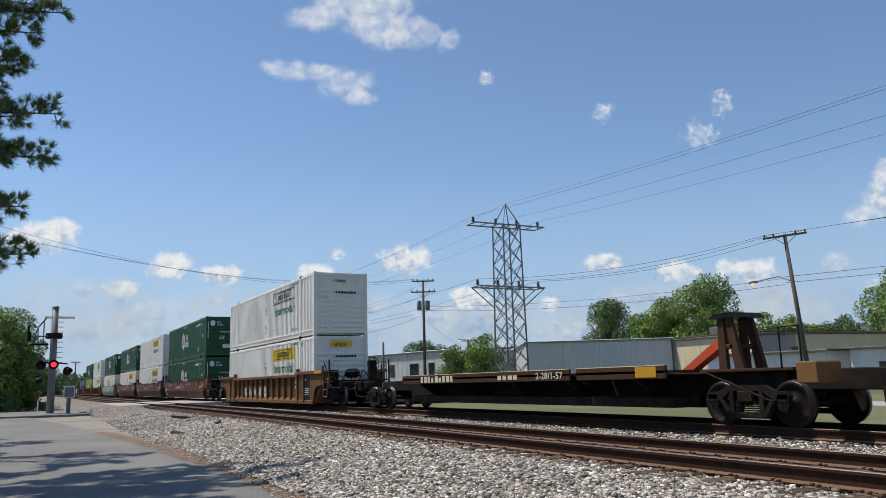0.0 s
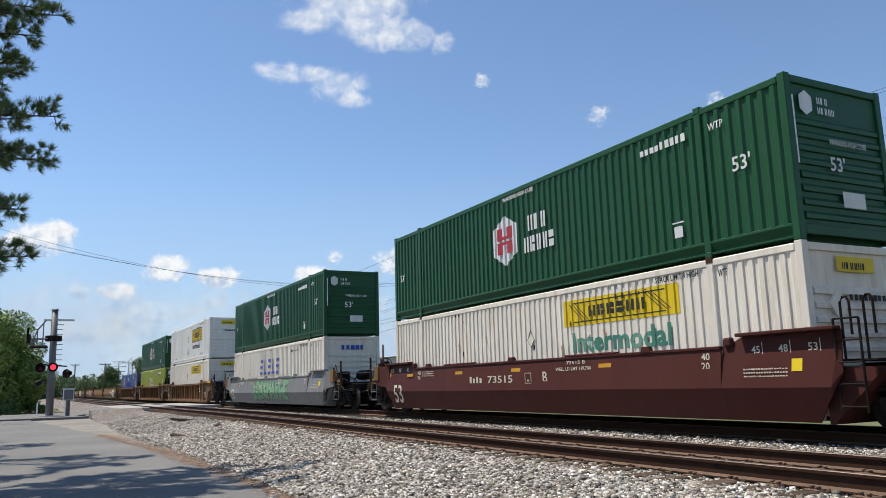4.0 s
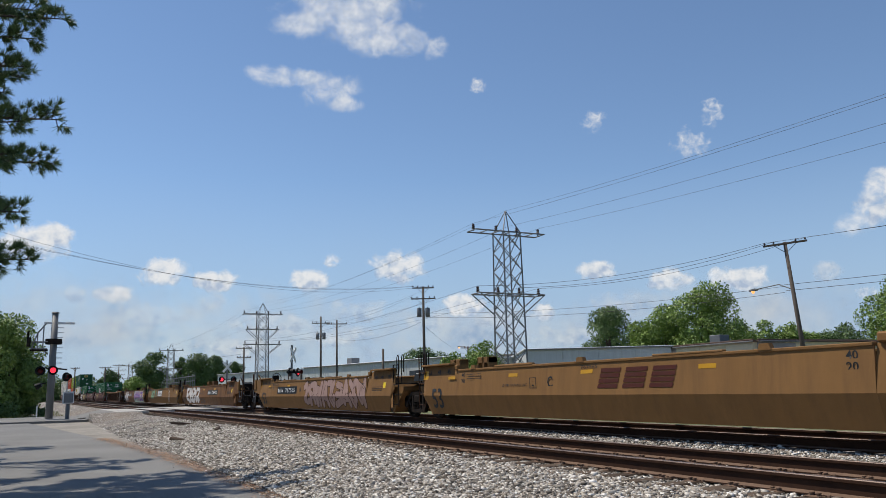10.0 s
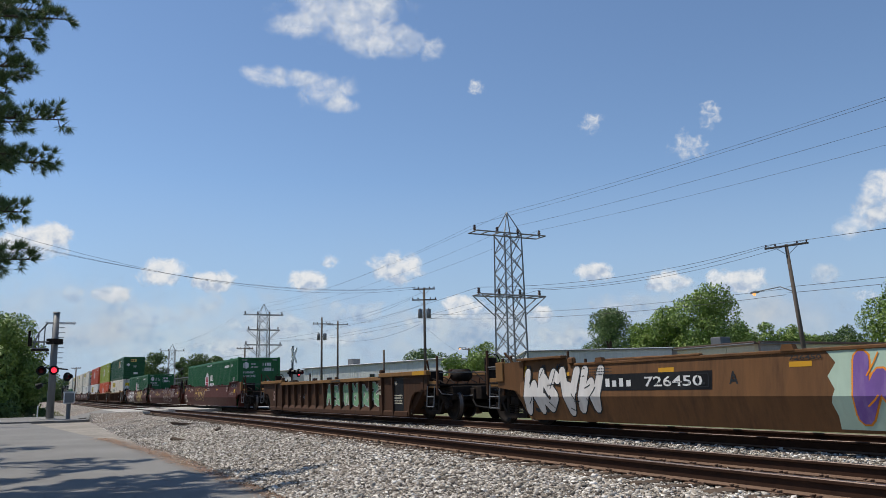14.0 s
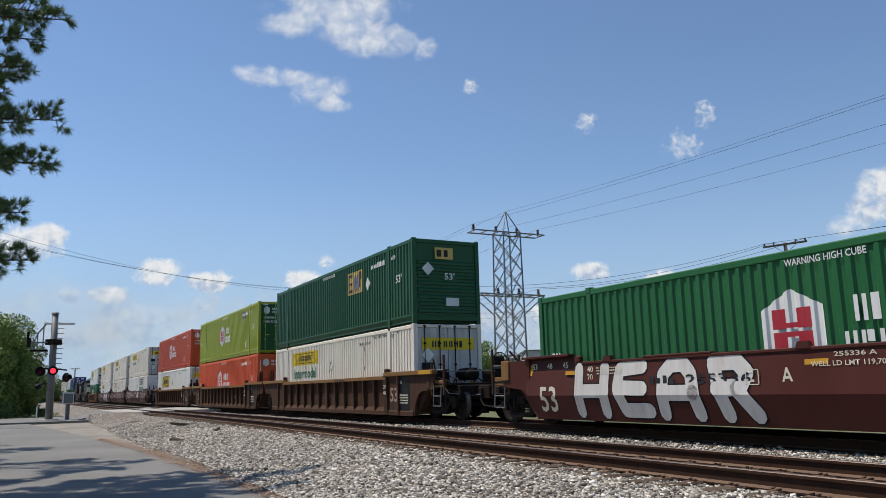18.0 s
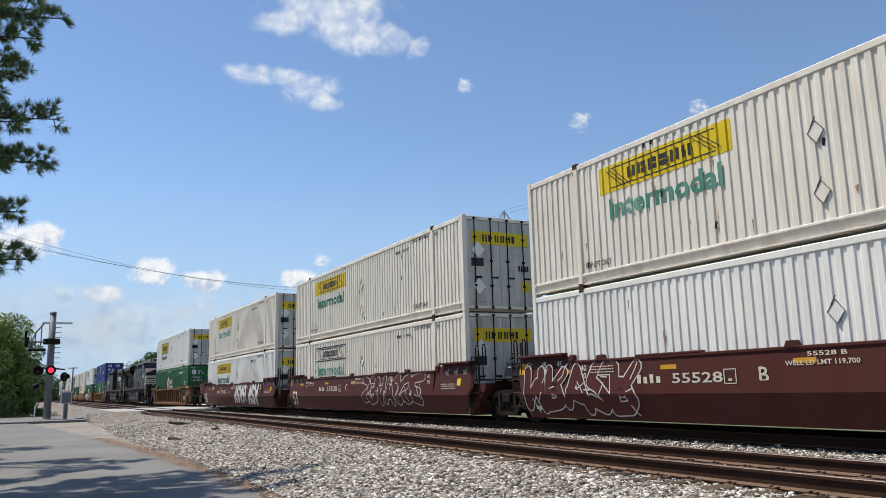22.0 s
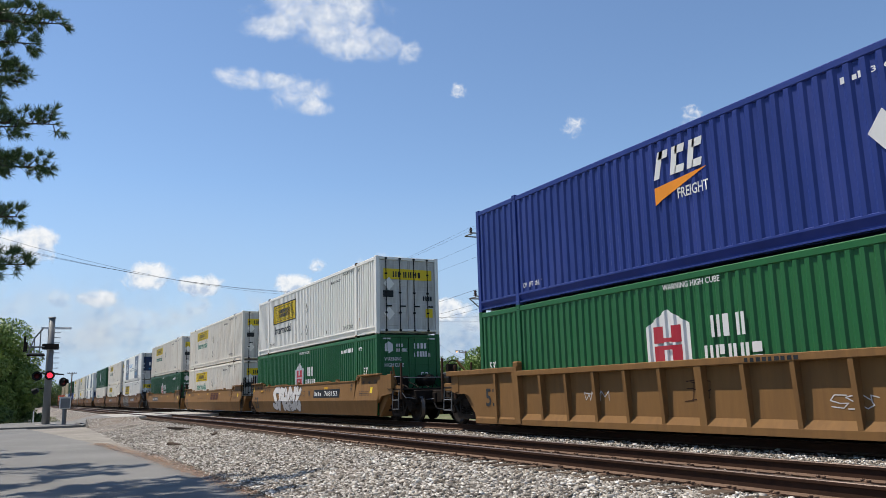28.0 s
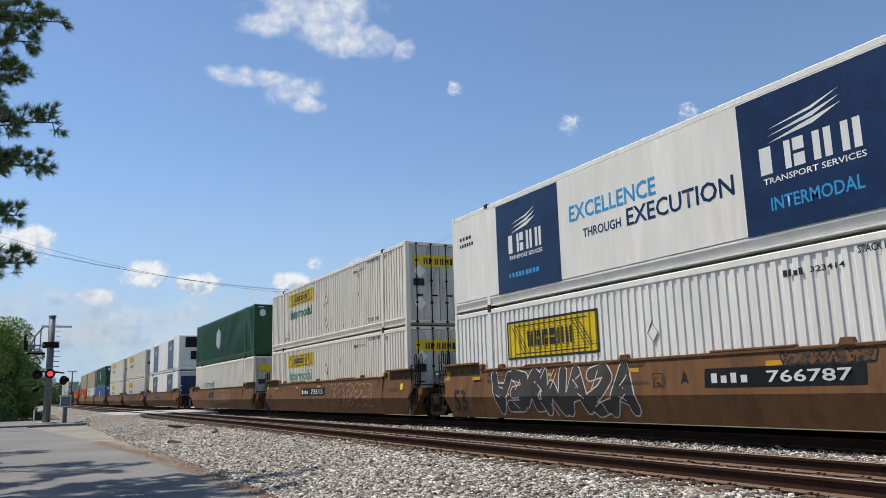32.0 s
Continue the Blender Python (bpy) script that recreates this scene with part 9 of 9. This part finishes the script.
def loco_truck():
    g = Geo()
    for s in (-1, 1):
        y0, y1 = sorted((s * 0.95, s * 1.2))
        g.prism([(-2.7, 0.62), (-2.5, 0.95), (-1.2, 1.0), (-0.9, 0.85), (0.9, 0.85), (1.2, 1.0), (2.5, 0.95), (2.7, 0.62), (2.4, 0.55), (1.5, 0.72), (0.6, 0.5), (-0.6, 0.5), (-1.5, 0.72), (-2.4, 0.55)], y0, y1, "y")
        for x in (-1.98, 0, 1.98):
            g.cyl((x, s * 0.9, 0.52), (x, s * 1.3, 0.52), 0.2, seg=14)
            g.box(x - 0.42, x + 0.42, y0, y1, 0.24, 0.82, 0.05)
        for x in (-1.2, -0.75, 0.75, 1.2):
            g.cyl((x, s * 1.25, 0.35), (x, s * 1.25, 0.8), 0.11, seg=10)
        for x in (-1.0, 1.0):
            g.cyl((x, s * 1.28, 0.85), (x + 0.5, s * 1.28, 1.0), 0.08, seg=8)
        g.box(-2.75, 2.75, y0 + 0.04, y1 - 0.04, 0.62, 1.06, 0.05)
        for x in (-2.55, -0.98, 0.98, 2.55):
            g.prism([(x - 0.24, 0.66), (x + 0.24, 0.66), (x + 0.12, 0.34), (x - 0.12, 0.34)], y0, y1, "y")
    g.box(-2.9, 2.9, -0.95, 0.95, 0.45, 1.1, 0.03)
    return g.mesh("truck", LOCOG)


# ---------------------------------------------------------------- the train, from its head to its tail
LOW, HIGH = 0.20, 3.10
TRAIN_Y = TRACK_Y["train"]
MOVING = []
sp_a = spine_unit(True)
truck(sp_a, -8.9, 0.86), truck(sp_a, 8.2, 0.86)
coupler(sp_a, -8.4, -1)
sp_b = spine_unit(True)
truck(sp_b, 8.2, 0.86)
MOVING += [(sp_a, -18.05, 0.0), (sp_b, -0.75, 0.0)]

# centre at the start, kind, paint, coupled in front, coupled behind, lower and upper container, facing end, graffiti
W, D_ = "nose", "doors"
UNITS = [
    (-41.29, "r", "brown", 1, 1, "jb", "jb_plain", W, W, (-4.4, 0.6, 0.36, 0.95)),
    (-64.97, "f", "maroon", 1, 0, "hex_green", "hex_green", W, W, None, "A"),
    (-84.60, "f", "maroon", 0, 0, "jb", "jb", W, W, None, "C"),
    (-104.35, "f", "maroon", 0, 1, "jb_fade", "hex_green", W, W, None, "B"),
    (-127.99, "f", "grey", 1, 1, "fast_white", "hex_green", W, W, ((-3.0, 3.4, 0.3, 1.38, SPRAYG, DARKT),), "A"),
    (-151.64, "r", "brown", 1, 0, "jb_small", "jb_tall", W, W, None),
    (-171.05, "r", "brown", 0, 0, "hex_lime", "hex_green", D_, W, None),
    (-190.45, "r", "brown", 0, 1, "emblem_blue", None, W, W, None),
    (-213.35, "f", "tan", 1, 0, None, None, W, W, ((4.3, 7.0, 0.25, 1.42, SPRAYW, BLACKP),), "B"),
    (-232.9, "f", "tan", 0, 0, None, None, W, W, None, "C"),
    (-252.5, "f", "tan", 0, 1, None, None, W, W, ((-1.1, 6.2, 0.22, 1.42, PINKP, PAINT["umber"]),), "A"),
    (-275.3, "f", "brown", 1, 0, None, None, W, W, ((-6.7, -1.95, 0.25, 1.5, SPRAYW, DARKT), (-1.6, 0.0, 0.3, 0.62, None, DARKT)), "B"),
    (-294.8, "f", "tan", 0, 0, None, None, W, W, ((-5.97, -3.95, 0.55, 1.42, SPRAYG, DARKT), (-3.1, -2.7, 0.6, 1.36, GREENT, GREENT), (3.86, 4.72, 0.3, 1.4, None, SPRAYW)), "C"),
    (-314.6, "f", "brown", 0, 1, None, None, W, W, ((-8.3, -5.45, 0.25, 1.42, SPRAYW, DARKT), (0.5, 7.2, 0.28, 1.4, PURPLEP, ORANGEP)), "A"),
    (-338.2, "r", "umber", 1, 1, None, None, W, W, (0.1, 5.9, 0.36, 1.25)),
    (-362.0, "f", "maroon", 1, 0, "hex_bright", None, D_, W, ((-4.5, -1.0, 0.5, 1.4, None, SPRAYY),), "B"),
    (-381.6, "f", "maroon", 0, 0, None, None, W, W, ((0.5, 4.9, 0.35, 1.42, None, SPRAYW), (4.9, 6.2, 0.8, 1.4, None, SPRAYW), (1.7, 4.4, 0.82, 1.1, None, SPRAYY)), "C"),
    (-401.03, "f", "maroon", 0, 1, "hex_bright", None, D_, W, ((-6.55, -1.35, 0.2, 1.46, SPRAYW, BLACKP, 4, "HEAR"), (0.85, 5.2, 0.25, 1.45, SPRAYY, PAINT["umber"])), "A"),
    (-424.44, "r", "umber", 1, 0, "jb_cream", "emblem_green", D_, W, None),
    (-444.10, "r", "umber", 0, 0, "hex_orange", "hex_lime", W, D_, None),
    (-464.0, "r", "umber", 0, 1, "jb_bare", "hex_red", D_, D_, None),
    (-487.55, "f", "maroon", 1, 0, "jb_plain", "jb_fade", W, D_, ((-8.3, -4.3, 0.25, 1.42, None, SPRAYW), (1.5, 2.7, 0.7, 1.4, SPRAYW, DARKT), (4.25, 8.0, 0.3, 1.45, None, SPRAYW)), "B"),
    (-507.2, "f", "maroon", 0, 0, "jb_ghost", "jb_cream", D_, D_, ((0.5, 5.5, 0.35, 1.42, None, SPRAYW),), "C"),
    (-526.75, "f", "maroon", 0, 1, "jb", "jb_fade", D_, D_, ((0.3, 2.96, 0.3, 1.42, SPRAYW, DARKT), (3.45, 5.6, 0.22, 1.42, SPRAYW, DARKT)), "A"),
    (-550.43, "r", "brown", 1, 1, "hex_bright", "jb_tall", D_, D_, None),
    (-618.95, "r", "tan", 1, 1, "hex_bright", "freight_blue", D_, D_, None),
    (-642.5, "f", "tan", 1, 0, "hex_bright", "jb_tall", D_, D_, ((-4.6, -0.2, 0.22, 1.44, SPRAYW, DARKT),), "B"),
    (-662.2, "f", "tan", 0, 0, "jb_fade", "jb_fade", D_, D_, None, "C"),
    (-681.95, "f", "tan", 0, 1, "hex_green", "jb_cream", D_, D_, None, "A"),
    (-705.75, "f", "brown", 1, 0, "jb_bare", "panels", D_, D_, ((-5.9, -0.3, 0.25, 1.42, LOCOD, SPRAYW), (3.2, 4.8, 1.16, 1.38, None, DARKT)), "A"),
    (-725.3, "f", "brown", 0, 0, "jb_fade", "jb_cream", D_, D_, ((1.0, 5.4, 0.4, 1.3, None, PINKP),), "C"),
    (-745.0, "f", "brown", 0, 1, "jb_ghost", "hex_green", D_, D_, ((-1.0, 3.4, 0.5, 1.3, None, PINKP),), "B"),
    (-768.6, "f", "brown", 1, 0, "panels", "panels", D_, W, None, "A"),
    (-788.3, "f", "brown", 0, 0, "jb_cream", "jb_cream", D_, D_, None, "C"),
    (-808.0, "f", "brown", 0, 1, "jb_cream", "jb_cream", D_, D_, None, "B"),
    (-831.6, "f", "tan", 1, 0, "plain_blue", "hex_green", D_, D_, None, "A"),
    (-851.3, "f", "tan", 0, 0, "jb", "plain_beige", D_, D_, None, "C"),
    (-871.0, "f", "tan", 0, 1, "hex_orange", "plain_beige", D_, D_, None, "B"),
    (-894.6, "r", "brown", 1, 1, "hex_orange", None, D_, D_, None),
    (-918.2, "r", "umber", 1, 0, "hex_green", None, D_, D_, None),
    (-937.9, "r", "umber", 0, 0, "jb", "jb", D_, D_, None),
    (-957.6, "r", "umber", 0, 1, "jb", "jb_cream", D_, D_, None),
]
TINY = ("lettering", "stencil_bar", "number", "mark_bar", "small_mark", "chalk_mark", "yellow_marking", "yellow_notice", "lock_rod", "holder_rim", "air_hose", "handrail", "step", "brake_pipes", "lifting_lug", "uncoupling_lever", "stanchion", "rail_hoop", "springs", "number_bar", "placard_holder", "end_panel", "end_cap", "draft_box", "rigging_pipe", "tick", "end_beam", "end_post", "lashing_ledge", "graffiti_outline", "ladder", "brake_wheel", "brake_stand", "air_reservoir", "name_bar", "rust_streak", "black_rub", "emblem_bar", "border", "scroll_line", "post", "valve_box", "angle_brace")
LOGOS = {12: (-2.05, BLACKP, SILVERP), 9: (-0.15, None, PAINT["maroon"]), 27: (0.4, None, PAINT["maroon"])}
for k, u in enumerate(UNITS):
    s, kind, paint, fc, rc, low, high, fl, fh, tag = u[:10]
    if kind == "r":
        car = ribbed_well(paint, fc, rc, tag=tag, seed=77 if k == 14 else k)
    else:
        car = folded_well(paint, fc, rc, seed=k, tag=tag, letter=u[10], logo=LOGOS.get(k))
    carried = [(car, 0.0)] + [(place_container(q, f), z) for q, f, z in ((low, fl, LOW), (high, fh, HIGH)) if q]
    for ob, z in carried:
        MOVING.append((ob, s, z))
        if k >= 31:
            for o in [o for o in ob.children_recursive if o.name.split(".")[0] in TINY and not o.children]:
                bpy.data.objects.remove(o)
MOVING.append((locomotive("4314"), -573.05, 0.0))
second = locomotive("7588")
flipped = {}
for ob in second.children_recursive:
    # the second engine runs tail first: its parts are mirrored end for end
    if ob.name.split(".")[0] == "stripes":
        ob.location.x = 5.34
        continue
    if ob.parent and ob.parent.name.split(".")[0] == "stripes":
        continue
    if ob.name.split(".")[0] == "number":
        if ob.parent == second:
            ob.matrix_basis = Matrix.Translation((-7.42, 0, 0)) @ ob.matrix_basis @ Matrix.Translation((0, 0, 0))
            ob.location.x = -7.42
        continue
    if ob.data.name not in flipped:
        me = ob.data.copy()
        me.transform(Matrix.Diagonal((-1, 1, 1, 1)))
        me.flip_normals()
        flipped[ob.data.name] = me
    ob.data = flipped[ob.data.name]
    loc = ob.matrix_basis.translation
    ob.matrix_basis = Matrix.Translation((-loc.x, loc.y, loc.z))
lettering("7588", 9.2, -1.475, 3.63, 0.2, 0.85, SILVERP, second, "number")
MOVING.append((second, -595.9, 0.0))


def travelled(t):
    """How far the train has rolled after t seconds; it slows a little."""
    return 22.0728 * t - 0.0121354 * t * t


def motions():
    for ob, s, z in MOVING:
        rows = [(t, s + travelled(t)) for t in range(33)]
        walk(ob, [(t, pose(x, TRAIN_Y - bend(x), z, 0, 0, heading(x))) for t, x in rows])
    for c, yaw, el, R, tilt, drift in CLOUDS:
        walk(c, [(t, cloud_pose(yaw + drift * (t - 9) / 32, el, R, tilt)) for t in (0, 16, 32)])


motions()
